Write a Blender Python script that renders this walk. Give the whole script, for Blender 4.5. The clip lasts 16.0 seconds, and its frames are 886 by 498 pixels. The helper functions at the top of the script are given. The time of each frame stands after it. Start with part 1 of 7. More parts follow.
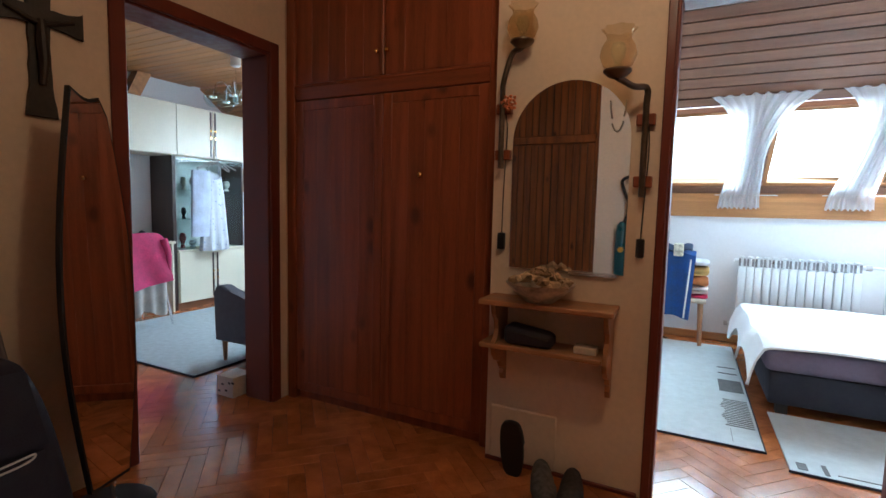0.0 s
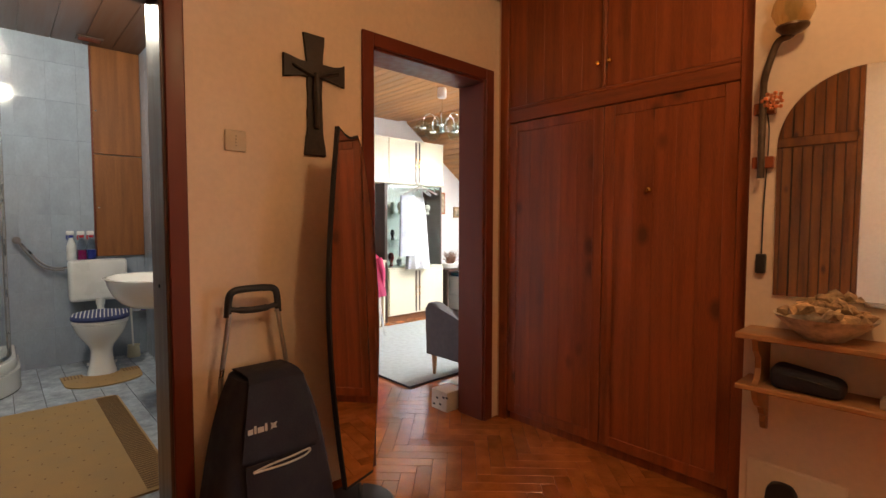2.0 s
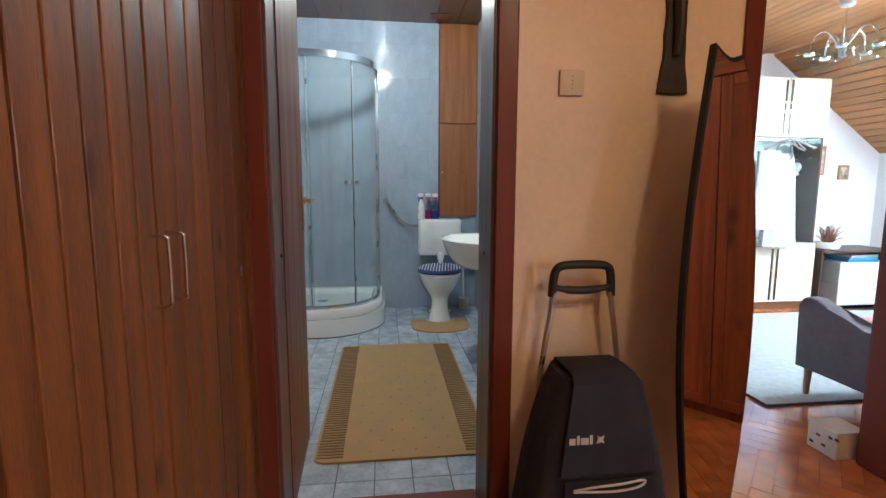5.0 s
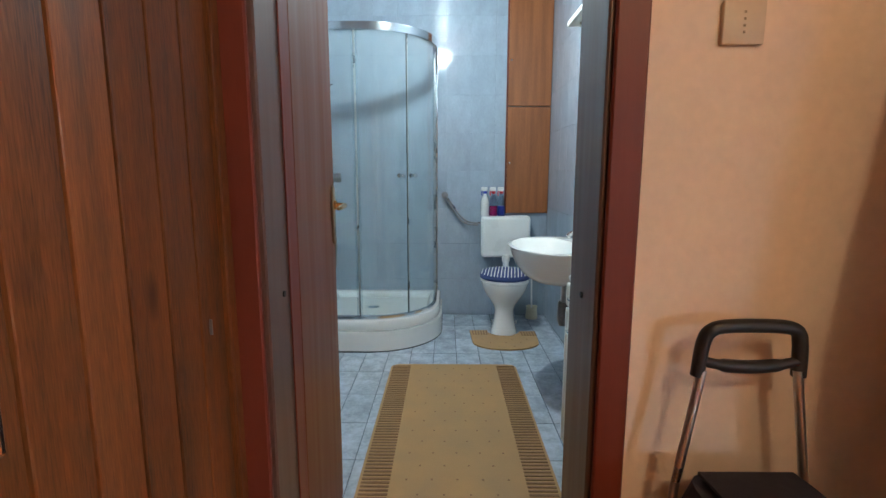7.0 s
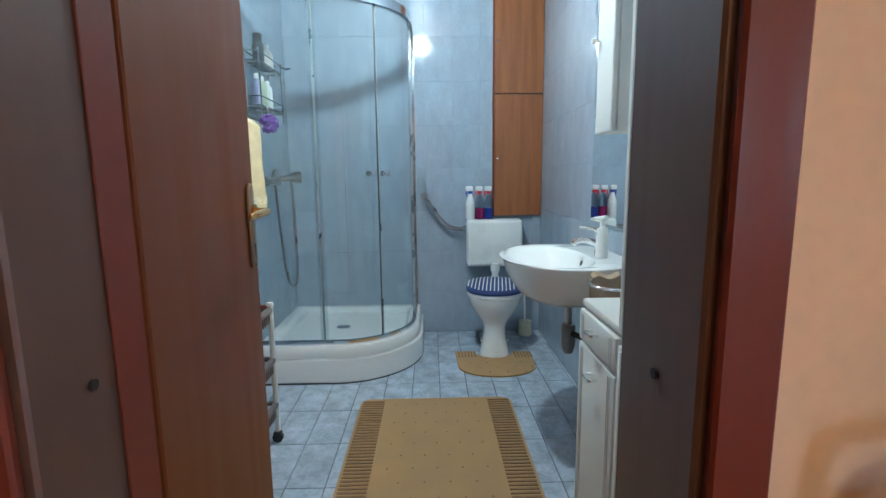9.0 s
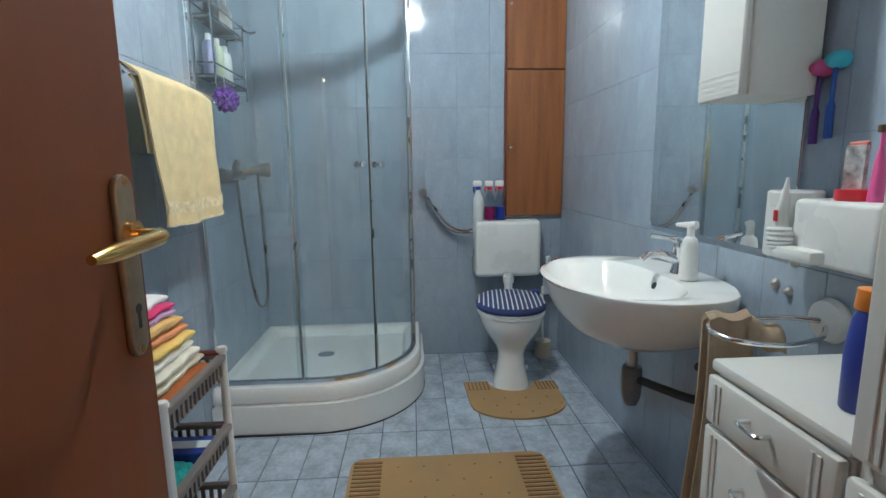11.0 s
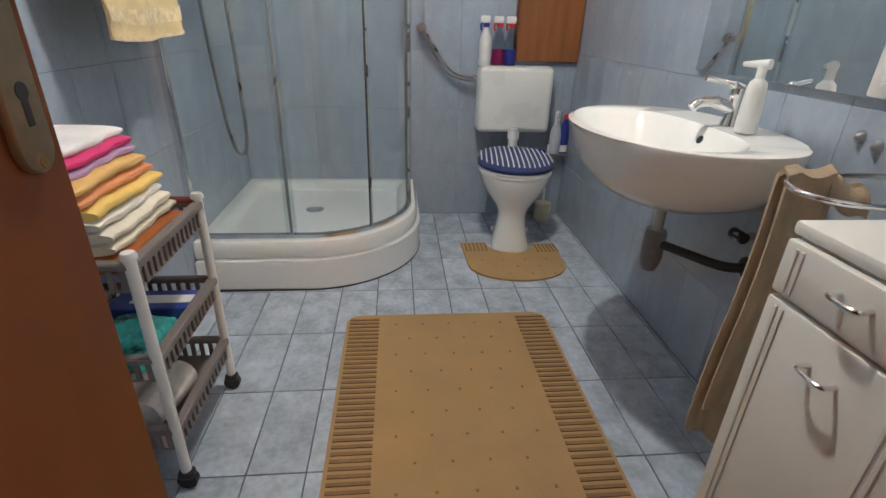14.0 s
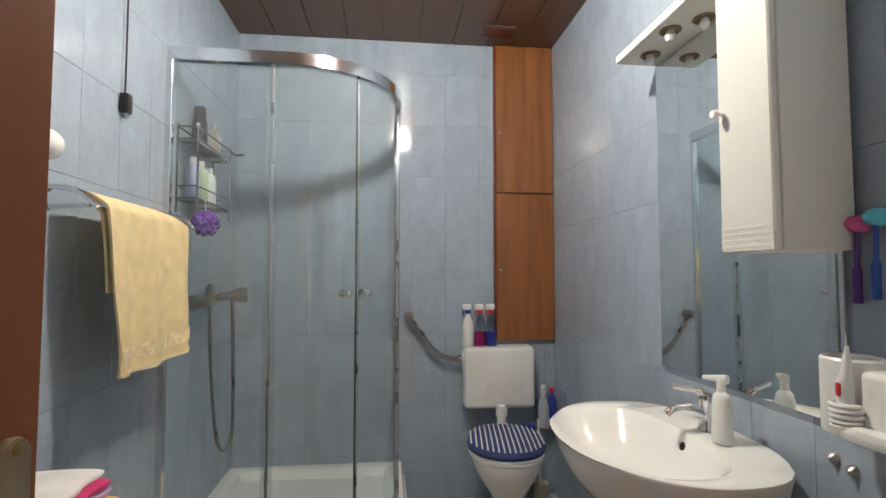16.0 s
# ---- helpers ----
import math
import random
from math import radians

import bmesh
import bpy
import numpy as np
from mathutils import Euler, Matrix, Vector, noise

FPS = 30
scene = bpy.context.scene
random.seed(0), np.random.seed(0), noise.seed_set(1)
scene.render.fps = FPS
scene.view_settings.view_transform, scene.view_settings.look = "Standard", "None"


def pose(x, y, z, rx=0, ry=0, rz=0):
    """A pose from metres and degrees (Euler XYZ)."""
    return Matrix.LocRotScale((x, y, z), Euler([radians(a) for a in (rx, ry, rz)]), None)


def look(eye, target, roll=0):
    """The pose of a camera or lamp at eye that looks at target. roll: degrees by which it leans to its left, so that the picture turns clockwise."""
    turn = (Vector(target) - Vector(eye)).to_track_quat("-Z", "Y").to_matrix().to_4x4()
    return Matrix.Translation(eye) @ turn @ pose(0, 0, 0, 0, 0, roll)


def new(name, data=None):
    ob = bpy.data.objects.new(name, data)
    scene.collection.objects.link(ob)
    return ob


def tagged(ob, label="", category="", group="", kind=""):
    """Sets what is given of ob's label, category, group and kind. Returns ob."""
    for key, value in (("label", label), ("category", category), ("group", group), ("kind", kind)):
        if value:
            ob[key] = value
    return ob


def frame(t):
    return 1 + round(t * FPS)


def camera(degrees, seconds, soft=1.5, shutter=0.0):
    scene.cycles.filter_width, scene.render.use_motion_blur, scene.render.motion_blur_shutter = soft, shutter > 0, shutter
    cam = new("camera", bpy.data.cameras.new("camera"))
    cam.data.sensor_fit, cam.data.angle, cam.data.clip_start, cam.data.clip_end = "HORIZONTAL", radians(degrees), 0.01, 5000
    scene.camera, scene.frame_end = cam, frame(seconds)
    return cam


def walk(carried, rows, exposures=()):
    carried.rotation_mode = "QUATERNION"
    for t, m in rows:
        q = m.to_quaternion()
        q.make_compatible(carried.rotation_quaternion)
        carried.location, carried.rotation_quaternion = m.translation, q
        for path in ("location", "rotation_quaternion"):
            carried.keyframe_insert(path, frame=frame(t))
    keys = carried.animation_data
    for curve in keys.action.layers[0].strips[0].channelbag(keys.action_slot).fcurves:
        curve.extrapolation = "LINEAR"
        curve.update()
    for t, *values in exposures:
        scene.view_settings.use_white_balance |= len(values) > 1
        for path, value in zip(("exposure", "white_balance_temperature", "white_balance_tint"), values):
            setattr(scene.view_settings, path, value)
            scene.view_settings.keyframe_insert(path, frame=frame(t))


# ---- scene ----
cam = camera(85.0, 16.0)
EXPOSURES = [
    (0, 0.9, 5350, 4), (1.0, 1.0, 5700, 6), (1.5, 1.35, 6700, 11), (2.0, 1.8, 7500, 15), (2.5, 2.2, 8000, 20), (3.5, 2.25, 7500, 18), (4.0, 2.2, 6700, 8), (4.5, 2.15, 6000, 5),
    (7.0, 2.4, 5400, 2), (8.5, 2.4, 5150, 0), (11.0, 2.15, 5650, 5), (12.0, 2.2, 6100, 9), (13.5, 2.27, 6500, 15), (15.0, 2.35, 6600, 15), (16.0, 2.05, 6900, 15),
]
PATH = [
    (0, (0.172, 0.117, 1.185), (-0.723, 1.897, 1.011), 1.3),
    (0.5, (0.113, 0.133, 1.182), (-0.936, 1.829, 1.035), 0.5),
    (1, (0.029, 0.093, 1.191), (-1.151, 1.703, 1.065), -0.0),
    (1.5, (-0.017, 0.065, 1.188), (-1.353, 1.549, 1.078), -0.0),
    (2, (-0.048, 0.043, 1.188), (-1.513, 1.4, 1.083), 0.1),
    (2.5, (-0.083, 0.023, 1.188), (-1.663, 1.245, 1.072), 0.2),
    (3, (-0.135, -0.019, 1.182), (-1.816, 1.055, 1.049), 0.3),
    (3.5, (-0.167, -0.045, 1.183), (-1.943, 0.861, 1.018), 0.4),
    (4, (-0.251, -0.003, 1.177), (-2.125, 0.666, 0.973), 0.5),
    (4.5, (-0.351, 0.115, 1.169), (-2.301, 0.507, 0.954), 0.3),
    (6.8, (-0.944, 0.172, 1.23), (-2.92, 0.213, 0.922), -0.1),
    (7, (-1.007, 0.178, 1.222), (-2.983, 0.165, 0.918), 0.1),
    (7.5, (-1.204, 0.235, 1.224), (-3.179, 0.071, 0.951), -0.3),
    (8, (-1.347, 0.267, 1.221), (-3.315, 0.036, 0.951), -0.6),
    (8.5, (-1.502, 0.238, 1.206), (-3.478, 0.148, 0.908), -0.7),
    (8.7, (-1.49, 0.229, 1.197), (-3.469, 0.219, 0.908), -0.6),
    (10.8, (-2.102, 0.106, 1.188), (-4.072, 0.249, 0.878), -0.6),
    (11, (-2.13, 0.099, 1.183), (-4.1, 0.222, 0.864), -0.7),
    (11.5, (-2.239, 0.066, 1.166), (-4.207, 0.162, 0.825), -0.8),
    (12, (-2.318, 0.032, 1.156), (-4.27, 0.128, 0.73), -0.5),
    (12.5, (-2.342, 0.022, 1.125), (-4.248, 0.136, 0.532), 0.5),
    (13, (-2.339, 0.033, 1.103), (-4.19, 0.167, 0.36), 1.2),
    (13.5, (-2.332, 0.036, 1.089), (-4.139, 0.197, 0.247), 1.6),
    (14, (-2.326, 0.032, 1.084), (-4.127, 0.216, 0.234), 1.9),
    (14.5, (-2.333, 0.032, 1.114), (-4.202, 0.221, 0.425), 1.5),
    (15, (-2.339, 0.036, 1.18), (-4.287, 0.229, 0.773), 0.9),
    (15.5, (-2.323, 0.043, 1.249), (-4.308, 0.255, 1.124), 0.4),
    (16, (-2.301, 0.047, 1.296), (-4.286, 0.269, 1.398), -0.0),
]
walk(cam, [(t, look(eye, target, roll)) for t, eye, target, roll in PATH], EXPOSURES)

# ---------------------------------------------------------------- light
world = bpy.data.worlds.new("sky")
scene.world = world
world.use_nodes = True
wn = world.node_tree.nodes
sky = wn.new("ShaderNodeTexSky")
sky.sky_type = "NISHITA"
sky.sun_disc = False
sky.sun_elevation = radians(42)
sky.sun_rotation = radians(140)
world.node_tree.links.new(sky.outputs[0], wn["Background"].inputs[0])
wn["Background"].inputs[1].default_value = 0.14


def area_lamp(name, m, sx, sy, watts, colour=(1, 1, 1)):
    d = bpy.data.lights.new(name, "AREA")
    d.shape, d.size, d.size_y, d.energy, d.color = "RECTANGLE", sx, sy, watts, colour
    ob = new(name, d)
    ob.matrix_world = m
    return ob


def point_lamp(name, at, watts, radius, colour):
    d = bpy.data.lights.new(name, "POINT")
    d.energy, d.shadow_soft_size, d.color = watts, radius, colour
    ob = new(name, d)
    ob.location = at
    return ob


# daylight in the roof windows of bedroom and living room
SKYBLUE = (0.86, 0.94, 1.0)
area_lamp("bedroom_daylight", look((2.2, 4.86, 1.66), (2.0, 3.6, 0.55)), 4.4, 0.75, 82, SKYBLUE)
area_lamp("living_daylight", look((-3.15, 4.72, 2.05), (-3.35, 3.4, 0.7)), 1.5, 0.8, 44, SKYBLUE)
point_lamp("hall_bulb", (0.10, 1.05, 2.46), 7.4, 0.11, (1.0, 0.70, 0.40))
point_lamp("bathroom_bulb", (-3.65, 0.14, 2.50), 17.5, 0.045, (0.96, 0.98, 0.88))

# ---------------------------------------------------------------- materials


def mat(name, base, rough=0.5, metal=0.0, vary=0.12, scale=6.0, grain=(1, 1, 1), bump=0.08, fine=60.0,
        spec=0.5, coat=0.0, rand=0.0, spots=None):
    """Two scales of noise on colour, roughness and relief; grain stretches the noise."""
    m = bpy.data.materials.new(name)
    m.use_nodes = True
    nt = m.node_tree
    b = nt.nodes["Principled BSDF"]
    L = nt.links.new
    tc = nt.nodes.new("ShaderNodeTexCoord")
    mp = nt.nodes.new("ShaderNodeMapping")
    mp.inputs["Scale"].default_value = grain
    geo = nt.nodes.new("ShaderNodeNewGeometry")
    oi = nt.nodes.new("ShaderNodeObjectInfo")
    off = nt.nodes.new("ShaderNodeVectorMath")
    off.operation = "MULTIPLY_ADD"
    L(oi.outputs["Random"], off.inputs[0])
    off.inputs[1].default_value = (7.0, 5.0, 9.0)
    L(geo.outputs["Position"], off.inputs[2])
    L(off.outputs[0], mp.inputs[0])
    n1 = nt.nodes.new("ShaderNodeTexNoise")
    n1.inputs["Scale"].default_value, n1.inputs["Detail"].default_value = scale, 4
    n2 = nt.nodes.new("ShaderNodeTexNoise")
    n2.inputs["Scale"].default_value, n2.inputs["Detail"].default_value = fine, 3
    L(mp.outputs[0], n1.inputs[0])
    L(mp.outputs[0], n2.inputs[0])
    ramp = nt.nodes.new("ShaderNodeValToRGB")
    lo = [max(0, c * (1 - 2.2 * vary)) for c in base]
    hi = [min(1, c * (1 + 1.6 * vary)) for c in base]
    ramp.color_ramp.elements[0].position, ramp.color_ramp.elements[1].position = 0.3, 0.72
    ramp.color_ramp.elements[0].color, ramp.color_ramp.elements[1].color = (*lo, 1), (*hi, 1)
    mixn = nt.nodes.new("ShaderNodeMath")
    mixn.operation = "MULTIPLY_ADD"
    L(n2.outputs[0], mixn.inputs[0])
    mixn.inputs[1].default_value = 0.35
    half = nt.nodes.new("ShaderNodeMath")
    half.operation = "MULTIPLY_ADD"
    L(n1.outputs[0], half.inputs[0])
    half.inputs[1].default_value, half.inputs[2].default_value = 0.65, 0.0
    L(half.outputs[0], mixn.inputs[2])
    L(mixn.outputs[0], ramp.inputs[0])
    col = ramp.outputs[0]
    if spots:
        vor = nt.nodes.new("ShaderNodeTexVoronoi")
        vor.inputs["Scale"].default_value = spots[0]
        mp2 = nt.nodes.new("ShaderNodeMapping")
        mp2.inputs["Scale"].default_value = spots[3]
        L(off.outputs[0], mp2.inputs[0])
        L(mp2.outputs[0], vor.inputs[0])
        r2 = nt.nodes.new("ShaderNodeValToRGB")
        r2.color_ramp.elements[0].position, r2.color_ramp.elements[1].position = spots[1] * 0.4, spots[1]
        r2.color_ramp.elements[0].color, r2.color_ramp.elements[1].color = (1, 1, 1, 1), (0, 0, 0, 1)
        L(vor.outputs["Distance"], r2.inputs[0])
        mx = nt.nodes.new("ShaderNodeMixRGB")
        L(r2.outputs[0], mx.inputs[0])
        L(col, mx.inputs[1])
        mx.inputs[2].default_value = (*spots[2], 1)
        col = mx.outputs[0]
    if rand:
        hs = nt.nodes.new("ShaderNodeHueSaturation")
        mm = nt.nodes.new("ShaderNodeMath")
        mm.operation = "MULTIPLY_ADD"
        add = nt.nodes.new("ShaderNodeMath")
        add.operation = "ADD"
        L(oi.outputs["Random"], add.inputs[0])
        L(geo.outputs["Random Per Island"], add.inputs[1])
        fr = nt.nodes.new("ShaderNodeMath")
        fr.operation = "FRACT"
        L(add.outputs[0], fr.inputs[0])
        L(fr.outputs[0], mm.inputs[0])
        mm.inputs[1].default_value, mm.inputs[2].default_value = 2 * rand, 1 - rand
        L(mm.outputs[0], hs.inputs["Value"])
        L(col, hs.inputs["Color"])
        col = hs.outputs[0]
    L(col, b.inputs["Base Color"])
    rr = nt.nodes.new("ShaderNodeMapRange")
    L(n1.outputs[0], rr.inputs[0])
    rr.inputs[1].default_value, rr.inputs[2].default_value = 0.3, 0.7
    rr.inputs[3].default_value, rr.inputs[4].default_value = max(0.02, rough * 0.8), min(1, rough * 1.25)
    L(rr.outputs[0], b.inputs["Roughness"])
    b.inputs["Metallic"].default_value = metal
    b.inputs["Specular IOR Level"].default_value = spec
    b.inputs["Coat Weight"].default_value = coat
    b.inputs["Coat Roughness"].default_value = 0.12
    if bump:
        bp = nt.nodes.new("ShaderNodeBump")
        bp.inputs["Strength"].default_value = bump
        bp.inputs["Distance"].default_value = 0.01
        L(mixn.outputs[0], bp.inputs["Height"])
        L(bp.outputs[0], b.inputs["Normal"])
    return m


def glass_mat(name, colour=(0.9, 0.97, 0.96), clear=0.86, rough=0.02):
    """Thin pane: mostly clear, with a real gloss."""
    m = bpy.data.materials.new(name)
    m.use_nodes = True
    nt = m.node_tree
    out = nt.nodes["Material Output"]
    nt.nodes.remove(nt.nodes["Principled BSDF"])
    tr = nt.nodes.new("ShaderNodeBsdfTransparent")
    tr.inputs[0].default_value = (*colour, 1)
    gl = nt.nodes.new("ShaderNodeBsdfGlossy")
    gl.inputs["Roughness"].default_value = rough
    lw = nt.nodes.new("ShaderNodeLayerWeight")
    lw.inputs[0].default_value = 0.5
    pw = nt.nodes.new("ShaderNodeMath")
    pw.operation = "POWER"
    nt.links.new(lw.outputs["Facing"], pw.inputs[0])
    pw.inputs[1].default_value = 4.0
    fr = nt.nodes.new("ShaderNodeMath")
    fr.operation = "MULTIPLY_ADD"
    nt.links.new(pw.outputs[0], fr.inputs[0])
    fr.inputs[1].default_value, fr.inputs[2].default_value = 0.45, 0.03
    mx = nt.nodes.new("ShaderNodeMixShader")
    nt.links.new(fr.outputs[0], mx.inputs[0])
    nt.links.new(tr.outputs[0], mx.inputs[1])
    nt.links.new(gl.outputs[0], mx.inputs[2])
    nt.links.new(mx.outputs[0], out.inputs[0])
    return m


def glow_mat(name, colour, strength):
    m = bpy.data.materials.new(name)
    m.use_nodes = True
    b = m.node_tree.nodes["Principled BSDF"]
    b.inputs["Base Color"].default_value = (*colour, 1)
    b.inputs["Emission Color"].default_value = (*colour, 1)
    b.inputs["Emission Strength"].default_value = strength
    return m


VERT, HORX, HORY = (9, 9, 0.55), (0.55, 9, 9), (9, 0.55, 9)
M_CREAM = mat("cream_wall_paint", (0.80, 0.645, 0.50), 0.85, vary=0.05, scale=2.2, bump=0.22, fine=45)
M_WHITEWALL = mat("white_wall_paint", (0.80, 0.81, 0.82), 0.85, vary=0.03, scale=2.0, bump=0.15, fine=50)
M_BROWNWOOD = mat("dark_red_stained_wood", (0.31, 0.076, 0.024), 0.36, vary=0.24, scale=2.6, grain=VERT, bump=0.06,
                  coat=0.08, rand=0.08, spots=(2.7, 0.17, (0.12, 0.028, 0.010), (1.7, 1.7, 1.0)))
M_BROWNWOOD_H = mat("dark_red_stained_rail", (0.30, 0.074, 0.024), 0.40, vary=0.2, scale=2.6, grain=HORX, bump=0.06, coat=0.05)
M_FRAME = mat("dark_brown_door_paint", (0.16, 0.033, 0.018), 0.40, vary=0.06, scale=3, grain=VERT, bump=0.012, coat=0.0, spec=0.35)
# door paint again, the bathroom light's cool sheen put into its greyer colour
M_JAMB = mat("door_paint_greyed_by_cool_light", (0.120, 0.064, 0.048), 0.36, vary=0.05, scale=3, grain=VERT, bump=0.0, coat=0.0, spec=0.5)
M_LEAF = mat("red_brown_door_leaf", (0.165, 0.048, 0.014), 0.40, vary=0.05, scale=1.6, grain=VERT, bump=0.0, coat=0.0, spec=0.32)
M_PINE = mat("orange_varnished_pine", (0.20, 0.064, 0.015), 0.55, vary=0.34, scale=2.2, grain=VERT, bump=0.05, coat=0.04,
             rand=0.14, spec=0.25, spots=(3.0, 0.15, (0.06, 0.018, 0.006), (2.2, 2.2, 1.0)))
M_PINE_X = mat("pine_ceiling_boards", (0.50, 0.235, 0.085), 0.45, vary=0.16, scale=2.2, grain=HORX, bump=0.05, rand=0.1)
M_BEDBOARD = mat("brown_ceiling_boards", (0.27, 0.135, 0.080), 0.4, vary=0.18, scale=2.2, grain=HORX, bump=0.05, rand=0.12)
M_PARQUET = mat("glossy_red_oak_parquet", (0.50, 0.165, 0.045), 0.17, vary=0.2, scale=3.0, grain=(3, 3, 3), bump=0.025,
                coat=0.5, rand=0.2)
M_GROUT = mat("dark_joint", (0.06, 0.04, 0.03), 0.8, vary=0.1)
M_TILEFLOOR = mat("pale_blue_floor_tile", (0.45, 0.51, 0.59), 0.2, vary=0.16, scale=12, bump=0.03, fine=55, rand=0.06)
M_TILEWALL = mat("blue_marbled_wall_tile", (0.345, 0.405, 0.485), 0.09, vary=0.06, scale=9, grain=(1.3, 1.3, 0.7), bump=0.03, fine=60, rand=0.035)
M_TILEGROUT = mat("grey_blue_grout", (0.42, 0.47, 0.53), 0.8, vary=0.1)
M_FLOORGROUT = mat("dark_floor_grout", (0.10, 0.12, 0.15), 0.8, vary=0.1)
M_CEILWOOD = mat("brown_ceiling_panel", (0.13, 0.062, 0.040), 0.35, vary=0.15, scale=3, grain=HORX, bump=0.03)
M_WHITECER = mat("white_glazed_ceramic", (0.86, 0.86, 0.84), 0.12, vary=0.015, scale=3, bump=0.0, coat=0.4)
M_WHITEPLA = mat("white_plastic", (0.80, 0.80, 0.78), 0.3, vary=0.02, scale=5, bump=0.01)
M_WHITELACQ = mat("white_lacquer", (0.74, 0.73, 0.69), 0.42, vary=0.015, scale=3, bump=0.008)
M_CHROME = mat("chrome", (0.80, 0.81, 0.82), 0.14, metal=1.0, vary=0.04, scale=9, bump=0.0)
M_STEEL = mat("brushed_steel", (0.55, 0.55, 0.55), 0.3, metal=1.0, vary=0.08, scale=9, bump=0.02)
M_GREYMETAL = mat("dull_grey_metal", (0.30, 0.30, 0.31), 0.32, metal=1.0, vary=0.1, scale=14, bump=0.02)
M_BRASS = mat("polished_brass", (0.80, 0.50, 0.16), 0.2, metal=1.0, vary=0.1, scale=12, bump=0.01)
M_BRONZE = mat("aged_bronze_plate", (0.30, 0.23, 0.15), 0.38, metal=0.85, vary=0.15, scale=14, bump=0.03)
M_MIRROR = mat("mirror_silver", (0.86, 0.88, 0.88), 0.012, metal=1.0, vary=0.0, bump=0.0)
M_GLASS = glass_mat("clear_glass")
M_SHGLASS = glass_mat("shower_glass", (0.93, 0.962, 0.967))
hz, hm = M_SHGLASS.node_tree.nodes.new("ShaderNodeBsdfDiffuse"), M_SHGLASS.node_tree.nodes.new("ShaderNodeMixShader")
hz.inputs[0].default_value = (0.85, 0.88, 0.88, 1)      # dried water film on the panes
hm.inputs[0].default_value = 0.03
M_SHGLASS.node_tree.links.new(M_SHGLASS.node_tree.nodes["Mix Shader"].outputs[0], hm.inputs[1])
M_SHGLASS.node_tree.links.new(hz.outputs[0], hm.inputs[2])
M_SHGLASS.node_tree.links.new(hm.outputs[0], M_SHGLASS.node_tree.nodes["Material Output"].inputs[0])
M_BLACK = mat("black_plastic", (0.018, 0.018, 0.02), 0.4, vary=0.1, bump=0.03)
M_RUBBER = mat("dark_rubber", (0.02, 0.02, 0.02), 0.6, vary=0.1)
M_NAVY = mat("dark_navy_nylon", (0.020, 0.018, 0.030), 0.75, vary=0.2, scale=14, bump=0.2, fine=160)
M_MAT = mat("tan_rubber_backed_mat", (0.42, 0.26, 0.115), 0.85, vary=0.07, scale=7, bump=0.2, fine=200)
M_MATDARK = mat("brown_mat_stripe", (0.25, 0.145, 0.07), 0.9, vary=0.1, scale=9, bump=0.2)
M_CABWOOD = mat("brown_veneer", (0.27, 0.095, 0.030), 0.35, vary=0.18, scale=2.4, grain=VERT, bump=0.03, coat=0.15)

# ---------------------------------------------------------------- mesh helpers


def part(name, bm, material, parent=None, label="", smooth=False):
    me = bpy.data.meshes.new(name)
    bmesh.ops.recalc_face_normals(bm, faces=bm.faces)
    bm.to_mesh(me)
    bm.free()
    me.materials.append(material)
    if smooth:
        me.polygons.foreach_set("use_smooth", [True] * len(me.polygons))
        me.set_sharp_from_angle(angle=radians(38))
    ob = new(name, me)
    ob.parent = parent
    if label:
        ob["label"] = label
    return ob


def thing(name, at, label, category, group="", kind="", rz=0.0):
    ob = new(name)
    ob.empty_display_size = 0.1
    ob.matrix_world = pose(*at, 0, 0, rz)
    return tagged(ob, label, category, group, kind)


def structure(ob, label, category):
    return tagged(ob, label, category, "", "structure")


def box(x0, x1, y0, y1, z0, z1, bevel=0.0, seg=1, bm=None):
    own = bm if bm is not None else bmesh.new()
    r = bmesh.ops.create_cube(own, size=1.0)
    for v in r["verts"]:
        v.co = Vector((x0 + (v.co.x + 0.5) * (x1 - x0), y0 + (v.co.y + 0.5) * (y1 - y0), z0 + (v.co.z + 0.5) * (z1 - z0)))
    if bevel:
        es = list({e for v in r["verts"] for e in v.link_edges})
        bmesh.ops.bevel(own, geom=es, offset=bevel, segments=seg, profile=0.5, affect="EDGES")
    return own


def boxes(*specs, bevel=0.0):
    bm = bmesh.new()
    for s in specs:
        box(*s, bevel=bevel, bm=bm)
    return bm


def lathe(profile, seg=32, bm=None, at=(0, 0, 0), sx=1.0, sy=1.0):
    """Turn (radius, z) pairs round the z axis."""
    own = bm if bm is not None else bmesh.new()
    rings = []
    for r, z in profile:
        rings.append([own.verts.new((at[0] + sx * r * math.cos(2 * math.pi * k / seg),
                                     at[1] + sy * r * math.sin(2 * math.pi * k / seg), at[2] + z)) for k in range(seg)])
    for a, b in zip(rings, rings[1:]):
        for k in range(seg):
            own.faces.new((a[k], a[(k + 1) % seg], b[(k + 1) % seg], b[k]))
    if profile[0][0] > 1e-4:
        own.faces.new(rings[0][::-1])
    if profile[-1][0] > 1e-4:
        own.faces.new(rings[-1])
    bmesh.ops.remove_doubles(own, verts=own.verts, dist=1e-5)
    return own


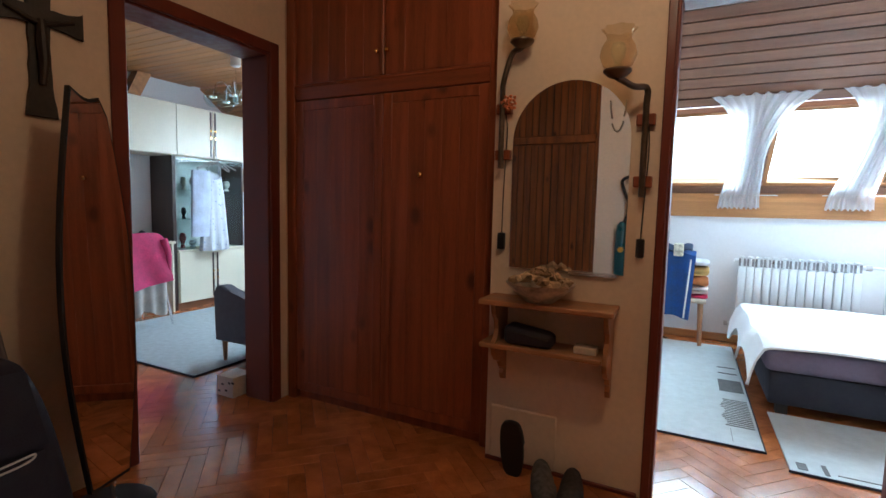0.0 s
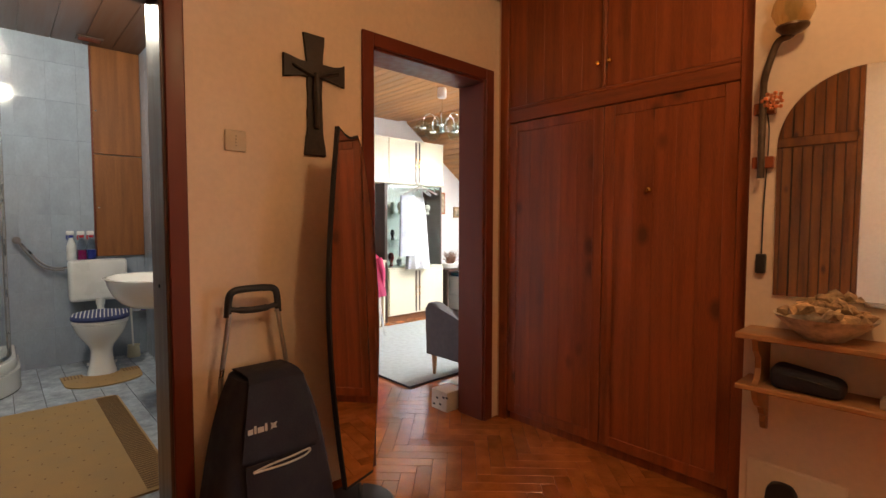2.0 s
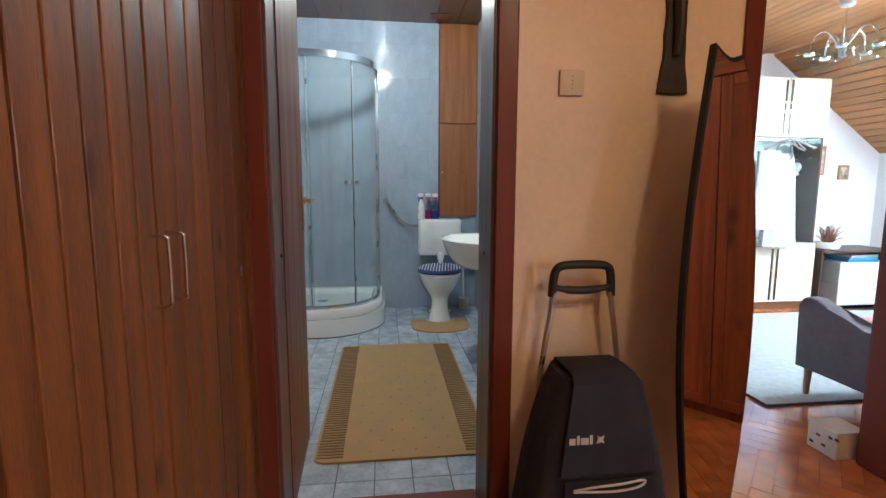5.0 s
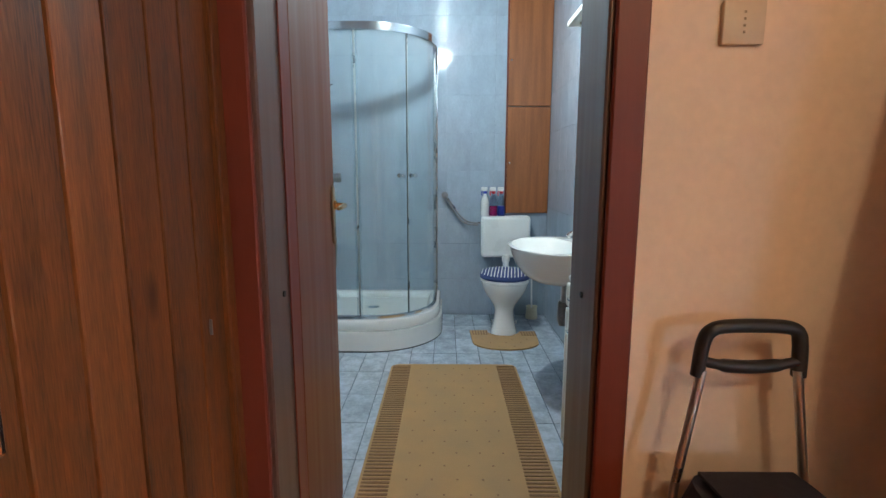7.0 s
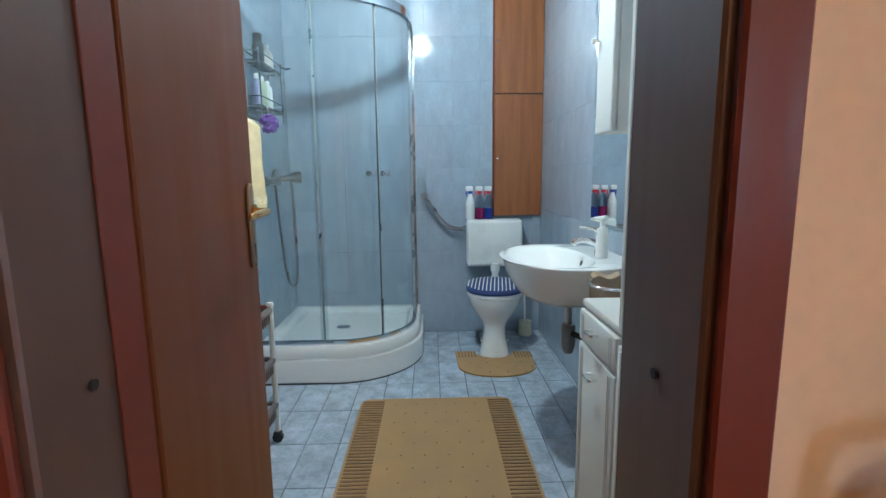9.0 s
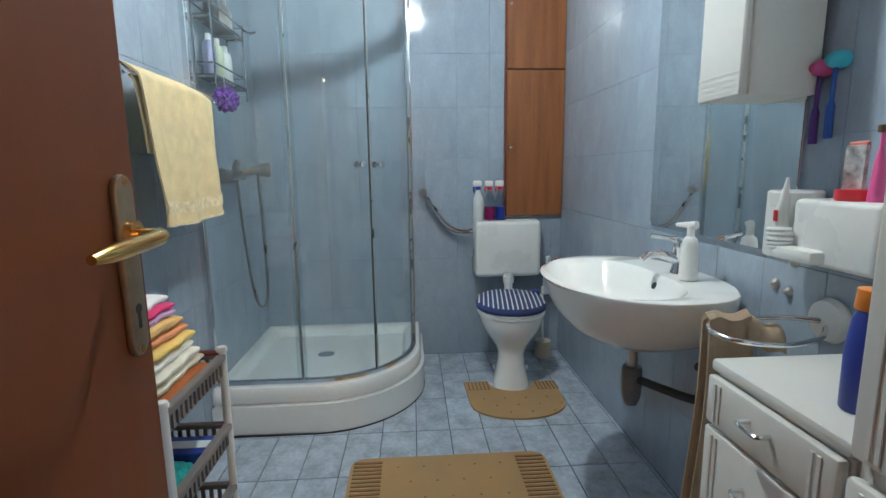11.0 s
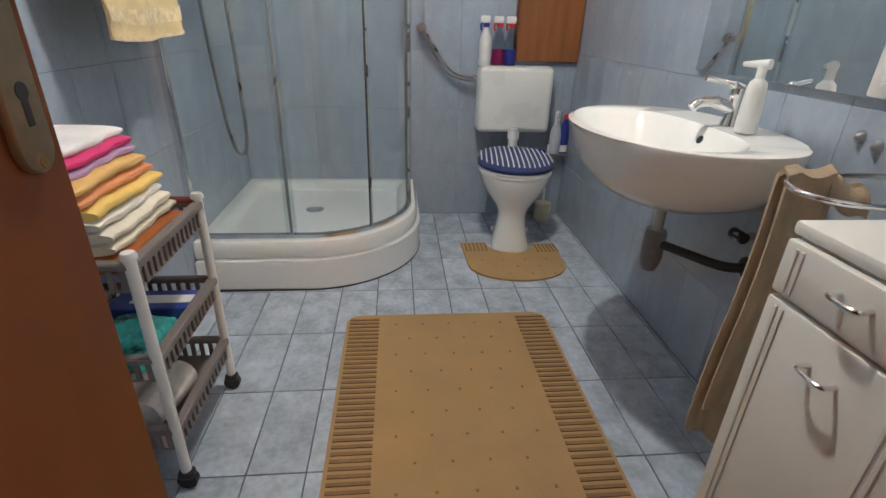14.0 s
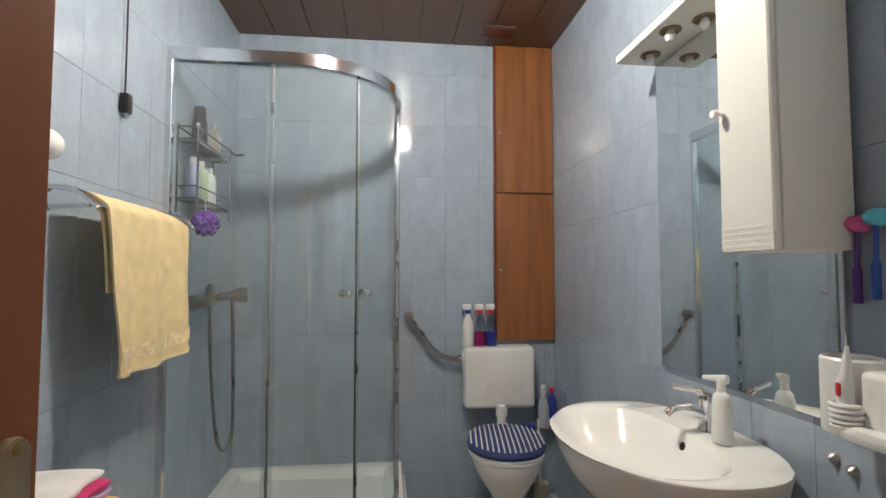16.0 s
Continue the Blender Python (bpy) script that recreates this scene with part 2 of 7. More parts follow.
def tube(points, r, seg=10, bm=None, closed=False):
    """A round bar along points; r may be a number or one per point."""
    own = bm if bm is not None else bmesh.new()
    pts = [Vector(p) for p in points]
    n = len(pts)
    rs = [r] * n if isinstance(r, (int, float)) else list(r)
    rings, up = [], None
    for i, p in enumerate(pts):
        a = pts[(i - 1) % n] if closed or i else p
        b = pts[(i + 1) % n] if closed or i < n - 1 else p
        d = (b - a).normalized()
        if up is None:
            up = d.orthogonal().normalized()
        up = (up - d * up.dot(d)).normalized()
        side = d.cross(up)
        rings.append([own.verts.new(p + rs[i] * (math.cos(2 * math.pi * k / seg) * up + math.sin(2 * math.pi * k / seg) * side))
                      for k in range(seg)])
    for i in range(n if closed else n - 1):
        a, b = rings[i], rings[(i + 1) % n]
        for k in range(seg):
            own.faces.new((a[k], a[(k + 1) % seg], b[(k + 1) % seg], b[k]))
    if not closed:
        own.faces.new(rings[0][::-1])
        own.faces.new(rings[-1])
    return own


def curve_pts(ctrl, per=8):
    """Catmull-Rom points through ctrl."""
    c = [Vector(p) for p in ctrl]
    c = [2 * c[0] - c[1]] + c + [2 * c[-1] - c[-2]]
    out = []
    for i in range(1, len(c) - 2):
        for k in range(per):
            t = k / per
            p0, p1, p2, p3 = c[i - 1:i + 3]
            out.append(0.5 * (2 * p1 + (p2 - p0) * t + (2 * p0 - 5 * p1 + 4 * p2 - p3) * t * t + (3 * p1 - p0 - 3 * p2 + p3) * t ** 3))
    return out + [c[-2]]


def prism(poly, axis, a, b, bm=None, bevel=0.0, seg=2):
    """Push a flat outline along an axis from a to b. Outline pairs are (y,z), (x,z) or (x,y)."""
    own = bm if bm is not None else bmesh.new()

    def at(p, h):
        return {"x": (h, p[0], p[1]), "y": (p[0], h, p[1]), "z": (p[0], p[1], h)}[axis]

    lo, hi = [own.verts.new(at(p, a)) for p in poly], [own.verts.new(at(p, b)) for p in poly]
    n = len(poly)
    fs = [own.faces.new(lo[::-1]), own.faces.new(hi)]
    for i in range(n):
        own.faces.new((lo[i], lo[(i + 1) % n], hi[(i + 1) % n], hi[i]))
    if bevel:
        es = [e for f in fs for e in f.edges]
        bmesh.ops.bevel(own, geom=es, offset=bevel, segments=seg, profile=0.5, affect="EDGES")
    return own


def sheet(fn, nu, nv, thick=0.0, bm=None):
    """A curved sheet from fn(u, v), both from 0 to 1, with a thickness."""
    own = bm if bm is not None else bmesh.new()
    g = [[own.verts.new(fn(i / nu, j / nv)) for j in range(nv + 1)] for i in range(nu + 1)]
    fs = [own.faces.new((g[i][j], g[i + 1][j], g[i + 1][j + 1], g[i][j + 1])) for i in range(nu) for j in range(nv)]
    if thick:
        bmesh.ops.recalc_face_normals(own, faces=fs)
        bmesh.ops.solidify(own, geom=fs, thickness=thick)
    return own


def arc(cx, cy, r, a0, a1, n):
    return [(cx + r * math.cos(radians(a0 + (a1 - a0) * k / n)), cy + r * math.sin(radians(a0 + (a1 - a0) * k / n))) for k in range(n + 1)]


def shared(name, me, parent, m):
    ob = new(name, me)
    ob.parent = parent
    ob.matrix_local = m
    return ob


def mesh_of(bm, name, material):
    me = bpy.data.meshes.new(name)
    bmesh.ops.recalc_face_normals(bm, faces=bm.faces)
    bm.to_mesh(me)
    bm.free()
    me.materials.append(material)
    return me


# ---------------------------------------------------------------- large structure
TOP = 2.70
# west wall of the hall with the bathroom door and the living room door
bm = boxes((-2.18, -1.98, -1.0, -0.212, 0, TOP), (-2.18, -1.98, 0.507, 1.365, 0, TOP), (-2.18, -1.98, 2.175, 2.29, 0, TOP),
           (-2.18, -1.98, -0.212, 0.507, 2.03, TOP), (-2.18, -1.98, 1.365, 2.175, 2.03, TOP))
structure(part("wall_west", bm, M_CREAM), "cream painted plaster wall with two door openings", "wall")
# north wall with mirror and bedroom door
bm = boxes((-0.625, 0.085, 2.20, 2.40, 0, TOP), (0.90, 1.42, 2.20, 2.40, 0, TOP), (0.085, 0.90, 2.20, 2.40, 2.03, TOP))
structure(part("wall_north", bm, M_CREAM), "cream painted plaster wall beside the bedroom door", "wall")
bm = boxes((-0.57, 1.42, -0.46, -0.26, 0, TOP))
structure(part("wall_south", bm, M_CREAM), "plain cream painted hall wall", "wall")
structure(part("wall_east", boxes((1.42, 1.62, -0.46, 2.40, 0, TOP)), M_CREAM), "plain cream painted hall wall", "wall")
structure(part("ceiling", boxes((-2.18, 1.62, -1.0, 2.40, TOP, TOP + 0.1)), M_CREAM), "cream painted hall ceiling", "ceiling")
structure(part("wall_closet_back", boxes((-2.18, -0.57, -1.0, -0.90, 0, TOP)), M_CREAM), "plain wall behind the closet", "wall")
structure(part("wall_closet_end", boxes((-0.57, -0.52, -0.90, -0.46, 0, TOP)), M_CREAM), "plain wall at the closet's end", "wall")
bm = boxes((-2.18, -0.55, 2.90, 3.0, 0, TOP), (-0.62, -0.55, 2.40, 2.90, 0, TOP), (-2.18, -1.965, 2.29, 2.90, 0, TOP),
           (-1.965, -0.62, 2.40, 2.90, TOP, TOP + 0.1))
structure(part("wall_niche", bm, M_CREAM), "plain walls round the built-in wardrobe", "wall")

# bathroom shell; tiles are laid on it further down
BX, BL, BR = -5.15, -0.82, 1.04
bm = boxes((BX - 0.2, BX - 0.012, BL - 0.2, BR + 0.2, 0, TOP), (BX - 0.012, -2.18, BL - 0.2, BL - 0.012, 0, TOP),
           (BX - 0.012, -2.18, BR + 0.012, BR + 0.16, 0, TOP))
structure(part("wall_bathroom", bm, M_TILEGROUT), "bathroom walls behind blue marbled tiles", "wall")
bm = boxes((-2.192, -2.18, BL, -0.26, 0, TOP), (-2.192, -2.18, 0.555, BR, 0, TOP), (-2.192, -2.18, -0.26, 0.555, 2.09, TOP))
structure(part("wall_bathroom_entry", bm, M_TILEWALL), "blue marbled tiles round the bathroom door", "wall")
bm = boxes((BX - 0.2, -2.18, BL - 0.2, BR + 0.16, TOP, TOP + 0.1))
for k in range(9):
    box(BX, -2.18, BL + 0.207 * k + 0.003, BL + 0.207 * k + 0.204, TOP - 0.012, TOP, bm=bm)
structure(part("ceiling_bathroom", bm, M_CEILWOOD), "brown panelled bathroom ceiling", "ceiling")

# living room shell
LX, LN, LS = -5.05, 5.35, 1.20
bm = boxes((LX - 0.2, LX, LS - 0.0, LN + 0.2, 0, TOP), (LX, -2.18, LN, LN + 0.2, 0, 1.55), (-2.18, -1.98, 3.0, LN + 0.2, 0, TOP))
structure(part("wall_living_room", bm, M_WHITEWALL), "white painted living room walls", "wall")
# flat board ceiling and board slope with a gap for roof windows
bm = bmesh.new()
for k in range(27):
    y0 = LS + 0.1 * k
    if y0 < 3.9:
        box(LX, -1.98, y0 + 0.003, y0 + 0.097, 2.50, 2.516, bm=bm)
box(LX - 0.2, -1.98, LS, 4.02, 2.516, 2.60, bm=bm)
structure(part("ceiling_living_room", bm, M_PINE_X), "orange pine board ceiling", "ceiling")


def slope_boards(name, x0, x1, ya, za, yb, zb, gaps, label, wide=0.095, material=None):
    """Boards along x on a slope from (ya, za) down to (yb, zb); gaps are (x0, x1, s0, s1) along the slope."""
    d = Vector((0, yb - ya, zb - za))
    length = d.length
    d.normalize()
    nrm = Vector((0, -d.z, d.y))
    bm = bmesh.new()
    n = int(length / wide)
    w = length / n

    def slab(xa, xb, s0, s1, t0, t1):
        vs = []
        for s in (s0, s1):
            for t in (t0, t1):
                for x in (xa, xb):
                    p = Vector((x, ya, za)) + d * s + nrm * t
                    vs.append(bm.verts.new(p))
        for q in ((0, 1, 3, 2), (4, 6, 7, 5), (0, 4, 5, 1), (2, 3, 7, 6), (0, 2, 6, 4), (1, 5, 7, 3)):
            bm.faces.new([vs[i] for i in q])

    for k in range(n):
        s0, s1 = k * w + 0.005, (k + 1) * w - 0.005
        cut = sorted((g[0], g[1]) for g in gaps if s0 < g[3] and s1 > g[2])
        x = x0
        for a, b in cut + [(x1, x1)]:
            if a - x > 0.02:
                slab(x, a, s0, s1, 0, 0.014)
                slab(x, a, k * w, (k + 1) * w, 0.014, 0.09)
            x = b
    return structure(part(name, bm, material or M_PINE_X), label, "ceiling")


LGAP = [(-3.9, -2.45, 0.75, 1.5)]
slope_boards("ceiling_living_slope", LX, -1.98, 4.02, 2.50, LN, 1.55, LGAP, "sloping orange pine board ceiling")

# bedroom shell
bm = boxes((-0.75, 5.3, 5.25, 5.45, 0, 1.15), (-0.75, -0.55, 2.40, 5.45, 0, TOP), (5.3, 5.5, 2.2, 5.45, 0, TOP), (1.42, 5.3, 2.20, 2.40, 0, TOP))
structure(part("wall_bedroom", bm, M_WHITEWALL), "white painted bedroom walls", "wall")
structure(part("ceiling_bedroom", boxes((-0.75, 5.5, 2.2, 3.62, TOP, TOP + 0.1)), M_PINE_X), "pine board bedroom ceiling", "ceiling")
BGAP = []
for k in range(6):
    BGAP.append((-0.05 + 0.78 * k, 0.57 + 0.78 * k, 1.17, 2.02))
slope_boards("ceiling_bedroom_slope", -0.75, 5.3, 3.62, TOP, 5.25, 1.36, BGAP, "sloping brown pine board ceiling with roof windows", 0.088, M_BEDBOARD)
bm = bmesh.new()
for k in range(3):
    box(-0.75, 5.3, 5.235 - 0.004 * (k == 0), 5.26, 1.15 + 0.07 * k + 0.002, 1.15 + 0.07 * (k + 1) - 0.002, bm=bm)
box(-0.75, 5.3, 5.242, 5.30, 1.15, 1.40, bm=bm)
structure(part("wood_panel_trim", bm, M_PINE_X), "narrow pine boards under the roof windows", "trim")

# floors
structure(part("backdrop", boxes((-14, 16, 13.0, 13.2, -4, 16)), glow_mat("overcast_sky", (0.93, 0.96, 1.0), 4.0)), "plain bright overcast sky beyond the roof windows", "sky")
structure(part("ground", boxes((-14, 16, -10, 13.0, -3.2, -3.0)), mat("far_ground", (0.16, 0.17, 0.12), 0.9)), "distant plain ground below the windows", "ground")
FLOOR = structure(part("floor", boxes((-2.08, 1.62, -1.0, 2.40, -0.12, -0.012)), M_GROUT), "glossy red-brown herringbone parquet floor", "floor")
FLOOR2 = structure(part("floor_living_room", boxes((LX - 0.2, -2.08, LS, LN + 0.2, -0.12, -0.012)), M_GROUT), "herringbone parquet floor of the living room", "floor")
FLOOR3 = structure(part("floor_bedroom", boxes((-0.75, 5.5, 2.40, 5.45, -0.12, -0.012)), M_GROUT), "herringbone parquet floor of the bedroom", "floor")
FLOORB = structure(part("floor_bathroom", boxes((BX - 0.2, -2.08, BL - 0.2, BR + 0.16, -0.12, -0.006)), M_FLOORGROUT), "pale blue tiled bathroom floor", "floor")


def casing(name, axis, at, a0, a1, top, depth, label, material=M_FRAME, face=0.065, proud=0.016, lining=M_FRAME):
    """A lined door opening: two jambs, a head and flat casings on both faces. axis 'x': the wall's normal is x."""
    root = structure(thing(name, (0, 0, 0), label, "door frame"), label, "door frame")
    lo, hi = at - depth, at

    def put(nm, u0, u1, n0, n1, z0, z1):
        b = box(n0, n1, u0, u1, z0, z1, 0.004) if axis == "x" else box(u0, u1, n0, n1, z0, z1, 0.004)
        part(nm, b, material if nm == "casing" else lining, root)

    put("jamb", a0, a0 + 0.022, lo, hi, 0, top)
    put("jamb", a1 - 0.022, a1, lo, hi, 0, top)
    put("head", a0 + 0.022, a1 - 0.022, lo, hi, top - 0.022, top)
    for n0, n1 in ((hi + 0.001, hi + proud), (lo - proud, lo - 0.001)):
        put("casing", a0 - face + 0.012, a0 + 0.012, n0, n1, 0, top + face - 0.012)
        put("casing", a1 - 0.012, a1 + face - 0.012, n0, n1, 0, top + face - 0.012)
        put("casing", a0 + 0.012, a1 - 0.012, n0, n1, top - 0.012, top + face - 0.012)
    return root


# ---------------------------------------------------------------- doors, wardrobe, closet
casing("door_frame_1", "x", -1.98, -0.212, 0.507, 2.03, 0.20, "dark brown wooden bathroom door frame", lining=M_JAMB)
casing("door_frame_2", "x", -1.98, 1.365, 2.175, 2.03, 0.20, "dark brown wooden living room door frame")
casing("door_frame_3", "y", 2.40, 0.085, 0.90, 2.03, 0.20, "dark brown bedroom door frame", proud=0.014, face=0.034)
casing("door_frame_4", "y", -0.26, -0.13, 0.70, 2.03, 0.03, "dark brown frame of a closed door in the hall")

# bathroom door, standing open
door = thing("bathroom_door", (-2.200, -0.192, 0), "open red-brown varnished bathroom door with brass lever handle", "door", rz=2.73)
part("leaf", box(-0.508, 0, -0.04, 0, 0.008, 2.0, 0.003), M_LEAF, door)
PX = -0.470
bm = prism([(PX + 0.0175 * math.cos(a), 1.000 + 0.0175 * math.sin(a)) for a in [math.pi * (1 + k / 8) for k in range(9)]]
           + [(PX + 0.0175 * math.cos(a), 1.166 + 0.0175 * math.sin(a)) for a in [math.pi * k / 8 for k in range(9)]], "y", 0.0005, 0.008, bevel=0.002)
plate = part("handle_plate", bm, M_BRONZE, door, "aged bronze back plate with keyhole", True)
bm = prism([(PX + 0.006 * math.cos(a), 1.036 + 0.006 * math.sin(a)) for a in [2 * math.pi * k / 12 for k in range(12)]], "y", 0.006, 0.0086)
box(PX - 0.003, PX + 0.003, 0.006, 0.0086, 1.014, 1.036, bm=bm)
part("keyhole", bm, M_BLACK, plate)
for z in (0.990, 1.176):
    part("screw_head", tube([(PX, 0.0078, z), (PX, 0.0092, z)], 0.004, 10), M_BRASS, plate)
bm = tube(curve_pts([(PX, 0.008, 1.118), (PX, 0.030, 1.118), (PX + 0.003, 0.038, 1.118), (PX + 0.016, 0.046, 1.118), (PX + 0.040, 0.047, 1.117), (PX + 0.135, 0.044, 1.114)], 6),
          [0.008] * 12 + [0.0086] * 17 + [0.0075, 0.0045], 12)
part("lever_handle", bm, M_BRASS, door, "polished brass lever", True)
part("rosette", tube([(PX, 0.004, 1.118), (PX, 0.016, 1.118)], 0.016, 14), M_BRASS, door, "", True)
for z in (0.25, 1.75):
    part("hinge", tube([(0.004, -0.02, z - 0.04), (0.004, -0.02, z + 0.04)], 0.008, 10), M_STEEL, door)
structure(part("door_stop_trim", box(-2.178, -2.112, -0.1895, -0.186, 0.004, 2.006, 0.001), M_FRAME), "dark red rebate strip of the bathroom door frame", "trim")
# strike plates in the jambs
for y, s in ((-0.1895, 1), (0.4845, -1)):
    st = thing("jamb_buffer", (-2.07, y, 0.955), "small dark rubber buffer set in the door jamb", "door buffer")
    part("buffer", tube([(0, 0, 0), (0, 0.004 * s, 0)], 0.007, 10), M_RUBBER, st)


def knob(parent, x, y, z, dy, r=0.013, m=M_BRASS):
    bm = tube([(x, y, z), (x, y + dy * 0.4, z), (x, y + dy * 0.55, z), (x, y + dy * 0.8, z), (x, y + dy, z)], [r * 0.45, r * 0.45, r, r, r * 0.5], 14)
    return part("knob", bm, m, parent, "", True)


def plank_door(parent, name, x0, x1, y, z0, z1, n, depth, material, frame_w=0.0, frame_mat=None, gap=0.0015, bev=0.003):
    """A door of upright boards with open joints, in front of a dark backing; y is its front, facing -y if depth > 0."""
    d = part(name, box(x0, x1, min(y + depth * 0.5, y + depth), max(y + depth * 0.5, y + depth), z0, z1), M_GROUT, parent)
    w = (x1 - x0 - 2 * frame_w) / n
    for k in range(n):
        a = x0 + frame_w + k * w
        lo, hi = sorted((y + depth * 0.12, y + depth * 0.5))
        part("board", box(a + gap, a + w - gap, lo, hi, z0 + frame_w, z1 - frame_w, bev), material, d)
    if frame_w:
        lo, hi = sorted((y, y + depth * 0.5))
        for a, b, c, e in ((x0, x0 + frame_w, z0, z1), (x1 - frame_w, x1, z0, z1)):
            part("stile", box(a, b, lo, hi, c, e, 0.003), frame_mat or material, d)
        for c, e in ((z0, z0 + frame_w), (z1 - frame_w, z1)):
            part("rail", box(x0 + frame_w, x1 - frame_w, lo, hi, c, e, 0.003), frame_mat or material, d)
    return d


# built-in wardrobe between the living room door and the mirror wall
ward = thing("wardrobe", (0, 0, 0), "tall built-in wardrobe of dark red-brown stained knotty pine", "wardrobe")
WY = 2.29
part("side_panel", box(-1.96, -1.90, WY - 0.012, WY + 0.5, 0.0, TOP, 0.003), M_BROWNWOOD, ward)
part("side_panel", box(-0.69, -0.63, WY - 0.012, WY + 0.5, 0.0, TOP, 0.003), M_BROWNWOOD, ward)
part("plinth", box(-1.90, -0.69, WY + 0.03, WY + 0.44, 0.0, 0.05), M_BROWNWOOD, ward)
part("back_panel", box(-1.90, -0.69, WY + 0.45, WY + 0.5, 0.0, TOP), M_BROWNWOOD, ward)
part("middle_rail", box(-1.90, -0.69, WY - 0.006, WY + 0.1, 1.775, 1.865, 0.004), M_BROWNWOOD_H, ward)
part("rail_moulding", box(-1.90, -0.69, WY - 0.012, WY - 0.006, 1.845, 1.862, 0.0025), M_BROWNWOOD_H, ward)
part("centre_strip", box(-1.303, -1.285, WY - 0.014, WY + 0.02, 1.865, TOP, 0.003), M_BROWNWOOD, ward)
for x0, x1 in ((-1.90, -1.303), (-1.285, -0.69)):
    plank_door(ward, "upper_door", x0 + 0.002, x1 - 0.002, WY, 1.868, TOP - 0.004, 5, 0.03, M_BROWNWOOD, gap=0.0001, bev=0.0008)
for x0, x1 in ((-1.90, -1.294), (-1.294, -0.69)):
    plank_door(ward, "lower_door", x0 + 0.002, x1 - 0.002, WY, 0.055, 1.772, 5, 0.03, M_BROWNWOOD, 0.055, gap=0.0001, bev=0.0008)
knob(ward, -1.325, WY, 1.985, -0.03, 0.011)
knob(ward, -1.262, WY, 1.985, -0.03, 0.011)
knob(ward, -1.055, WY + 0.003, 1.345, -0.032, 0.014)

# pine closet beside the bathroom door
clo = thing("closet", (0, 0, 0), "built-in closet of orange varnished pine boards with wire handles", "closet")
CY = -0.255
part("side_panel", box(-1.963, -1.93, CY - 0.5, CY + 0.006, 0, TOP, 0.003), M_PINE, clo)
part("side_panel", box(-0.60, -0.572, CY - 0.6, CY + 0.006, 0, TOP, 0.003), M_PINE, clo)
part("plinth", box(-1.93, -0.60, CY - 0.59, CY - 0.03, 0, 0.05), M_PINE, clo)
part("back_panel", box(-1.93, -0.60, CY - 0.62, CY - 0.60, 0.0, TOP), M_PINE, clo)
part("middle_rail", box(-1.93, -0.60, CY - 0.1, CY + 0.01, 1.79, 1.86, 0.004), M_PINE, clo)
for x0, x1 in ((-1.93, -1.378), (-1.378, -0.99), (-0.99, -0.60)):
    plank_door(clo, "tall_door", x0 + 0.002, x1 - 0.002, CY, 0.055, 1.787, 6, -0.03, M_PINE, gap=0.0032, bev=0.0015)
    plank_door(clo, "upper_door", x0 + 0.002, x1 - 0.002, CY, 1.863, TOP - 0.004, 6, -0.03, M_PINE, gap=0.0032, bev=0.0015)
part("latch_clip", box(-1.8665, -1.8635, CY - 0.004, CY + 0.002, 0.928, 0.958, 0.001), M_GREYMETAL, clo)
for x in (-1.412, -1.345):
    part("wire_handle", tube(curve_pts([(x, CY - 0.004, 0.965), (x, CY + 0.024, 0.967), (x, CY + 0.028, 0.985), (x, CY + 0.028, 1.072), (x, CY + 0.024, 1.09), (x, CY - 0.004, 1.092)], 4), 0.0035, 8),
         M_CHROME, clo, "", True)

# ---------------------------------------------------------------- hall things
# arched wall mirror
root = thing("wall_mirror", (-0.29, 2.20, 0.92), "frameless arched mirror hanging on the cream wall", "mirror")
outline = [(-0.245, 0.0), (0.245, 0.0)] + [(x, z) for x, z in arc(0, 0.555, 0.245, 0, 180, 28)]
part("backing", prism([(x * 0.97, 0.01 + z * 0.975) for x, z in outline], "y", -0.006, 0.0), M_BLACK, root)
part("glass", prism(outline, "y", -0.012, -0.006, bevel=0.002), M_MIRROR, root)
part("bottom_clip", box(0.02, 0.22, -0.016, -0.004, -0.012, 0.006, 0.002), M_CHROME, root)

# wall shelf with two boards
M_SHELF = mat("light_pine_shelf", (0.42, 0.20, 0.085), 0.4, vary=0.16, scale=2.4, grain=HORX, bump=0.04)
root = thing("wall_shelf", (-0.355, 2.20, 0.0), "two-tier orange pine wall shelf with carved brackets", "shelf")
part("top_board", box(-0.25, 0.30, -0.19, 0, 0.775, 0.797, 0.004), M_SHELF, root)
part("lower_board", box(-0.25, 0.262, -0.175, 0, 0.585, 0.605, 0.004), M_SHELF, root)
prof = [(0, 0.40), (-0.03, 0.41), (-0.045, 0.44), (-0.035, 0.46), (-0.06, 0.475), (-0.07, 0.50), (-0.12, 0.52), (-0.15, 0.55), (-0.165, 0.583),
        (-0.165, 0.607), (-0.135, 0.62), (-0.12, 0.66), (-0.125, 0.70), (-0.16, 0.73), (-0.175, 0.774), (0, 0.774)]
for x in (-0.20, 0.262):
    part("bracket", prism(prof, "x", x, x + 0.02, bevel=0.002), M_SHELF, root)


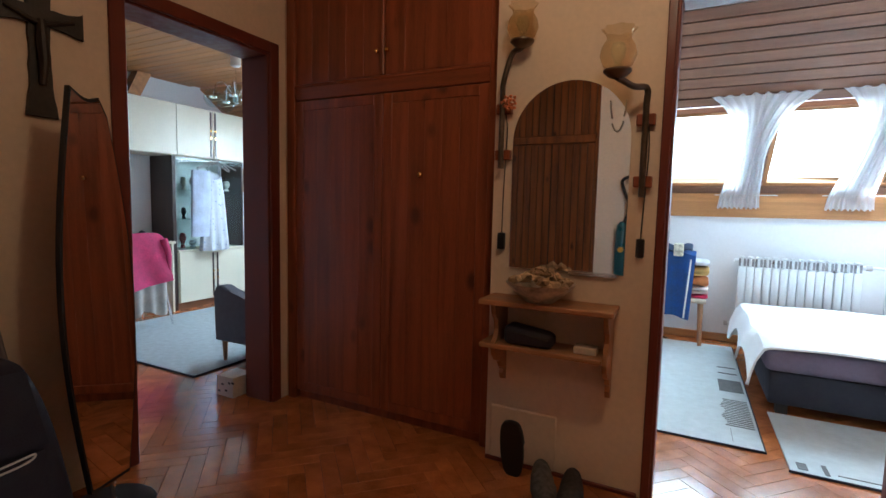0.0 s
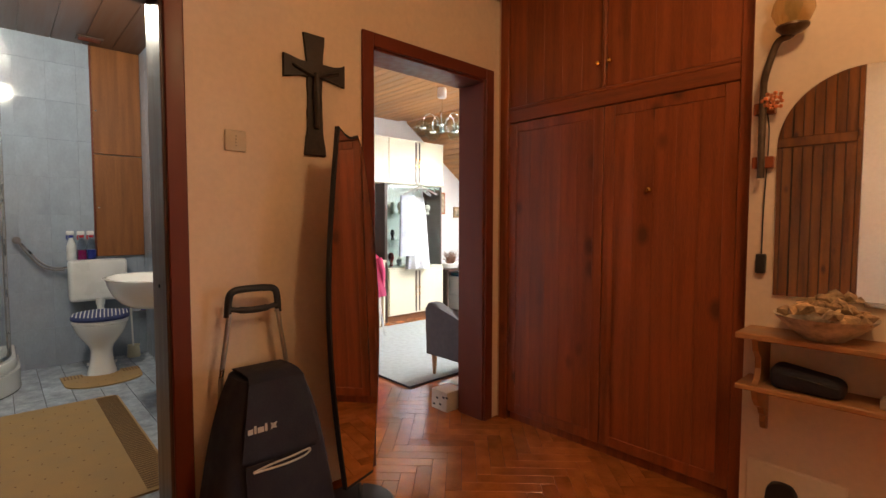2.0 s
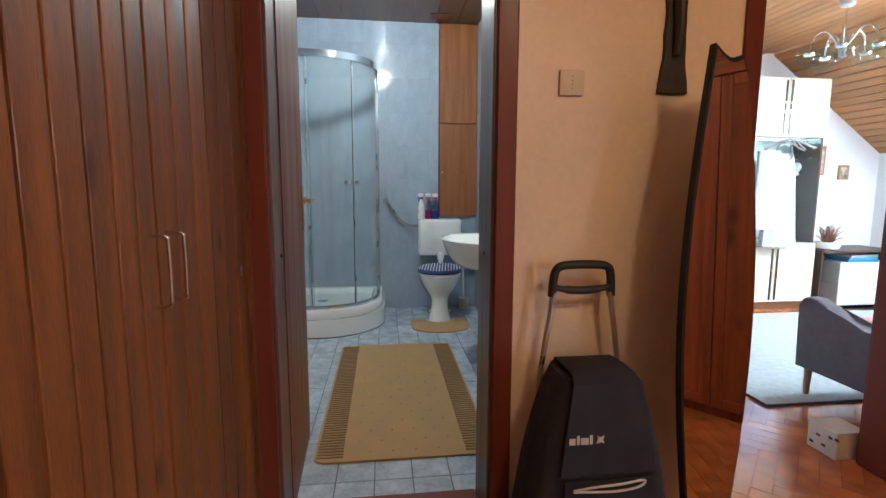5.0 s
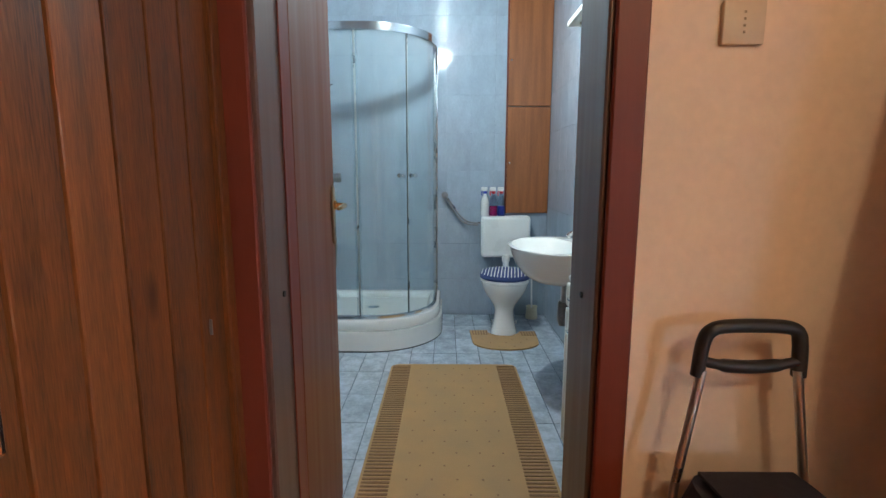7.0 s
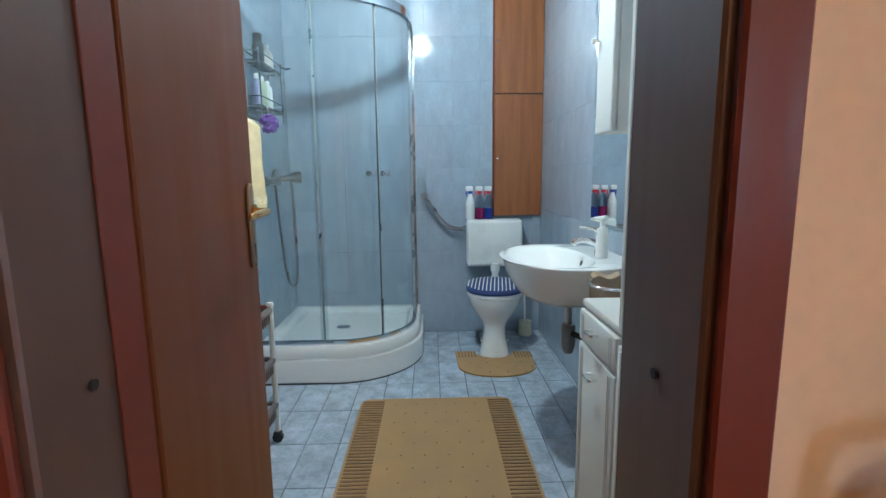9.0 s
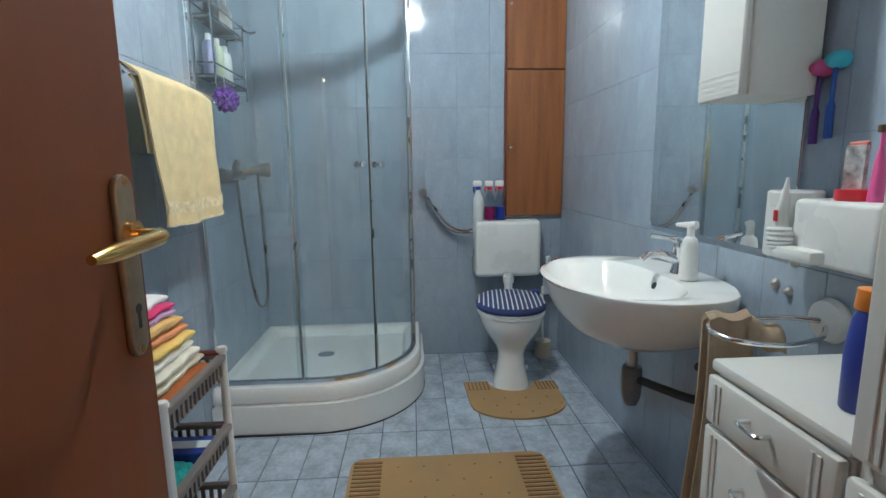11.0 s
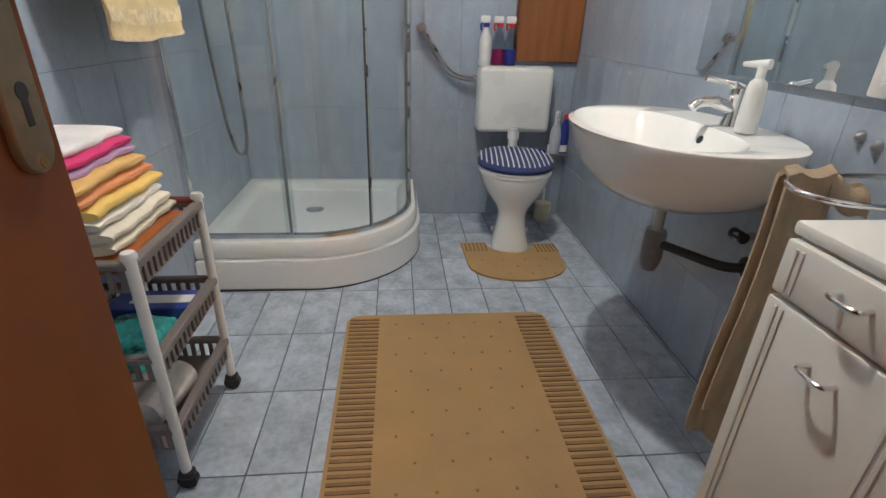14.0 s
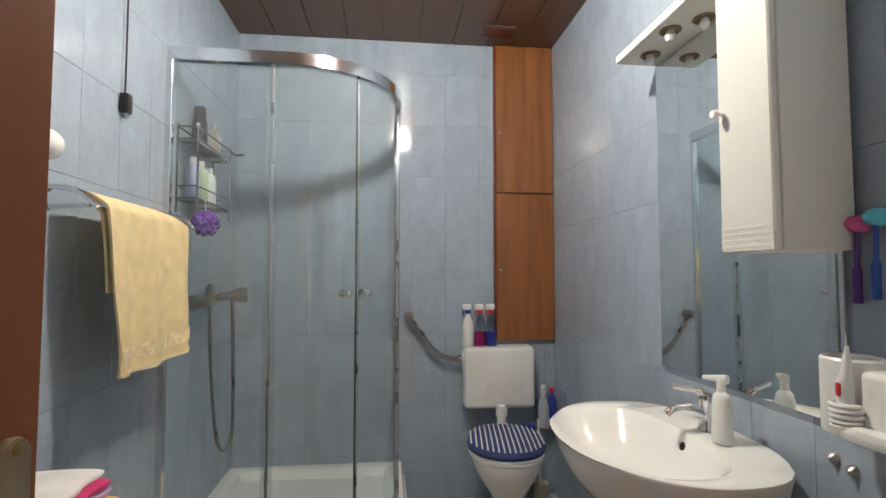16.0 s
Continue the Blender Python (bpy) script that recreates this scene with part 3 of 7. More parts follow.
# bowl of dried flowers
M_BOWL = mat("mottled_ceramic_bowl", (0.52, 0.43, 0.34), 0.4, vary=0.3, scale=22, bump=0.1)
M_DRIED = mat("dried_petals", (0.50, 0.33, 0.19), 0.9, vary=0.35, scale=20, bump=0.3, rand=0.35)
root = thing("flower_bowl", (-0.36, 2.09, 0.797), "mottled ceramic bowl heaped with dried flowers", "bowl")
part("bowl", lathe([(0.055, 0), (0.06, 0.004), (0.10, 0.035), (0.138, 0.072), (0.145, 0.082), (0.138, 0.08), (0.095, 0.042), (0.0, 0.024)], 28), M_BOWL, root, "", True)
rnd = random.Random(4)
for k in range(40):
    a, r = rnd.uniform(0, 6.28), 0.13 * math.sqrt(rnd.random())
    bm = bmesh.new()
    bmesh.ops.create_icosphere(bm, subdivisions=1, radius=rnd.uniform(0.014, 0.030))
    for v in bm.verts:
        v.co *= rnd.uniform(0.55, 1.3)
        v.co.z *= 0.7
    bmesh.ops.translate(bm, verts=bm.verts, vec=(r * math.cos(a), r * math.sin(a), 0.082 + 0.045 * (1 - r / 0.14) + rnd.uniform(-0.008, 0.012)))
    part("petal", bm, M_DRIED, root)

# black bag and a small box on the lower board
root = thing("pouch", (-0.40, 2.10, 0.605), "soft black zip pouch lying on the shelf", "pouch")
bm = box(-0.105, 0.105, -0.055, 0.055, 0, 0.085, 0.028, 4)
for v in bm.verts:
    v.co.z *= 1 - 0.35 * max(0, v.co.x / 0.105)
part("pouch_body", bm, M_NAVY, root, "", True)
part("zip", tube([(-0.09, -0.05, 0.06), (0.0, -0.056, 0.055), (0.09, -0.052, 0.04)], 0.003, 6), M_BLACK, root)
root = thing("small_box", (-0.165, 2.10, 0.605), "small pale card box on the shelf", "box")
part("box_body", box(-0.045, 0.045, -0.03, 0.03, 0, 0.03, 0.003), mat("pale_card", (0.55, 0.47, 0.38), 0.8), root)

# two swivelling wall lamps with amber glass shades
M_AMBER = glass_mat("smoked_amber_glass", (0.93, 0.84, 0.68), rough=0.08)
amb = M_AMBER.node_tree
dif, amx = amb.nodes.new("ShaderNodeBsdfTranslucent"), amb.nodes.new("ShaderNodeMixShader")
dif.inputs[0].default_value = (0.85, 0.76, 0.60, 1)
amx.inputs[0].default_value = 0.13
amb.links.new(amb.nodes["Mix Shader"].outputs[0], amx.inputs[1])
amb.links.new(dif.outputs[0], amx.inputs[2])
amb.links.new(amx.outputs[0], amb.nodes["Material Output"].inputs[0])
M_DARKMETAL = mat("dark_bronze_tube", (0.14, 0.10, 0.07), 0.35, metal=0.8, vary=0.15, scale=20, bump=0.05)


def wall_lamp(x, z0, z1, cup, swing, label):
    root = thing("wall_lamp", (x, 2.20, 0), label, "wall lamp")
    for z in (z0 + 0.06, z1 - 0.04):
        part("wall_block", box(-0.035, 0.035, -0.03, 0, z - 0.022, z + 0.022, 0.004), M_BROWNWOOD, root)
    cx, cy, cz = cup[0] - x, cup[1] - 2.20, cup[2]
    pts = curve_pts([(0, -0.045, z0), (0, -0.045, (z0 + z1) / 2), (0, -0.045, z1), (swing * 0.3, -0.05 + cy * 0.05, z1 + 0.07),
                     (cx * 0.45, cy * 0.5 - 0.02, cz - 0.075), (cx * 0.85, cy * 0.9, cz - 0.06), (cx, cy, cz - 0.055)], 6)
    part("arm", tube(pts, 0.012, 12), M_DARKMETAL, root, "", True)
    part("gallery", lathe([(0.012, -0.06), (0.035, -0.05), (0.05, -0.035), (0.05, -0.028), (0.02, -0.03), (0.0, -0.03)], 24, at=(cx, cy, cz)), M_DARKMETAL, root, "", True)
    bm = bmesh.new()
    rings = []
    for r, z, amp in ((0.03, -0.03, 0), (0.062, -0.012, 0), (0.078, 0.025, 0), (0.07, 0.06, 0), (0.05, 0.088, 0.02), (0.052, 0.105, 0.05), (0.07, 0.128, 0.1)):
        r, z = r * 0.84, z * 0.92
        rings.append([bm.verts.new((cx + r * (1 + amp * math.sin(8 * t)) * math.cos(t), cy + r * (1 + amp * math.sin(8 * t)) * math.sin(t), cz + z))
                      for t in [2 * math.pi * k / 48 for k in range(48)]])
    for a, b in zip(rings, rings[1:]):
        for k in range(48):
            bm.faces.new((a[k], a[(k + 1) % 48], b[(k + 1) % 48], b[k]))
    bmesh.ops.solidify(bm, geom=list(bm.faces), thickness=0.0025)
    part("shade", bm, M_AMBER, root, "ruffled smoked amber glass shade", True)
    bulb = part("bulb", lathe([(0.0, -0.028), (0.012, -0.026), (0.013, 0.0), (0.026, 0.03), (0.028, 0.045), (0.02, 0.066), (0.0, 0.073)], 18, at=(cx, cy, cz)), M_GLASS, root, "", True)
    cord = curve_pts([(0.012, -0.03, z1 - 0.06), (0.016, -0.016, (z0 + z1) / 2), (0.006, -0.012, z0 - 0.1), (0.004, -0.012, 1.075)], 6)
    part("cord", tube(cord, 0.0025, 6), M_BLACK, root, "", True)
    part("pull_switch", box(-0.012, 0.02, -0.028, -0.001, 1.0, 1.075, 0.005, 2), M_BLACK, root, "", True)
    return root


wall_lamp(-0.578, 1.36, 1.66, (-0.49, 2.13, 1.915), 0.02, "wall lamp with dark bronze arm and amber glass shade")
wall_lamp(0.006, 1.24, 1.58, (-0.088, 2.02, 1.725), 0.0, "swung-out wall lamp with bronze arm and amber glass shade")
# small flower ornament by the lamp
root = thing("flower_ornament", (-0.545, 2.198, 1.64), "small orange fabric flower pinned beside the lamp", "ornament")
bm = bmesh.new()
for k in range(19):
    a, r = 2.4 * k, 0.008 * math.sqrt(k)
    bmesh.ops.create_icosphere(bm, subdivisions=1, radius=0.008, matrix=Matrix.Translation((r * math.cos(a), -0.05 - 0.004 * (k % 2), r * math.sin(a))))
tube([(0, -0.05, 0), (0, 0.0, 0)], 0.003, 6, bm=bm)
part("flower", bm, mat("orange_fabric", (0.75, 0.22, 0.09), 0.8, vary=0.3, scale=60), root)
root = thing("bead_string", (-0.10, 2.185, 1.62), "string of pale beads hung on the mirror", "beads")
bm = bmesh.new()
for k in range(34):
    a = math.pi * (1 + k / 33)
    bmesh.ops.create_icosphere(bm, subdivisions=1, radius=0.004, matrix=Matrix.Translation((0.03 * math.cos(a), -0.004, 0.085 * math.sin(a) * (1.4 if 8 < k < 26 else 1.1))))
part("beads", bm, mat("pale_beads", (0.55, 0.50, 0.40), 0.3), root)

# plinth panel low on the wall
root = structure(part("baseboard_panel", box(-0.60, -0.29, 2.186, 2.20, 0.02, 0.27, 0.005), M_CREAM), "shallow cream boxed-in panel at the wall's foot", "trim")
structure(part("baseboard_1", box(-0.622, 0.05, 2.185, 2.1995, 0.0, 0.018, 0.003), M_FRAME), "thin dark wooden floor strip", "baseboard")

# dark slipper standing on end, and shoes on the floor
M_SHOE = mat("dark_teal_leather", (0.018, 0.026, 0.032), 0.5, vary=0.2, scale=15, bump=0.1)


def shoe(name, m, label, material, length=0.27, height=0.09):
    root = thing(name, (0, 0, 0), label, "shoe")
    root.matrix_world = m

    def fn(u, v):
        x = (u - 0.5) * length
        w = 0.035 + 0.014 * math.sin(u * 3.0) + 0.006 * (u > 0.6)
        w *= math.sqrt(max(0.02, 1 - (2 * u - 1) ** 8))
        h = (0.035 + (height - 0.035) * max(0.0, 1 - u * 1.25) ** 0.7) * math.sqrt(max(0.04, 1 - (2 * u - 1) ** 10))
        a = math.pi * v
        return (x, w * math.cos(a), 0.012 + h * math.sin(a) ** 0.7)
    part("upper", sheet(fn, 18, 12), material, root, "", True)
    n = 20
    out = []
    for s in (1, -1):
        for k in range(n + 1):
            u = k / n if s == 1 else 1 - k / n
            w = (0.037 + 0.014 * math.sin(u * 3.0)) * math.sqrt(max(0.03, 1 - (2 * u - 1) ** 8))
            out.append(((u - 0.5) * length * 1.02, s * w))
    bm = bmesh.new()
    prism(out, "z", 0.0, 0.013, bm=bm)
    bmesh.ops.remove_doubles(bm, verts=bm.verts, dist=1e-4)
    part("sole", bm, M_RUBBER, root)
    return root


shoe("slipper", Matrix.Translation((-0.455, 2.07, 0.133)) @ pose(0, 0, 0, 0, 0, -90) @ pose(0, 0, 0, 0, -78, 0), "dark teal slipper standing on end against the wall", M_SHOE, 0.28, 0.07)
shoe("shoe", pose(-0.31, 2.07, 0, 0, 0, -70), "low dark grey shoe with pale edge on the floor", mat("grey_fabric_shoe", (0.10, 0.09, 0.085), 0.8, vary=0.4, scale=26), 0.27, 0.07)
shoe("shoe", pose(-0.19, 2.06, 0, 0, 0, -82), "low dark grey shoe with pale edge on the floor", mat("dark_fabric_shoe", (0.05, 0.045, 0.045), 0.8, vary=0.4, scale=26), 0.27, 0.07)

# crucifix: a plain dark carved cross
M_CARVED = mat("dark_carved_wood", (0.030, 0.020, 0.015), 0.5, vary=0.3, scale=16, bump=0.4, fine=70)
root = thing("crucifix", (-1.98, 1.07, 1.735), "dark carved wooden cross on the cream wall", "crucifix")
rnd = random.Random(9)


def ragged(y0, y1, z0, z1, n, along):
    a, b = [], []
    for k in range(n + 1):
        t = k / n
        j = rnd.uniform(-0.004, 0.004)
        flare = 0.018 * abs(2 * t - 1) ** 4
        if along == "z":
            a.append((y0 - flare + j, z0 + (z1 - z0) * t))
            b.append((y1 + flare + rnd.uniform(-0.004, 0.004), z0 + (z1 - z0) * t))
        else:
            a.append((y0 + (y1 - y0) * t, z0 - flare + j))
            b.append((y0 + (y1 - y0) * t, z1 + flare + rnd.uniform(-0.004, 0.004)))
    return a + b[::-1]


bm = prism(ragged(-0.033, 0.033, -0.255, 0.255, 14, "z"), "x", 0.001, 0.018, bevel=0.003)
prism(ragged(-0.14, 0.145, 0.075, 0.135, 12, "y"), "x", 0.001, 0.0195, bm=bm, bevel=0.003)
tube([(0.025, 0.0, -0.14), (0.03, 0.004, -0.06), (0.032, 0, 0.02), (0.03, 0, 0.09)], [0.012, 0.017, 0.019, 0.012], 10, bm=bm)
tube(curve_pts([(0.024, -0.105, 0.112), (0.03, -0.05, 0.09), (0.03, 0, 0.075), (0.03, 0.05, 0.09), (0.024, 0.108, 0.112)], 4), 0.007, 8, bm=bm)
part("carved_cross", bm, M_CARVED, root)

# socket plate
root = thing("thermostat_plate", (-1.98, 0.735, 1.505), "square cream wall plate with dark marks", "wall plate")
part("cover", box(0.0, 0.012, -0.04, 0.04, -0.04, 0.04, 0.004, 2), mat("yellowed_plastic", (0.62, 0.50, 0.35), 0.4, vary=0.04), root, "", True)
for z in (0.018, 0.006, -0.006, -0.018):
    part("mark", box(0.012, 0.0132, -0.002, 0.002, z - 0.0022, z + 0.0022), M_BRONZE, root)

# freestanding curved mirror on a round foot
root = thing("floor_mirror", (-1.745, 1.125, 0.0), "tall curved standing mirror with black edge on a round foot", "mirror", rz=16.8)
part("foot", lathe([(0.155, 0), (0.158, 0.006), (0.15, 0.014), (0.06, 0.02), (0.0, 0.022)], 40), M_BLACK, root, "glossy black round foot", True)
part("stem", tube([(0, 0.02, 0.015), (0, 0.02, 0.11)], 0.011, 12), M_CHROME, root, "", True)
shape = []
for k in range(25):
    t = k / 24
    shape.append((-(0.062 + 0.092 * math.sin(math.pi * (0.10 + 0.83 * t)) ** 1.15), 0.11 + 1.46 * t))
shape += [(-0.055 + 0.11 * k / 6 - 0.02, 1.57 - 0.022 * math.sin(math.pi * k / 6) - 0.018 * k / 6) for k in range(1, 7)]
for k in range(24, -1, -1):
    t = k / 24
    if t < 0.97:
        shape.append((0.060 + 0.092 * math.sin(math.pi * (0.10 + 0.83 * t)) ** 1.15 - 0.02 * t ** 3, 0.11 + 1.44 * t))
bm = prism(shape, "x", 0.0, 0.02)
brd = part("border", bm, M_BLACK, root)
bm = prism([(y * 0.955, 0.015 + z * 0.982) for y, z in shape], "x", 0.02, 0.0225)
part("mirror_glass", bm, M_MIRROR, root)
for ob in root.children:
    if ob.name.startswith(("border", "mirror_glass")):
        ob.matrix_local = pose(0.0, 0, 0, 0, -1.2, 0)

# shopping trolley leaning by the wall
root = thing("shopping_trolley", (-1.80, 0.765, 0.0), "black shopping trolley bag with folded tubular handle", "trolley", rz=0)
fr = []
for s in (-1, 1):
    part("frame_tube", tube([(-0.10, s * 0.155, 0.10), (-0.095, s * 0.13, 0.60), (-0.098, s * 0.092, 0.85)], 0.009, 10), M_STEEL, root, "", True)
hp = curve_pts([(-0.103, -0.098, 0.837), (-0.101, -0.093, 0.902), (-0.098, -0.080, 0.930), (-0.098, -0.042, 0.938), (-0.098, 0.042, 0.938), (-0.098, 0.080, 0.930), (-0.101, 0.093, 0.902), (-0.103, 0.098, 0.837)], 5)
part("handle_grip", tube(hp, 0.0135, 12), M_BLACK, root, "black moulded plastic grip", True)
part("cross_grip", tube(curve_pts([(-0.1, -0.093, 0.867), (-0.1, -0.05, 0.859), (-0.1, 0.0, 0.856), (-0.1, 0.05, 0.859), (-0.1, 0.093, 0.867)], 4), [0.01] * 4 + [0.013] * 9 + [0.01] * 4, 12), M_BLACK, root, "", True)


def bag(u, v):
    z = 0.06 + 0.575 * u
    t = (z - 0.06) / 0.575
    wy = 0.235 - 0.10 * t ** 1.6 - 0.02 * t ** 8
    wx = 0.15 - 0.055 * t
    a = 2 * math.pi * v
    c, s = math.cos(a), math.sin(a)
    q = (abs(c) ** 4 + abs(s) ** 4) ** -0.25
    bulge = 1 + 0.02 * math.sin(9 * a + 5 * t) * (1 - t)
    return (0.015 - 0.02 * t + wx * c * q * bulge, wy * s * q * bulge, z)


bm = sheet(bag, 16, 40)
bmesh.ops.remove_doubles(bm, verts=bm.verts, dist=1e-4)
for edge_z in (0.06, 0.635):
    loop = [e for e in bm.edges if e.is_boundary and abs(e.verts[0].co.z - edge_z) < 1e-3]
    if loop:
        bmesh.ops.contextual_create(bm, geom=loop)
part("bag", bm, M_NAVY, root, "dark nylon bag", True)


def flap(u, v):
    y = -0.098 + 0.196 * v
    if u < 0.25:
        return (-0.08 + 0.18 * (u / 0.25), y * 0.95, 0.648 + 0.006 * math.sin(u / 0.25 * math.pi))
    t = (u - 0.25) / 0.75
    return (0.104 + 0.034 * t + 0.004 * math.sin(3 * v * math.pi) * t, y * (1 + 0.45 * t), 0.645 - 0.265 * t)


part("flap", sheet(flap, 14, 10, 0.006), M_NAVY, root, "", True)
M_PRINT = mat("pale_print", (0.62, 0.60, 0.55), 0.6, vary=0.1, scale=40)
for k, (a, b, h) in enumerate(((-0.105, -0.088, 0.018), (-0.084, -0.076, 0.026), (-0.072, -0.05, 0.018), (-0.046, -0.038, 0.026))):
    part("print_bar", box(0.1270, 0.1300, a - 0.012, b - 0.012, 0.468, 0.468 + h), M_PRINT, root)
part("print_star", prism([(-0.027 + 0.016 * (1 if k % 2 else 0.45) * math.cos(k * math.pi / 4), 0.480 + 0.016 * (1 if k % 2 else 0.45) * math.sin(k * math.pi / 4)) for k in range(8)], "x", 0.1270, 0.1302), M_PRINT, root)
part("pocket", sheet(lambda u, v: (0.142 + 0.022 * math.sin(math.pi * u) * math.sin(math.pi * v) + 0.012 * (1 - u), -0.13 + 0.26 * v, 0.12 + 0.245 * u), 8, 10, 0.004), M_NAVY, root, "", True)
part("reflective_piping", tube(curve_pts([(0.158, -0.112, 0.350), (0.166, -0.06, 0.362), (0.168, 0.02, 0.368), (0.16, 0.092, 0.370), (0.164, 0.075, 0.354), (0.168, 0.0, 0.348), (0.158, -0.112, 0.347)], 5), 0.0035, 6), M_PRINT, root, "pale reflective pocket piping", True)
for s in (-1, 1):
    w = part("wheel", tube([(-0.09, s * 0.215, 0.075), (-0.09, s * 0.24, 0.075)], 0.075, 24), M_RUBBER, root)
    part("hub", tube([(-0.09, s * 0.24, 0.075), (-0.09, s * 0.244, 0.075)], 0.035, 16), M_STEEL, w)
part("axle", tube([(-0.09, -0.22, 0.075), (-0.09, 0.22, 0.075)], 0.006, 8), M_STEEL, root)
part("front_foot", tube([(-0.09, -0.10, 0.075), (0.06, -0.10, 0.004), (0.06, 0.10, 0.004), (-0.09, 0.10, 0.075)], 0.005, 8), M_STEEL, root)

# stick vacuum against the south wall, seen in the mirror
M_TEAL = mat("dark_teal_plastic", (0.012, 0.10, 0.12), 0.3, vary=0.1)
root = thing("stick_vacuum", (-0.33, -0.205, 0.0), "dark teal stick vacuum cleaner with black loop handle", "vacuum cleaner")
part("floor_head", box(-0.12, 0.12, -0.045, 0.09, 0, 0.06, 0.02, 3), M_BLACK, root, "", True)
part("pipe", tube([(0, 0, 0.05), (0, 0, 0.62)], 0.016, 12), M_STEEL, root)
part("body", lathe([(0.03, 0.60), (0.05, 0.63), (0.055, 0.72), (0.055, 0.98), (0.045, 1.06), (0.02, 1.09), (0.0, 1.09)], 24, at=(0, 0.0, 0)), M_TEAL, root, "", True)
part("button", tube([(0, 0.045, 0.85), (0, 0.058, 0.85)], 0.025, 16), mat("yellow_plastic", (0.8, 0.5, 0.05), 0.4), root)
part("neck", tube([(0.01, 0, 1.06), (0.045, 0, 1.16), (0.045, 0, 1.28)], [0.02, 0.018, 0.02], 10), M_BLACK, root)
part("loop_handle", tube(curve_pts([(0.045, 0, 1.25), (0.0, 0, 1.36), (-0.02, 0, 1.44), (0.03, 0, 1.475), (0.09, 0, 1.46), (0.10, 0, 1.40), (0.06, 0, 1.30), (0.045, 0, 1.25)], 5), 0.013, 10), M_BLACK, root, "", True)
# hall ceiling lamp
root = thing("ceiling_lamp", (0.10, 1.05, TOP), "small warm ceiling lamp of the hall", "ceiling lamp")
part("base", lathe([(0.055, -0.0005), (0.055, -0.02), (0.035, -0.03), (0, -0.03)], 24), M_WHITEPLA, root, "", True)
part("socket", tube([(0, 0, -0.03), (0, 0, -0.16)], 0.018, 14), M_WHITEPLA, root)
# closed door in the south wall
root = thing("hall_door", (0.285, -0.262, 0), "closed dark brown flush door in the hall", "door")
part("leaf", box(-0.39, 0.39, 0.0005, 0.012, 0.008, 2.005, 0.003), M_FRAME, root)
part("lever_handle", tube(curve_pts([(-0.33, 0.012, 1.05), (-0.33, 0.05, 1.05), (-0.30, 0.06, 1.05), (-0.22, 0.058, 1.05)], 5), 0.009, 10), M_BRASS, root, "", True)

# ---------------------------------------------------------------- bathroom
# quadrant shower cabin
TX, TY, TR = -4.235, 0.125, 0.49          # front and side lines of the tray, corner radius
def quadrant(inset, n=18):
    x1, y1, r = TX - inset, TY - inset, TR - inset
    cx, cy = x1 - r, y1 - r
    return [(x1, BL + 0.004)] + arc(cx, cy, r, 0, 90, n) + [(BX + 0.004, y1)]


root = thing("shower_cabin", (0, 0, 0), "quadrant shower cabin with curved glass and chrome frame", "shower")
corner = [(BX + 0.004, BL + 0.004)]
part("floor_seal", prism(quadrant(-0.024) + corner, "z", 0.0, 0.006), M_RUBBER, root)
bm = prism(quadrant(-0.022) + corner, "z", 0.007, 0.145, bevel=0.008)
part("tray_apron", bm, M_WHITECER, root, "", True)
bm = bmesh.new()
levels = [(-0.002, 0.150), (-0.006, 0.165), (-0.006, 0.205), (0.004, 0.222), (0.06, 0.222), (0.085, 0.205), (0.10, 0.175)]
rings = []
for ins, z in levels:
    q = quadrant(ins)
    inner = max(0.0, ins - 0.02)
    q = [(x, max(y, BL + 0.004 + (inner if i == 0 else 0))) for i, (x, y) in enumerate(q)]
    q = [(q[0][0], BL + 0.004 + inner)] + q[1:-1] + [(BX + 0.004 + inner, q[-1][1])] + [(BX + 0.004 + inner, BL + 0.004 + inner)]
    rings.append([bm.verts.new((x, y, z)) for x, y in q])
for a, b in zip(rings, rings[1:]):
    for k in range(len(a)):
        bm.faces.new((a[k], a[(k + 1) % len(a)], b[(k + 1) % len(b)], b[k]))
bm.faces.new(rings[-1])
part("shower_tray", bm, M_WHITECER, root, "white acrylic shower tray", True)
part("drain", lathe([(0.045, 0), (0.045, 0.004), (0.035, 0.007), (0, 0.008)], 24, at=(-4.75, -0.40, 0.175)), M_CHROME, root, "", True)

RAIL = quadrant(0.035, 24)


def along(poly, a, b):
    """Points of a polyline between two fractions of its length."""
    ps = [Vector((*p, 0)) for p in poly]
    ls = [(q - p).length for p, q in zip(ps, ps[1:])]
    total, out, s = sum(ls), [], 0.0
    out.append(None)
    for p, q, l in zip(ps, ps[1:], ls):
        for f in (a, b):
            if s <= f * total <= s + l + 1e-9:
                pt = p + (q - p) * ((f * total - s) / l)
                if f == a and out[0] is None:
                    out[0] = pt
                elif f == b:
                    out.append(pt)
                    return [(v.x, v.y) for v in out]
        s += l
        if out[0] is not None and a * total < s < b * total:
            out.append(q)
    return [(v.x, v.y) for v in out]


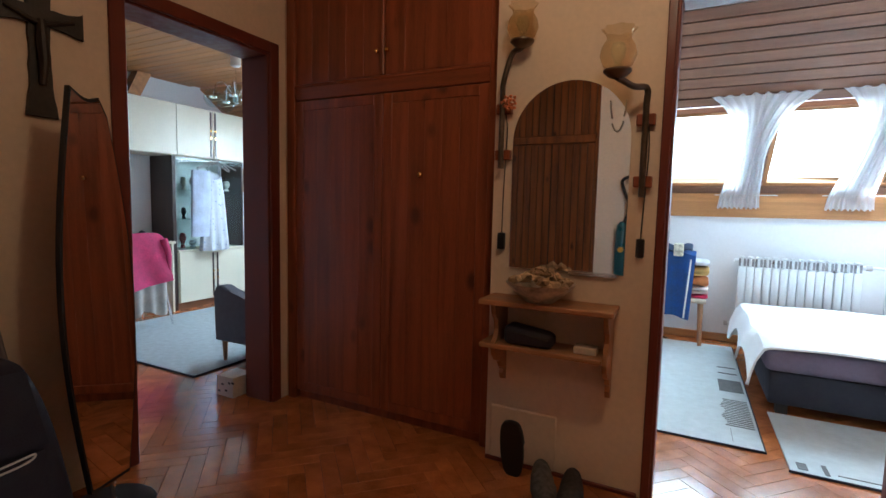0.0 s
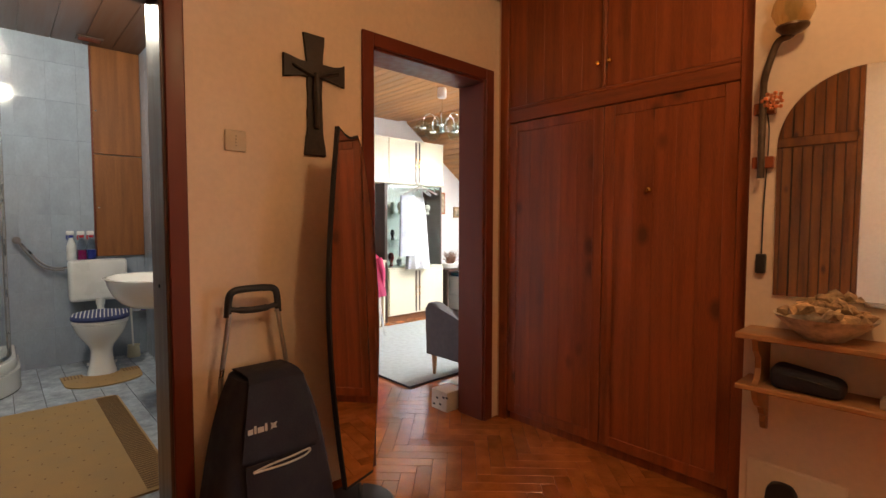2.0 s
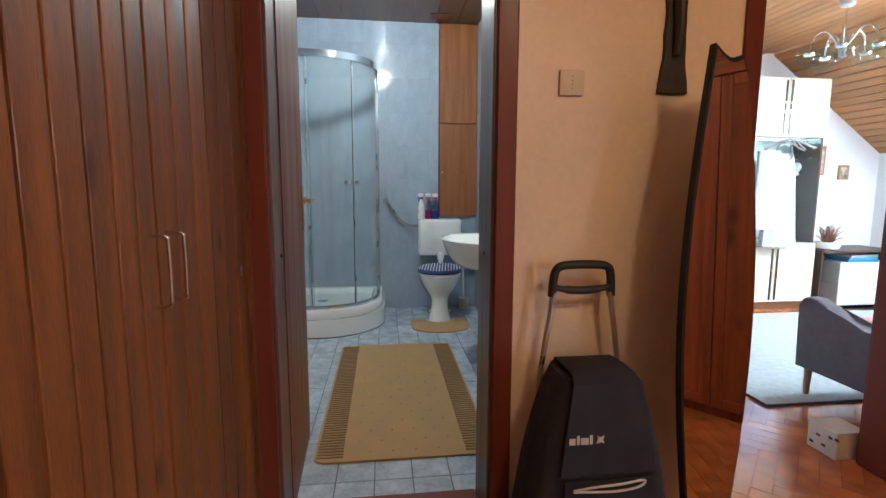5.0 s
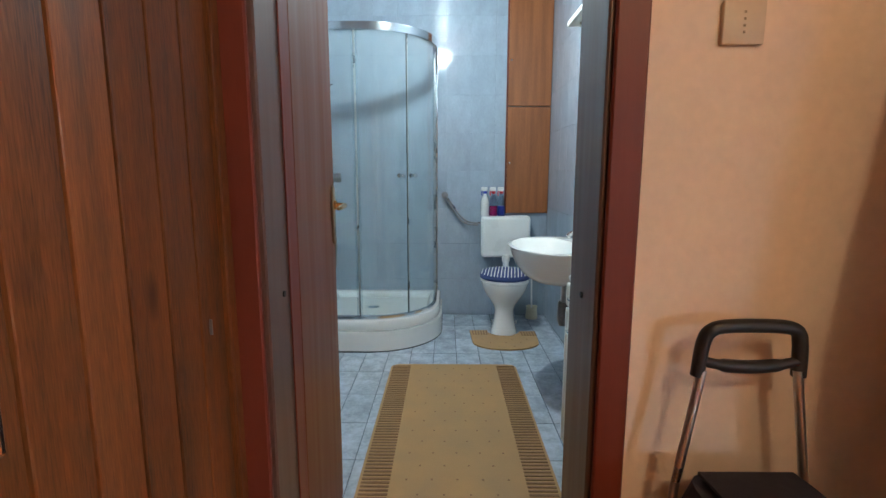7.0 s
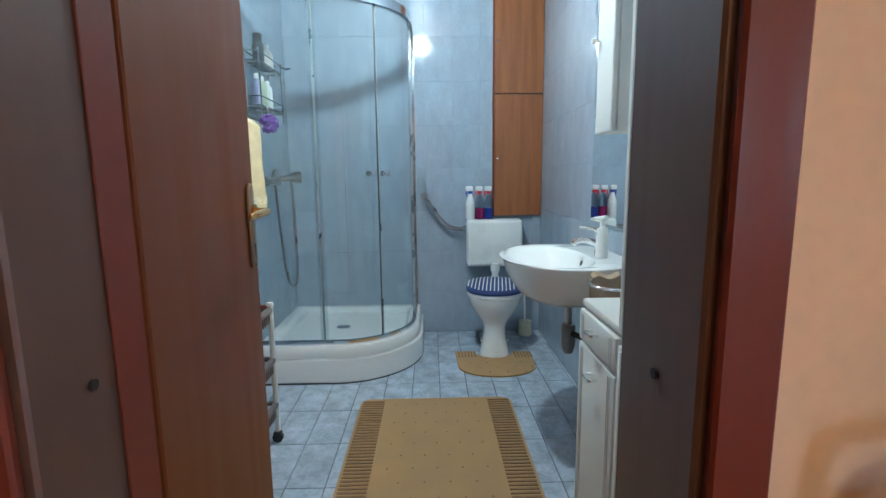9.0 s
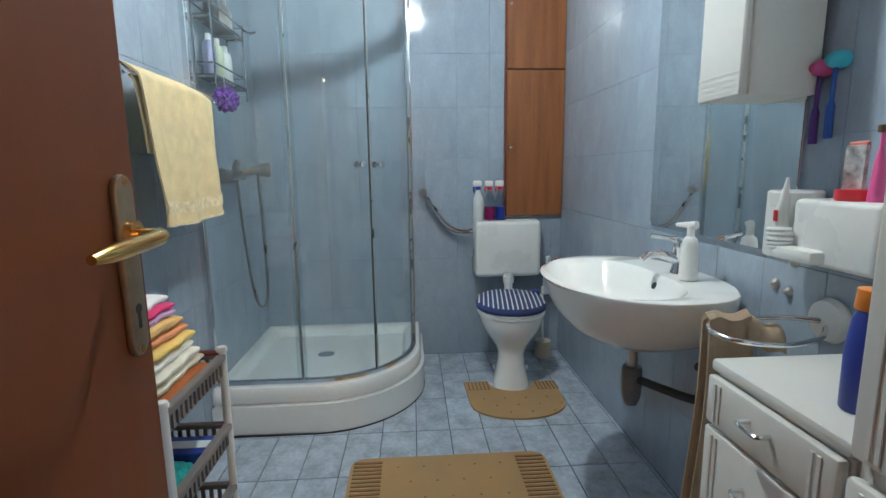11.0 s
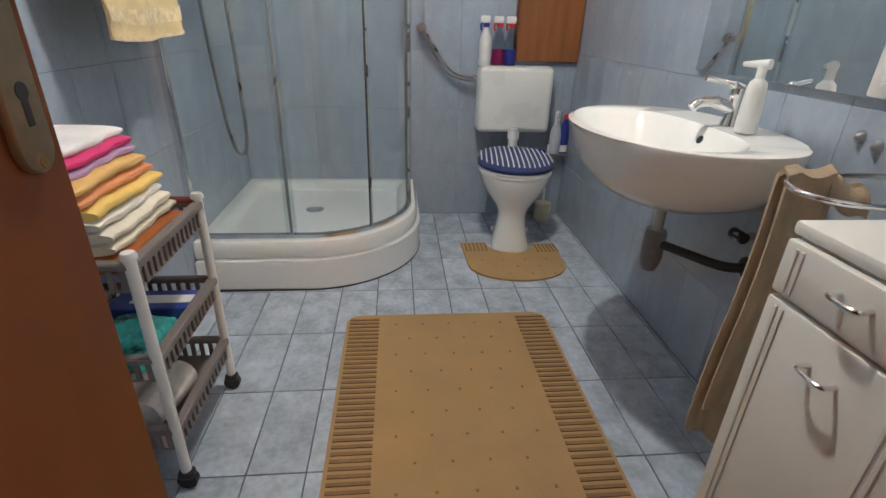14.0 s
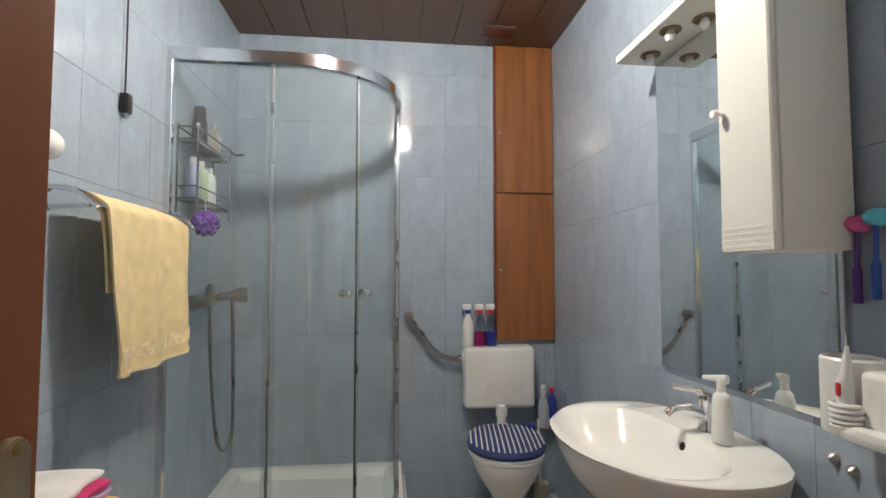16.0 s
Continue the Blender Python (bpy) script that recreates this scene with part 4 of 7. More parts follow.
def band(poly, z0, z1, t, bm=None):
    """An upright strip of thickness t along a polyline."""
    own = bm if bm is not None else bmesh.new()
    ps = [Vector((*p, 0)) for p in poly]
    sides = []
    for i, p in enumerate(ps):
        d = (ps[min(i + 1, len(ps) - 1)] - ps[max(i - 1, 0)]).normalized()
        nrm = Vector((d.y, -d.x, 0)) * t / 2
        sides.append((p + nrm, p - nrm))
    rows = [[own.verts.new((*(s[k].xy), z)) for s in sides] for k, z in ((0, z0), (0, z1), (1, z1), (1, z0))]
    n = len(ps)
    for j in range(4):
        a, b = rows[j], rows[(j + 1) % 4]
        for i in range(n - 1):
            own.faces.new((a[i], a[i + 1], b[i + 1], b[i]))
    own.faces.new([r[0] for r in rows])
    own.faces.new([r[-1] for r in rows][::-1])
    return own


part("bottom_rail", band(RAIL, 0.222, 0.246, 0.026), M_CHROME, root, "", True)
part("top_rail", band(RAIL, 2.135, 2.185, 0.036), M_CHROME, root, "", True)
for a, b, off in ((0.0, 0.265, 0.008), (0.235, 0.4715, -0.008), (0.4735, 0.79, -0.008), (0.76, 1.0, 0.008)):
    pl = along(quadrant(0.035 + off, 24), a, b)
    pane = part("glass_pane", band(pl, 0.246, 2.135, 0.005), M_SHGLASS, root, "", True)
    pane.visible_shadow = False
for f, w, m in ((0.003, 0.03, M_CHROME), (0.25, 0.012, M_STEEL), (0.470, 0.008, M_RUBBER), (0.475, 0.008, M_STEEL), (0.775, 0.012, M_STEEL), (0.997, 0.03, M_CHROME)):
    px, py = along(RAIL, max(0, f - 1e-4), min(1, f + 1e-4))[0]
    part("upright", box(px - w / 2, px + w / 2, py - w / 2, py + w / 2, 0.246, 2.135, 0.002), m, root)
for f in (0.440, 0.500):
    px, py = along(RAIL, f - 1e-4, f + 1e-4)[0]
    d = (Vector((px, py, 0)) - Vector((-5.15, -0.82, 0))).normalized()
    for s in (1, -1):
        bm = tube([Vector((px, py, 1.215)) + d * s * r for r in (0.004, 0.014, 0.02, 0.03, 0.034)], [0.007, 0.007, 0.015, 0.015, 0.008], 14)
        part("door_knob", bm, M_CHROME, root, "", True)

# shower mixer and hose
root = thing("shower_mixer", (-4.55, -0.82, 1.175), "dull chrome shower mixer with hanging hose", "shower mixer")
part("body", tube([(0.12, 0.07, 0), (0.09, 0.07, 0), (0.085, 0.07, 0), (-0.10, 0.07, 0), (-0.115, 0.07, 0)], [0.018, 0.018, 0.025, 0.025, 0.018], 18), M_GREYMETAL, root, "", True)
part("end_knob", tube([(0.115, 0.07, 0), (0.12, 0.07, 0), (0.165, 0.07, 0), (0.17, 0.07, 0)], [0.022, 0.031, 0.031, 0.024], 20), M_GREYMETAL, root, "", True)
for x in (0.07, -0.08):
    part("wall_union", lathe([(0.03, 0), (0.032, 0.008), (0.016, 0.014), (0.014, 0.06)], 18), M_GREYMETAL, root, "", True).matrix_local = pose(x, 0.001, 0, -90, 0, 0)
part("lever", tube([(-0.01, 0.075, 0.015), (-0.01, 0.08, 0.05), (-0.012, 0.085, 0.072)], [0.024, 0.022, 0.014], 14), M_GREYMETAL, root, "", True)
part("hand_shower", tube([(-0.04, 0.09, 0.012), (-0.07, 0.14, 0.02), (-0.085, 0.17, 0.022), (-0.10, 0.205, 0.022), (-0.102, 0.212, 0.022)], [0.015, 0.018, 0.032, 0.036, 0.03], 16), M_GREYMETAL, root, "", True)
part("hose", tube(curve_pts([(-0.01, 0.075, -0.02), (-0.02, 0.085, -0.3), (-0.035, 0.11, -0.60), (-0.06, 0.14, -0.672), (-0.085, 0.16, -0.60), (-0.085, 0.16, -0.3), (-0.075, 0.155, 0.0)], 8), 0.008, 10), M_GREYMETAL, root, "", True)

# wire caddy with bottles
M_WIRE = mat("dark_chrome_wire", (0.42, 0.43, 0.44), 0.2, metal=1.0, vary=0.1, scale=20, bump=0.0)
M_SHELFGREY = mat("smoked_grey_shelf", (0.13, 0.14, 0.145), 0.25, vary=0.06, scale=8, bump=0.0)
CADX, CADY = -4.56, -0.776
root = thing("shower_caddy", (CADX, CADY, 0), "two-tier dark chrome wire caddy in the shower", "caddy")
for z in (1.605, 1.850):
    for zz in (z, z + 0.05):
        part("rim_wire", tube([(-0.20, -0.038, zz), (0.20, -0.038, zz), (0.20, 0.042, zz), (-0.20, 0.042, zz)], 0.0038, 8, closed=True), M_WIRE, root)
    part("shelf_plate", box(-0.198, 0.198, -0.036, 0.040, z - 0.012, z - 0.004, 0.002), M_SHELFGREY, root, "smoked grey shelf")
    for k in range(10):
        part("wire", tube([(-0.18 + 0.04 * k, -0.038, z), (-0.18 + 0.04 * k, 0.042, z)], 0.002, 6), M_WIRE, root)
for x in (-0.20, 0.20):
    for y in (-0.038, 0.042):
        part("upright", tube([(x, y, 1.545), (x, y, 1.905)], 0.0048, 8), M_WIRE, root)
        part("end_ball", lathe([(0.0, 0.0), (0.008, 0.006), (0.008, 0.012), (0.0, 0.018)], 10, at=(x, y, 1.90)), M_CHROME, root, "", True)
part("hook", tube(curve_pts([(0.16, 0.042, 1.605), (0.16, 0.056, 1.585), (0.16, 0.066, 1.60)], 4), 0.002, 6), M_WIRE, root)
part("hook", tube(curve_pts([(-0.20, 0.042, 1.895), (-0.24, 0.062, 1.888), (-0.27, 0.085, 1.90)], 4), 0.006, 8), M_WIRE, root)


def bottle(name, at, profile, body_mat, cap_mat, label, cap_profile=None, sx=1.0, sy=1.0, cat="bottle", band_mat=None, bandz=None):
    root = thing(name, at, label, cat)
    part("body", lathe(profile, 22, sx=sx, sy=sy), body_mat, root, "", True)
    z = profile[-1][1]
    part("cap", lathe(cap_profile or [(0.012, z - 0.002), (0.013, z), (0.013, z + 0.022), (0.009, z + 0.026), (0, z + 0.026)], 18), cap_mat, root, "", True)
    if band_mat:
        r0 = max(r for r, _ in profile) + 0.0006
        part("label_band", lathe([(r0, bandz[0]), (r0, bandz[1])], 22, sx=sx, sy=sy), band_mat, root)
    return root


def plain(name, rgb, rough=0.35):
    return mat(name, rgb, rough, vary=0.06, scale=9, bump=0.01)


M_LILAC, M_LIME, M_BLUE = plain("lilac_plastic", (0.42, 0.42, 0.66)), plain("pale_green_plastic", (0.55, 0.62, 0.42)), plain("deep_blue_plastic", (0.03, 0.05, 0.30))
M_RED, M_PINK, M_ORANGE, M_MAGENTA = plain("red_plastic", (0.62, 0.03, 0.04)), plain("pink_plastic", (0.78, 0.12, 0.34)), plain("orange_plastic", (0.80, 0.26, 0.03)), plain("magenta_liquid", (0.36, 0.02, 0.12), 0.15)
SHAM = [(0.024, 0), (0.027, 0.004), (0.027, 0.12), (0.022, 0.145), (0.010, 0.155)]
bottle("shampoo_bottle", (CADX + 0.135, CADY, 1.607), SHAM, M_LILAC, M_WHITEPLA, "lilac shampoo bottle in the caddy")

bottle("shampoo_bottle", (CADX + 0.05, CADY + 0.003, 1.607), SHAM, M_LIME, M_WHITEPLA, "pale green shampoo bottle in the caddy")
bottle("shampoo_bottle", (CADX - 0.055, CADY, 1.607), [(r * 1.05, z * 0.95) for r, z in SHAM], M_WHITEPLA, M_WHITEPLA, "white shampoo bottle in the caddy")
bottle("shower_gel", (CADX + 0.075, CADY, 1.852), [(0.03, 0), (0.032, 0.004), (0.032, 0.10), (0.028, 0.115), (0.02, 0.12)], M_BLACK, M_BLACK, "black shower gel bottle with wide cap",
       [(0.024, 0.118), (0.025, 0.12), (0.025, 0.165), (0.02, 0.17), (0, 0.17)])
bottle("pump_bottle", (CADX - 0.085, CADY, 1.852), [(0.03, 0), (0.033, 0.005), (0.033, 0.08), (0.022, 0.11), (0.010, 0.12)], plain("cream_plastic", (0.72, 0.66, 0.60)), M_WHITEPLA, "cream pump bottle on the caddy's top shelf")
root = thing("bath_puff", (CADX + 0.16, CADY + 0.066, 1.505), "purple net bath puff hanging from the caddy", "bath puff")
rnd = random.Random(12)
bm = bmesh.new()
bmesh.ops.create_icosphere(bm, subdivisions=4, radius=0.05)
for v in bm.verts:
    n = noise.noise(v.co * 60) + 0.7 * noise.noise(v.co * 130)
    v.co *= 1 + 0.30 * n
part("net", bm, mat("purple_net", (0.20, 0.06, 0.42), 0.8, vary=0.4, scale=60, bump=0.5), root)
part("cord", tube([(0, 0, 0.04), (0.0, -0.005, 0.10)], 0.002, 6), M_WHITEPLA, root)

# pull-cord switch and round white lamp on the left wall
root = thing("pull_cord_switch", (-3.95, BL, 0), "black pull-cord switch hanging on the tiled wall", "switch")
part("cord", tube([(0, 0.012, 1.88), (0.0, 0.012, 2.68)], 0.003, 8), M_BLACK, root)
part("grip", lathe([(0.006, 1.80), (0.009, 1.815), (0.0, 1.815)], 10, at=(0, 0.015, 0)), M_STEEL, root)
part("switch_body", box(-0.018, 0.018, 0.001, 0.03, 1.815, 1.88, 0.007, 2), M_BLACK, root, "", True)
root = thing("globe_fitting", (-3.555, BL, 1.61), "round white glass globe on the tiled wall", "wall lamp")
part("globe", lathe([(0.022, 0.0), (0.030, 0.005), (0.040, 0.028), (0.035, 0.056), (0.020, 0.071), (0.0, 0.076)], 28), M_WHITECER, root, "", True).matrix_local = pose(0, 0.002, 0, -90, 0, 0)

# towel rail with yellow towel
root = thing("towel_rail", (0, 0, 0), "double chrome towel rail on the tiled wall", "towel rail")
RX0, RX1 = -3.60, -4.20
for y, z in ((-0.690, 1.470), (-0.748, 1.508)):
    part("bar", tube([(RX0, y, z), (RX1, y, z)], 0.007, 10), M_CHROME, root)
for x in (RX0, RX1):
    part("arm", tube(curve_pts([(x, BL + 0.006, 1.510), (x, -0.785, 1.513), (x, -0.748, 1.510), (x, -0.715, 1.496), (x, -0.690, 1.472), (x, -0.682, 1.462)], 5), 0.0075, 10), M_CHROME, root, "", True)
    part("lower_arm", tube([(x, BL + 0.006, 1.463), (x, -0.700, 1.468)], 0.006, 8), M_CHROME, root)
    part("wall_plate", box(x - 0.011, x + 0.011, BL + 0.001, BL + 0.009, 1.445, 1.528, 0.003), M_CHROME, root)
    for z in (1.510, 1.463):
        part("end_cap", tube([(x, BL + 0.009, z), (x, BL + 0.022, z)], 0.011, 12), M_CHROME, root, "", True)
M_TOWEL = mat("yellow_terry", (0.80, 0.64, 0.36), 0.95, vary=0.08, scale=18, bump=0.5, fine=260)


def yellow_towel(u, v, lift=0.0):
    """Cloth over both bars: front fall, sloping top, short back fall; u along the rail, v from the front hem over the top."""
    front, top, back = 0.455, 0.085, 0.27
    s = v * (front + top + back)
    x = -3.640 - 0.500 * u
    if s < front:
        drop = front - s
        y, z = -0.676 + lift, 1.474 - drop
    elif s < front + top:
        t = (s - front) / top
        drop = 0.0
        y, z = -0.676 - 0.086 * t, 1.474 + 0.042 * t + 0.010 * math.sin(math.pi * t) + lift
    else:
        drop = s - front - top
        y, z = -0.762 + 0.058 * min(1.0, drop / 0.06) - lift, 1.516 - drop
    fall = min(1.0, drop / 0.4)
    y += 0.013 * fall * math.sin(5.0 * u * math.pi + 0.6) + 0.010 * fall * math.sin(2.2 * u * math.pi + 2.0) + 0.0015 * math.sin(31 * u + 17 * v)
    x -= (0.042 - 0.022 * u) * fall + 0.006 * fall * math.sin(9 * v)
    z -= 0.016 * math.sin(math.pi * u) * fall - 0.012 * u * fall + 0.010 * (u ** 8) * (1 - fall)
    return (x, y, z)


root = thing("towel", (0, 0, 0), "yellow terry towel folded over the chrome rail", "towel")
part("cloth", sheet(yellow_towel, 28, 60, 0.007), M_TOWEL, root, "", True)
M_HEM = mat("woven_border", (0.82, 0.68, 0.44), 0.9, vary=0.1, scale=60)
part("woven_border", sheet(lambda u, v: yellow_towel(u, 0.052 + 0.048 * v, 0.0045), 28, 4, 0.002), M_HEM, root)
part("hem", sheet(lambda u, v: yellow_towel(u, 0.001 + 0.012 * v, 0.0045), 28, 2, 0.003), M_HEM, root)

# plastic trolley with towels
CX0, CX1, CYN, CYW = -3.60, -3.235, -0.50, -0.80
M_GREYPLA = mat("grey_brown_plastic", (0.20, 0.17, 0.16), 0.45, vary=0.08, scale=9, bump=0.02)
root = thing("storage_cart", (0, 0, 0), "three-tier white and grey plastic basket cart on castors", "cart")
for x in (CX0, CX1):
    for y in (CYN, CYW):
        part("post", tube([(x, y, 0.05), (x, y, 0.645)], 0.0125, 12), M_WHITEPLA, root, "", True)
        part("post_cap", lathe([(0.016, 0), (0.017, 0.006), (0.013, 0.015), (0, 0.017)], 14, at=(x, y, 0.640)), M_WHITEPLA, root, "", True)
        c = part("castor", tube([(x - 0.008, y, 0.024), (x + 0.012, y, 0.024)], 0.024, 16), M_RUBBER, root)
        part("castor_hood", box(x - 0.014, x + 0.018, y - 0.02, y + 0.02, 0.03, 0.055, 0.01, 2), M_BLACK, c)
for z0, z1 in ((0.565, 0.625), (0.335, 0.395), (0.125, 0.185)):
    b = part("basket", box(CX0, CX1, CYW, CYN, z0 - 0.003, z0 + 0.003), M_GREYPLA, root)
    for x in (CX0, CX1):
        part("rim", box(x - 0.012, x + 0.012, CYW, CYN, z1 - 0.008, z1 + 0.008, 0.003), M_GREYPLA, b)
        for k in range(11):
            y = CYW + 0.02 + k * (CYN - CYW - 0.04) / 10
            part("slat", box(x - 0.003, x + 0.003, y - 0.006, y + 0.006, z0, z1 - 0.008), M_GREYPLA, b)
    for y in (CYW, CYN):
        part("rim", box(CX0, CX1, y - 0.012, y + 0.012, z1 - 0.014, z1 + 0.008, 0.003), M_GREYPLA, b)
        for k in range(14):
            x = CX0 + 0.02 + k * (CX1 - CX0 - 0.04) / 13
            part("slat", box(x - 0.006, x + 0.006, y - 0.003, y + 0.003, z0, z1 - 0.014), M_GREYPLA, b)
part("rod", tube([(CX0, CYW, 0.632), (CX0, CYN, 0.632)], 0.012, 10), mat("dark_red_rod", (0.12, 0.02, 0.015), 0.4), root)


def folded(name, at, w, d, h, material, label, lean=0.0, seed=0):
    """A folded towel: two soft layers joined by a round fold."""
    root = thing(name, at, label, "towel", "stack of folded towels")

    def fn(u, v):
        a = 2 * math.pi * v
        c, s = math.cos(a), math.sin(a)
        q = (abs(c) ** 2.9 + abs(s) ** 2.9) ** (-1 / 2.9)
        y = d / 2 * c * q
        x = (u - 0.5) * w
        e = 1 - 0.35 * abs(2 * u - 1) ** 10
        return (x + lean * 0.5 * s, y + 0.004 * math.sin(7 * x * 10 + seed), h / 2 + h / 2 * s * q * e + 0.003 * math.sin(23 * x + 9 * y + seed))
    bm = sheet(fn, 12, 26)
    bmesh.ops.remove_doubles(bm, verts=bm.verts, dist=1e-4)
    for s in (-1, 1):
        loop = [e for e in bm.edges if e.is_boundary and e.verts[0].co.x * s > 0]
        bmesh.ops.contextual_create(bm, geom=loop)
    part("cloth", bm, material, root, "", True)
    return root


def terry(name, rgb):
    return mat(name, rgb, 0.95, vary=0.07, scale=16, bump=0.45, fine=260)


TOWELS = [("pale blue", (0.42, 0.48, 0.68), 0.026), ("rust brown", (0.40, 0.115, 0.025), 0.034), ("cream", (0.72, 0.65, 0.50), 0.028), ("cream", (0.76, 0.70, 0.58), 0.028), ("white", (0.78, 0.74, 0.66), 0.026),
          ("yellow", (0.84, 0.58, 0.17), 0.029), ("salmon orange", (0.80, 0.33, 0.15), 0.029), ("golden yellow", (0.80, 0.50, 0.18), 0.031), ("lilac", (0.55, 0.34, 0.54), 0.021), ("raspberry pink", (0.74, 0.05, 0.20), 0.021), ("white", (0.83, 0.80, 0.78), 0.024)]
z = 0.568
for k, (nm, rgb, h) in enumerate(TOWELS):
    t = k / 10
    deep = 0.265 - 0.06 * t
    folded("folded_towel", (-3.415 + 0.008 * math.sin(k * 2.1), -0.522 - 0.095 * t + (0.008 if k % 2 else 0) - deep / 2, z), 0.31 - 0.04 * t + 0.012 * math.sin(k * 1.3), deep, h + 0.008, terry(nm.replace(" ", "_") + "_terry", rgb), nm + " folded towel in a stack on the cart", seed=k)
    z += h * 0.89
# odds and ends in the lower baskets
root = thing("tissue_pack", (-3.36, -0.63, 0.339), "teal and white plastic packet in the basket", "packet")
part("packet", sheet(lambda u, v: (-0.1 + 0.2 * u, -0.09 + 0.18 * v, 0.004 + 0.055 * (math.sin(math.pi * u) * math.sin(math.pi * v)) ** 0.4 + 0.006 * math.sin(17 * u + 13 * v)), 14, 14, 0.003), mat("teal_print", (0.05, 0.38, 0.36), 0.3, vary=0.9, scale=16), root, "", True)
root = thing("blue_box", (-3.51, -0.62, 0.339), "flat blue boxes in the middle basket", "box")
part("box_body", box(-0.05, 0.05, -0.11, 0.10, 0, 0.045, 0.003), M_BLUE, root)
part("label_strip", box(-0.02, 0.02, -0.06, 0.095, 0.045, 0.0465), M_WHITEPLA, root)
root = thing("paper_roll", (-3.36, -0.62, 0.129), "white rolls in clear wrap in the bottom basket", "roll")
part("roll", tube([(-0.09, 0.05, 0.05), (0.07, 0.02, 0.05)], 0.047, 20), mat("soft_white_paper", (0.78, 0.75, 0.72), 0.9, vary=0.08, scale=30), root, "", True)
part("wrap", tube([(-0.11, -0.06, 0.045), (0.08, -0.08, 0.045)], 0.042, 18), mat("pink_white_wrap", (0.75, 0.62, 0.62), 0.4, vary=0.2, scale=25), root, "", True)

# toilet
WC = thing("toilet", (-5.05, 0.685, 0.0), "white floor-standing toilet with striped cover on the lid", "toilet", rz=-8)


def blend_rings(specs, n=36):
    """Rings of (z, x-centre, half-length, half-width, power) joined into one shell, front to +x."""
    bm = bmesh.new()
    rings = []
    for z, cx, a, b, p in specs:
        ring = []
        for k in range(n):
            t = 2 * math.pi * k / n
            c, s = math.cos(t), math.sin(t)
            q = (abs(c) ** p + abs(s) ** p) ** (-1 / p)
            w = b * (1 - 0.10 * (c * q if c < 0 else 0) * -1)
            ring.append(bm.verts.new((cx + a * c * q, w * s * q, z)))
        rings.append(ring)
    for a, b in zip(rings, rings[1:]):
        for k in range(n):
            bm.faces.new((a[k], a[(k + 1) % n], b[(k + 1) % n], b[k]))
    bm.faces.new(rings[0][::-1])
    bm.faces.new(rings[-1])
    return bm


bm = blend_rings([(0, 0.36, 0.145, 0.100, 3), (0.025, 0.36, 0.143, 0.098, 3), (0.07, 0.355, 0.128, 0.085, 2.7), (0.13, 0.35, 0.115, 0.075, 2.5), (0.185, 0.345, 0.112, 0.074, 2.4), (0.225, 0.335, 0.130, 0.090, 2.3),
                  (0.265, 0.315, 0.165, 0.122, 2.3), (0.305, 0.303, 0.198, 0.152, 2.2), (0.345, 0.297, 0.218, 0.172, 2.2), (0.378, 0.295, 0.228, 0.182, 2.2), (0.395, 0.295, 0.228, 0.184, 2.2)])
part("bowl", bm, M_WHITECER, WC, "", True)
part("seat", blend_rings([(0.397, 0.295, 0.228, 0.188, 2.2), (0.40, 0.295, 0.232, 0.19, 2.2), (0.412, 0.295, 0.232, 0.19, 2.2), (0.415, 0.295, 0.226, 0.186, 2.2)]), M_WHITEPLA, WC, "", True)
part("lid", blend_rings([(0.417, 0.295, 0.228, 0.188, 2.2), (0.421, 0.295, 0.232, 0.19, 2.2), (0.434, 0.292, 0.228, 0.186, 2.2)]), M_WHITEPLA, WC, "", True)
# striped fabric cover on the lid
cov = blend_rings([(0.428, 0.29, 0.236, 0.196, 2.2), (0.445, 0.29, 0.24, 0.198, 2.2), (0.462, 0.29, 0.226, 0.186, 2.2), (0.470, 0.29, 0.18, 0.145, 2.1), (0.473, 0.29, 0.08, 0.06, 2)])
M_COVER = mat("navy_cover_cloth", (0.045, 0.065, 0.19), 0.9, vary=0.15, scale=30, bump=0.3, fine=220)
cover = part("lid_cover", cov, M_COVER, WC, "navy cloth cover with white stripes", True)


def cover_z(x, y):
    r = math.sqrt(((x - 0.29) / 0.24) ** 2 + (y / 0.198) ** 2)
    return 0.475 - 0.006 * r - 0.02 * max(0, r - 0.6) ** 1.3


for k in range(-7, 8):
    y = 0.0255 * k
    half = 0.225 * math.sqrt(max(0.02, 1 - (abs(y) / 0.196) ** 2.2))
    part("white_stripe", sheet(lambda u, v: (0.29 - half + 2 * half * u, y - 0.0035 + 0.007 * v, cover_z(0.29 - half + 2 * half * u, y) + 0.0012), 16, 1, 0.0015), M_WHITEPLA, cover)
for y in (-0.07, 0.07):
    part("bolt_cap", tube([(0.30, y * 1.25, 0.06), (0.30, y * 1.25 + 0.012 * (1 if y > 0 else -1), 0.06)], 0.012, 12), M_WHITEPLA, WC)
part("flush_pipe", tube(curve_pts([(0.06, 0, 0.56), (0.06, 0, 0.45), (0.065, 0, 0.40), (0.10, 0, 0.36)], 5), 0.024, 16), M_WHITEPLA, WC, "", True)
part("pipe_collar", tube([(0.06, 0, 0.505), (0.06, 0, 0.545)], 0.032, 16), M_WHITEPLA, WC)
cis = thing("cistern", (-5.085, 0.68, 0.53), "white plastic toilet cistern on the tiled wall", "cistern")
part("tank", box(-0.063, 0.063, -0.205, 0.205, 0, 0.347, 0.028, 4), M_WHITEPLA, cis, "", True)
part("cistern_lid", box(-0.055, 0.052, -0.192, 0.192, 0.344, 0.3485, 0.002), M_WHITEPLA, cis, "", True)
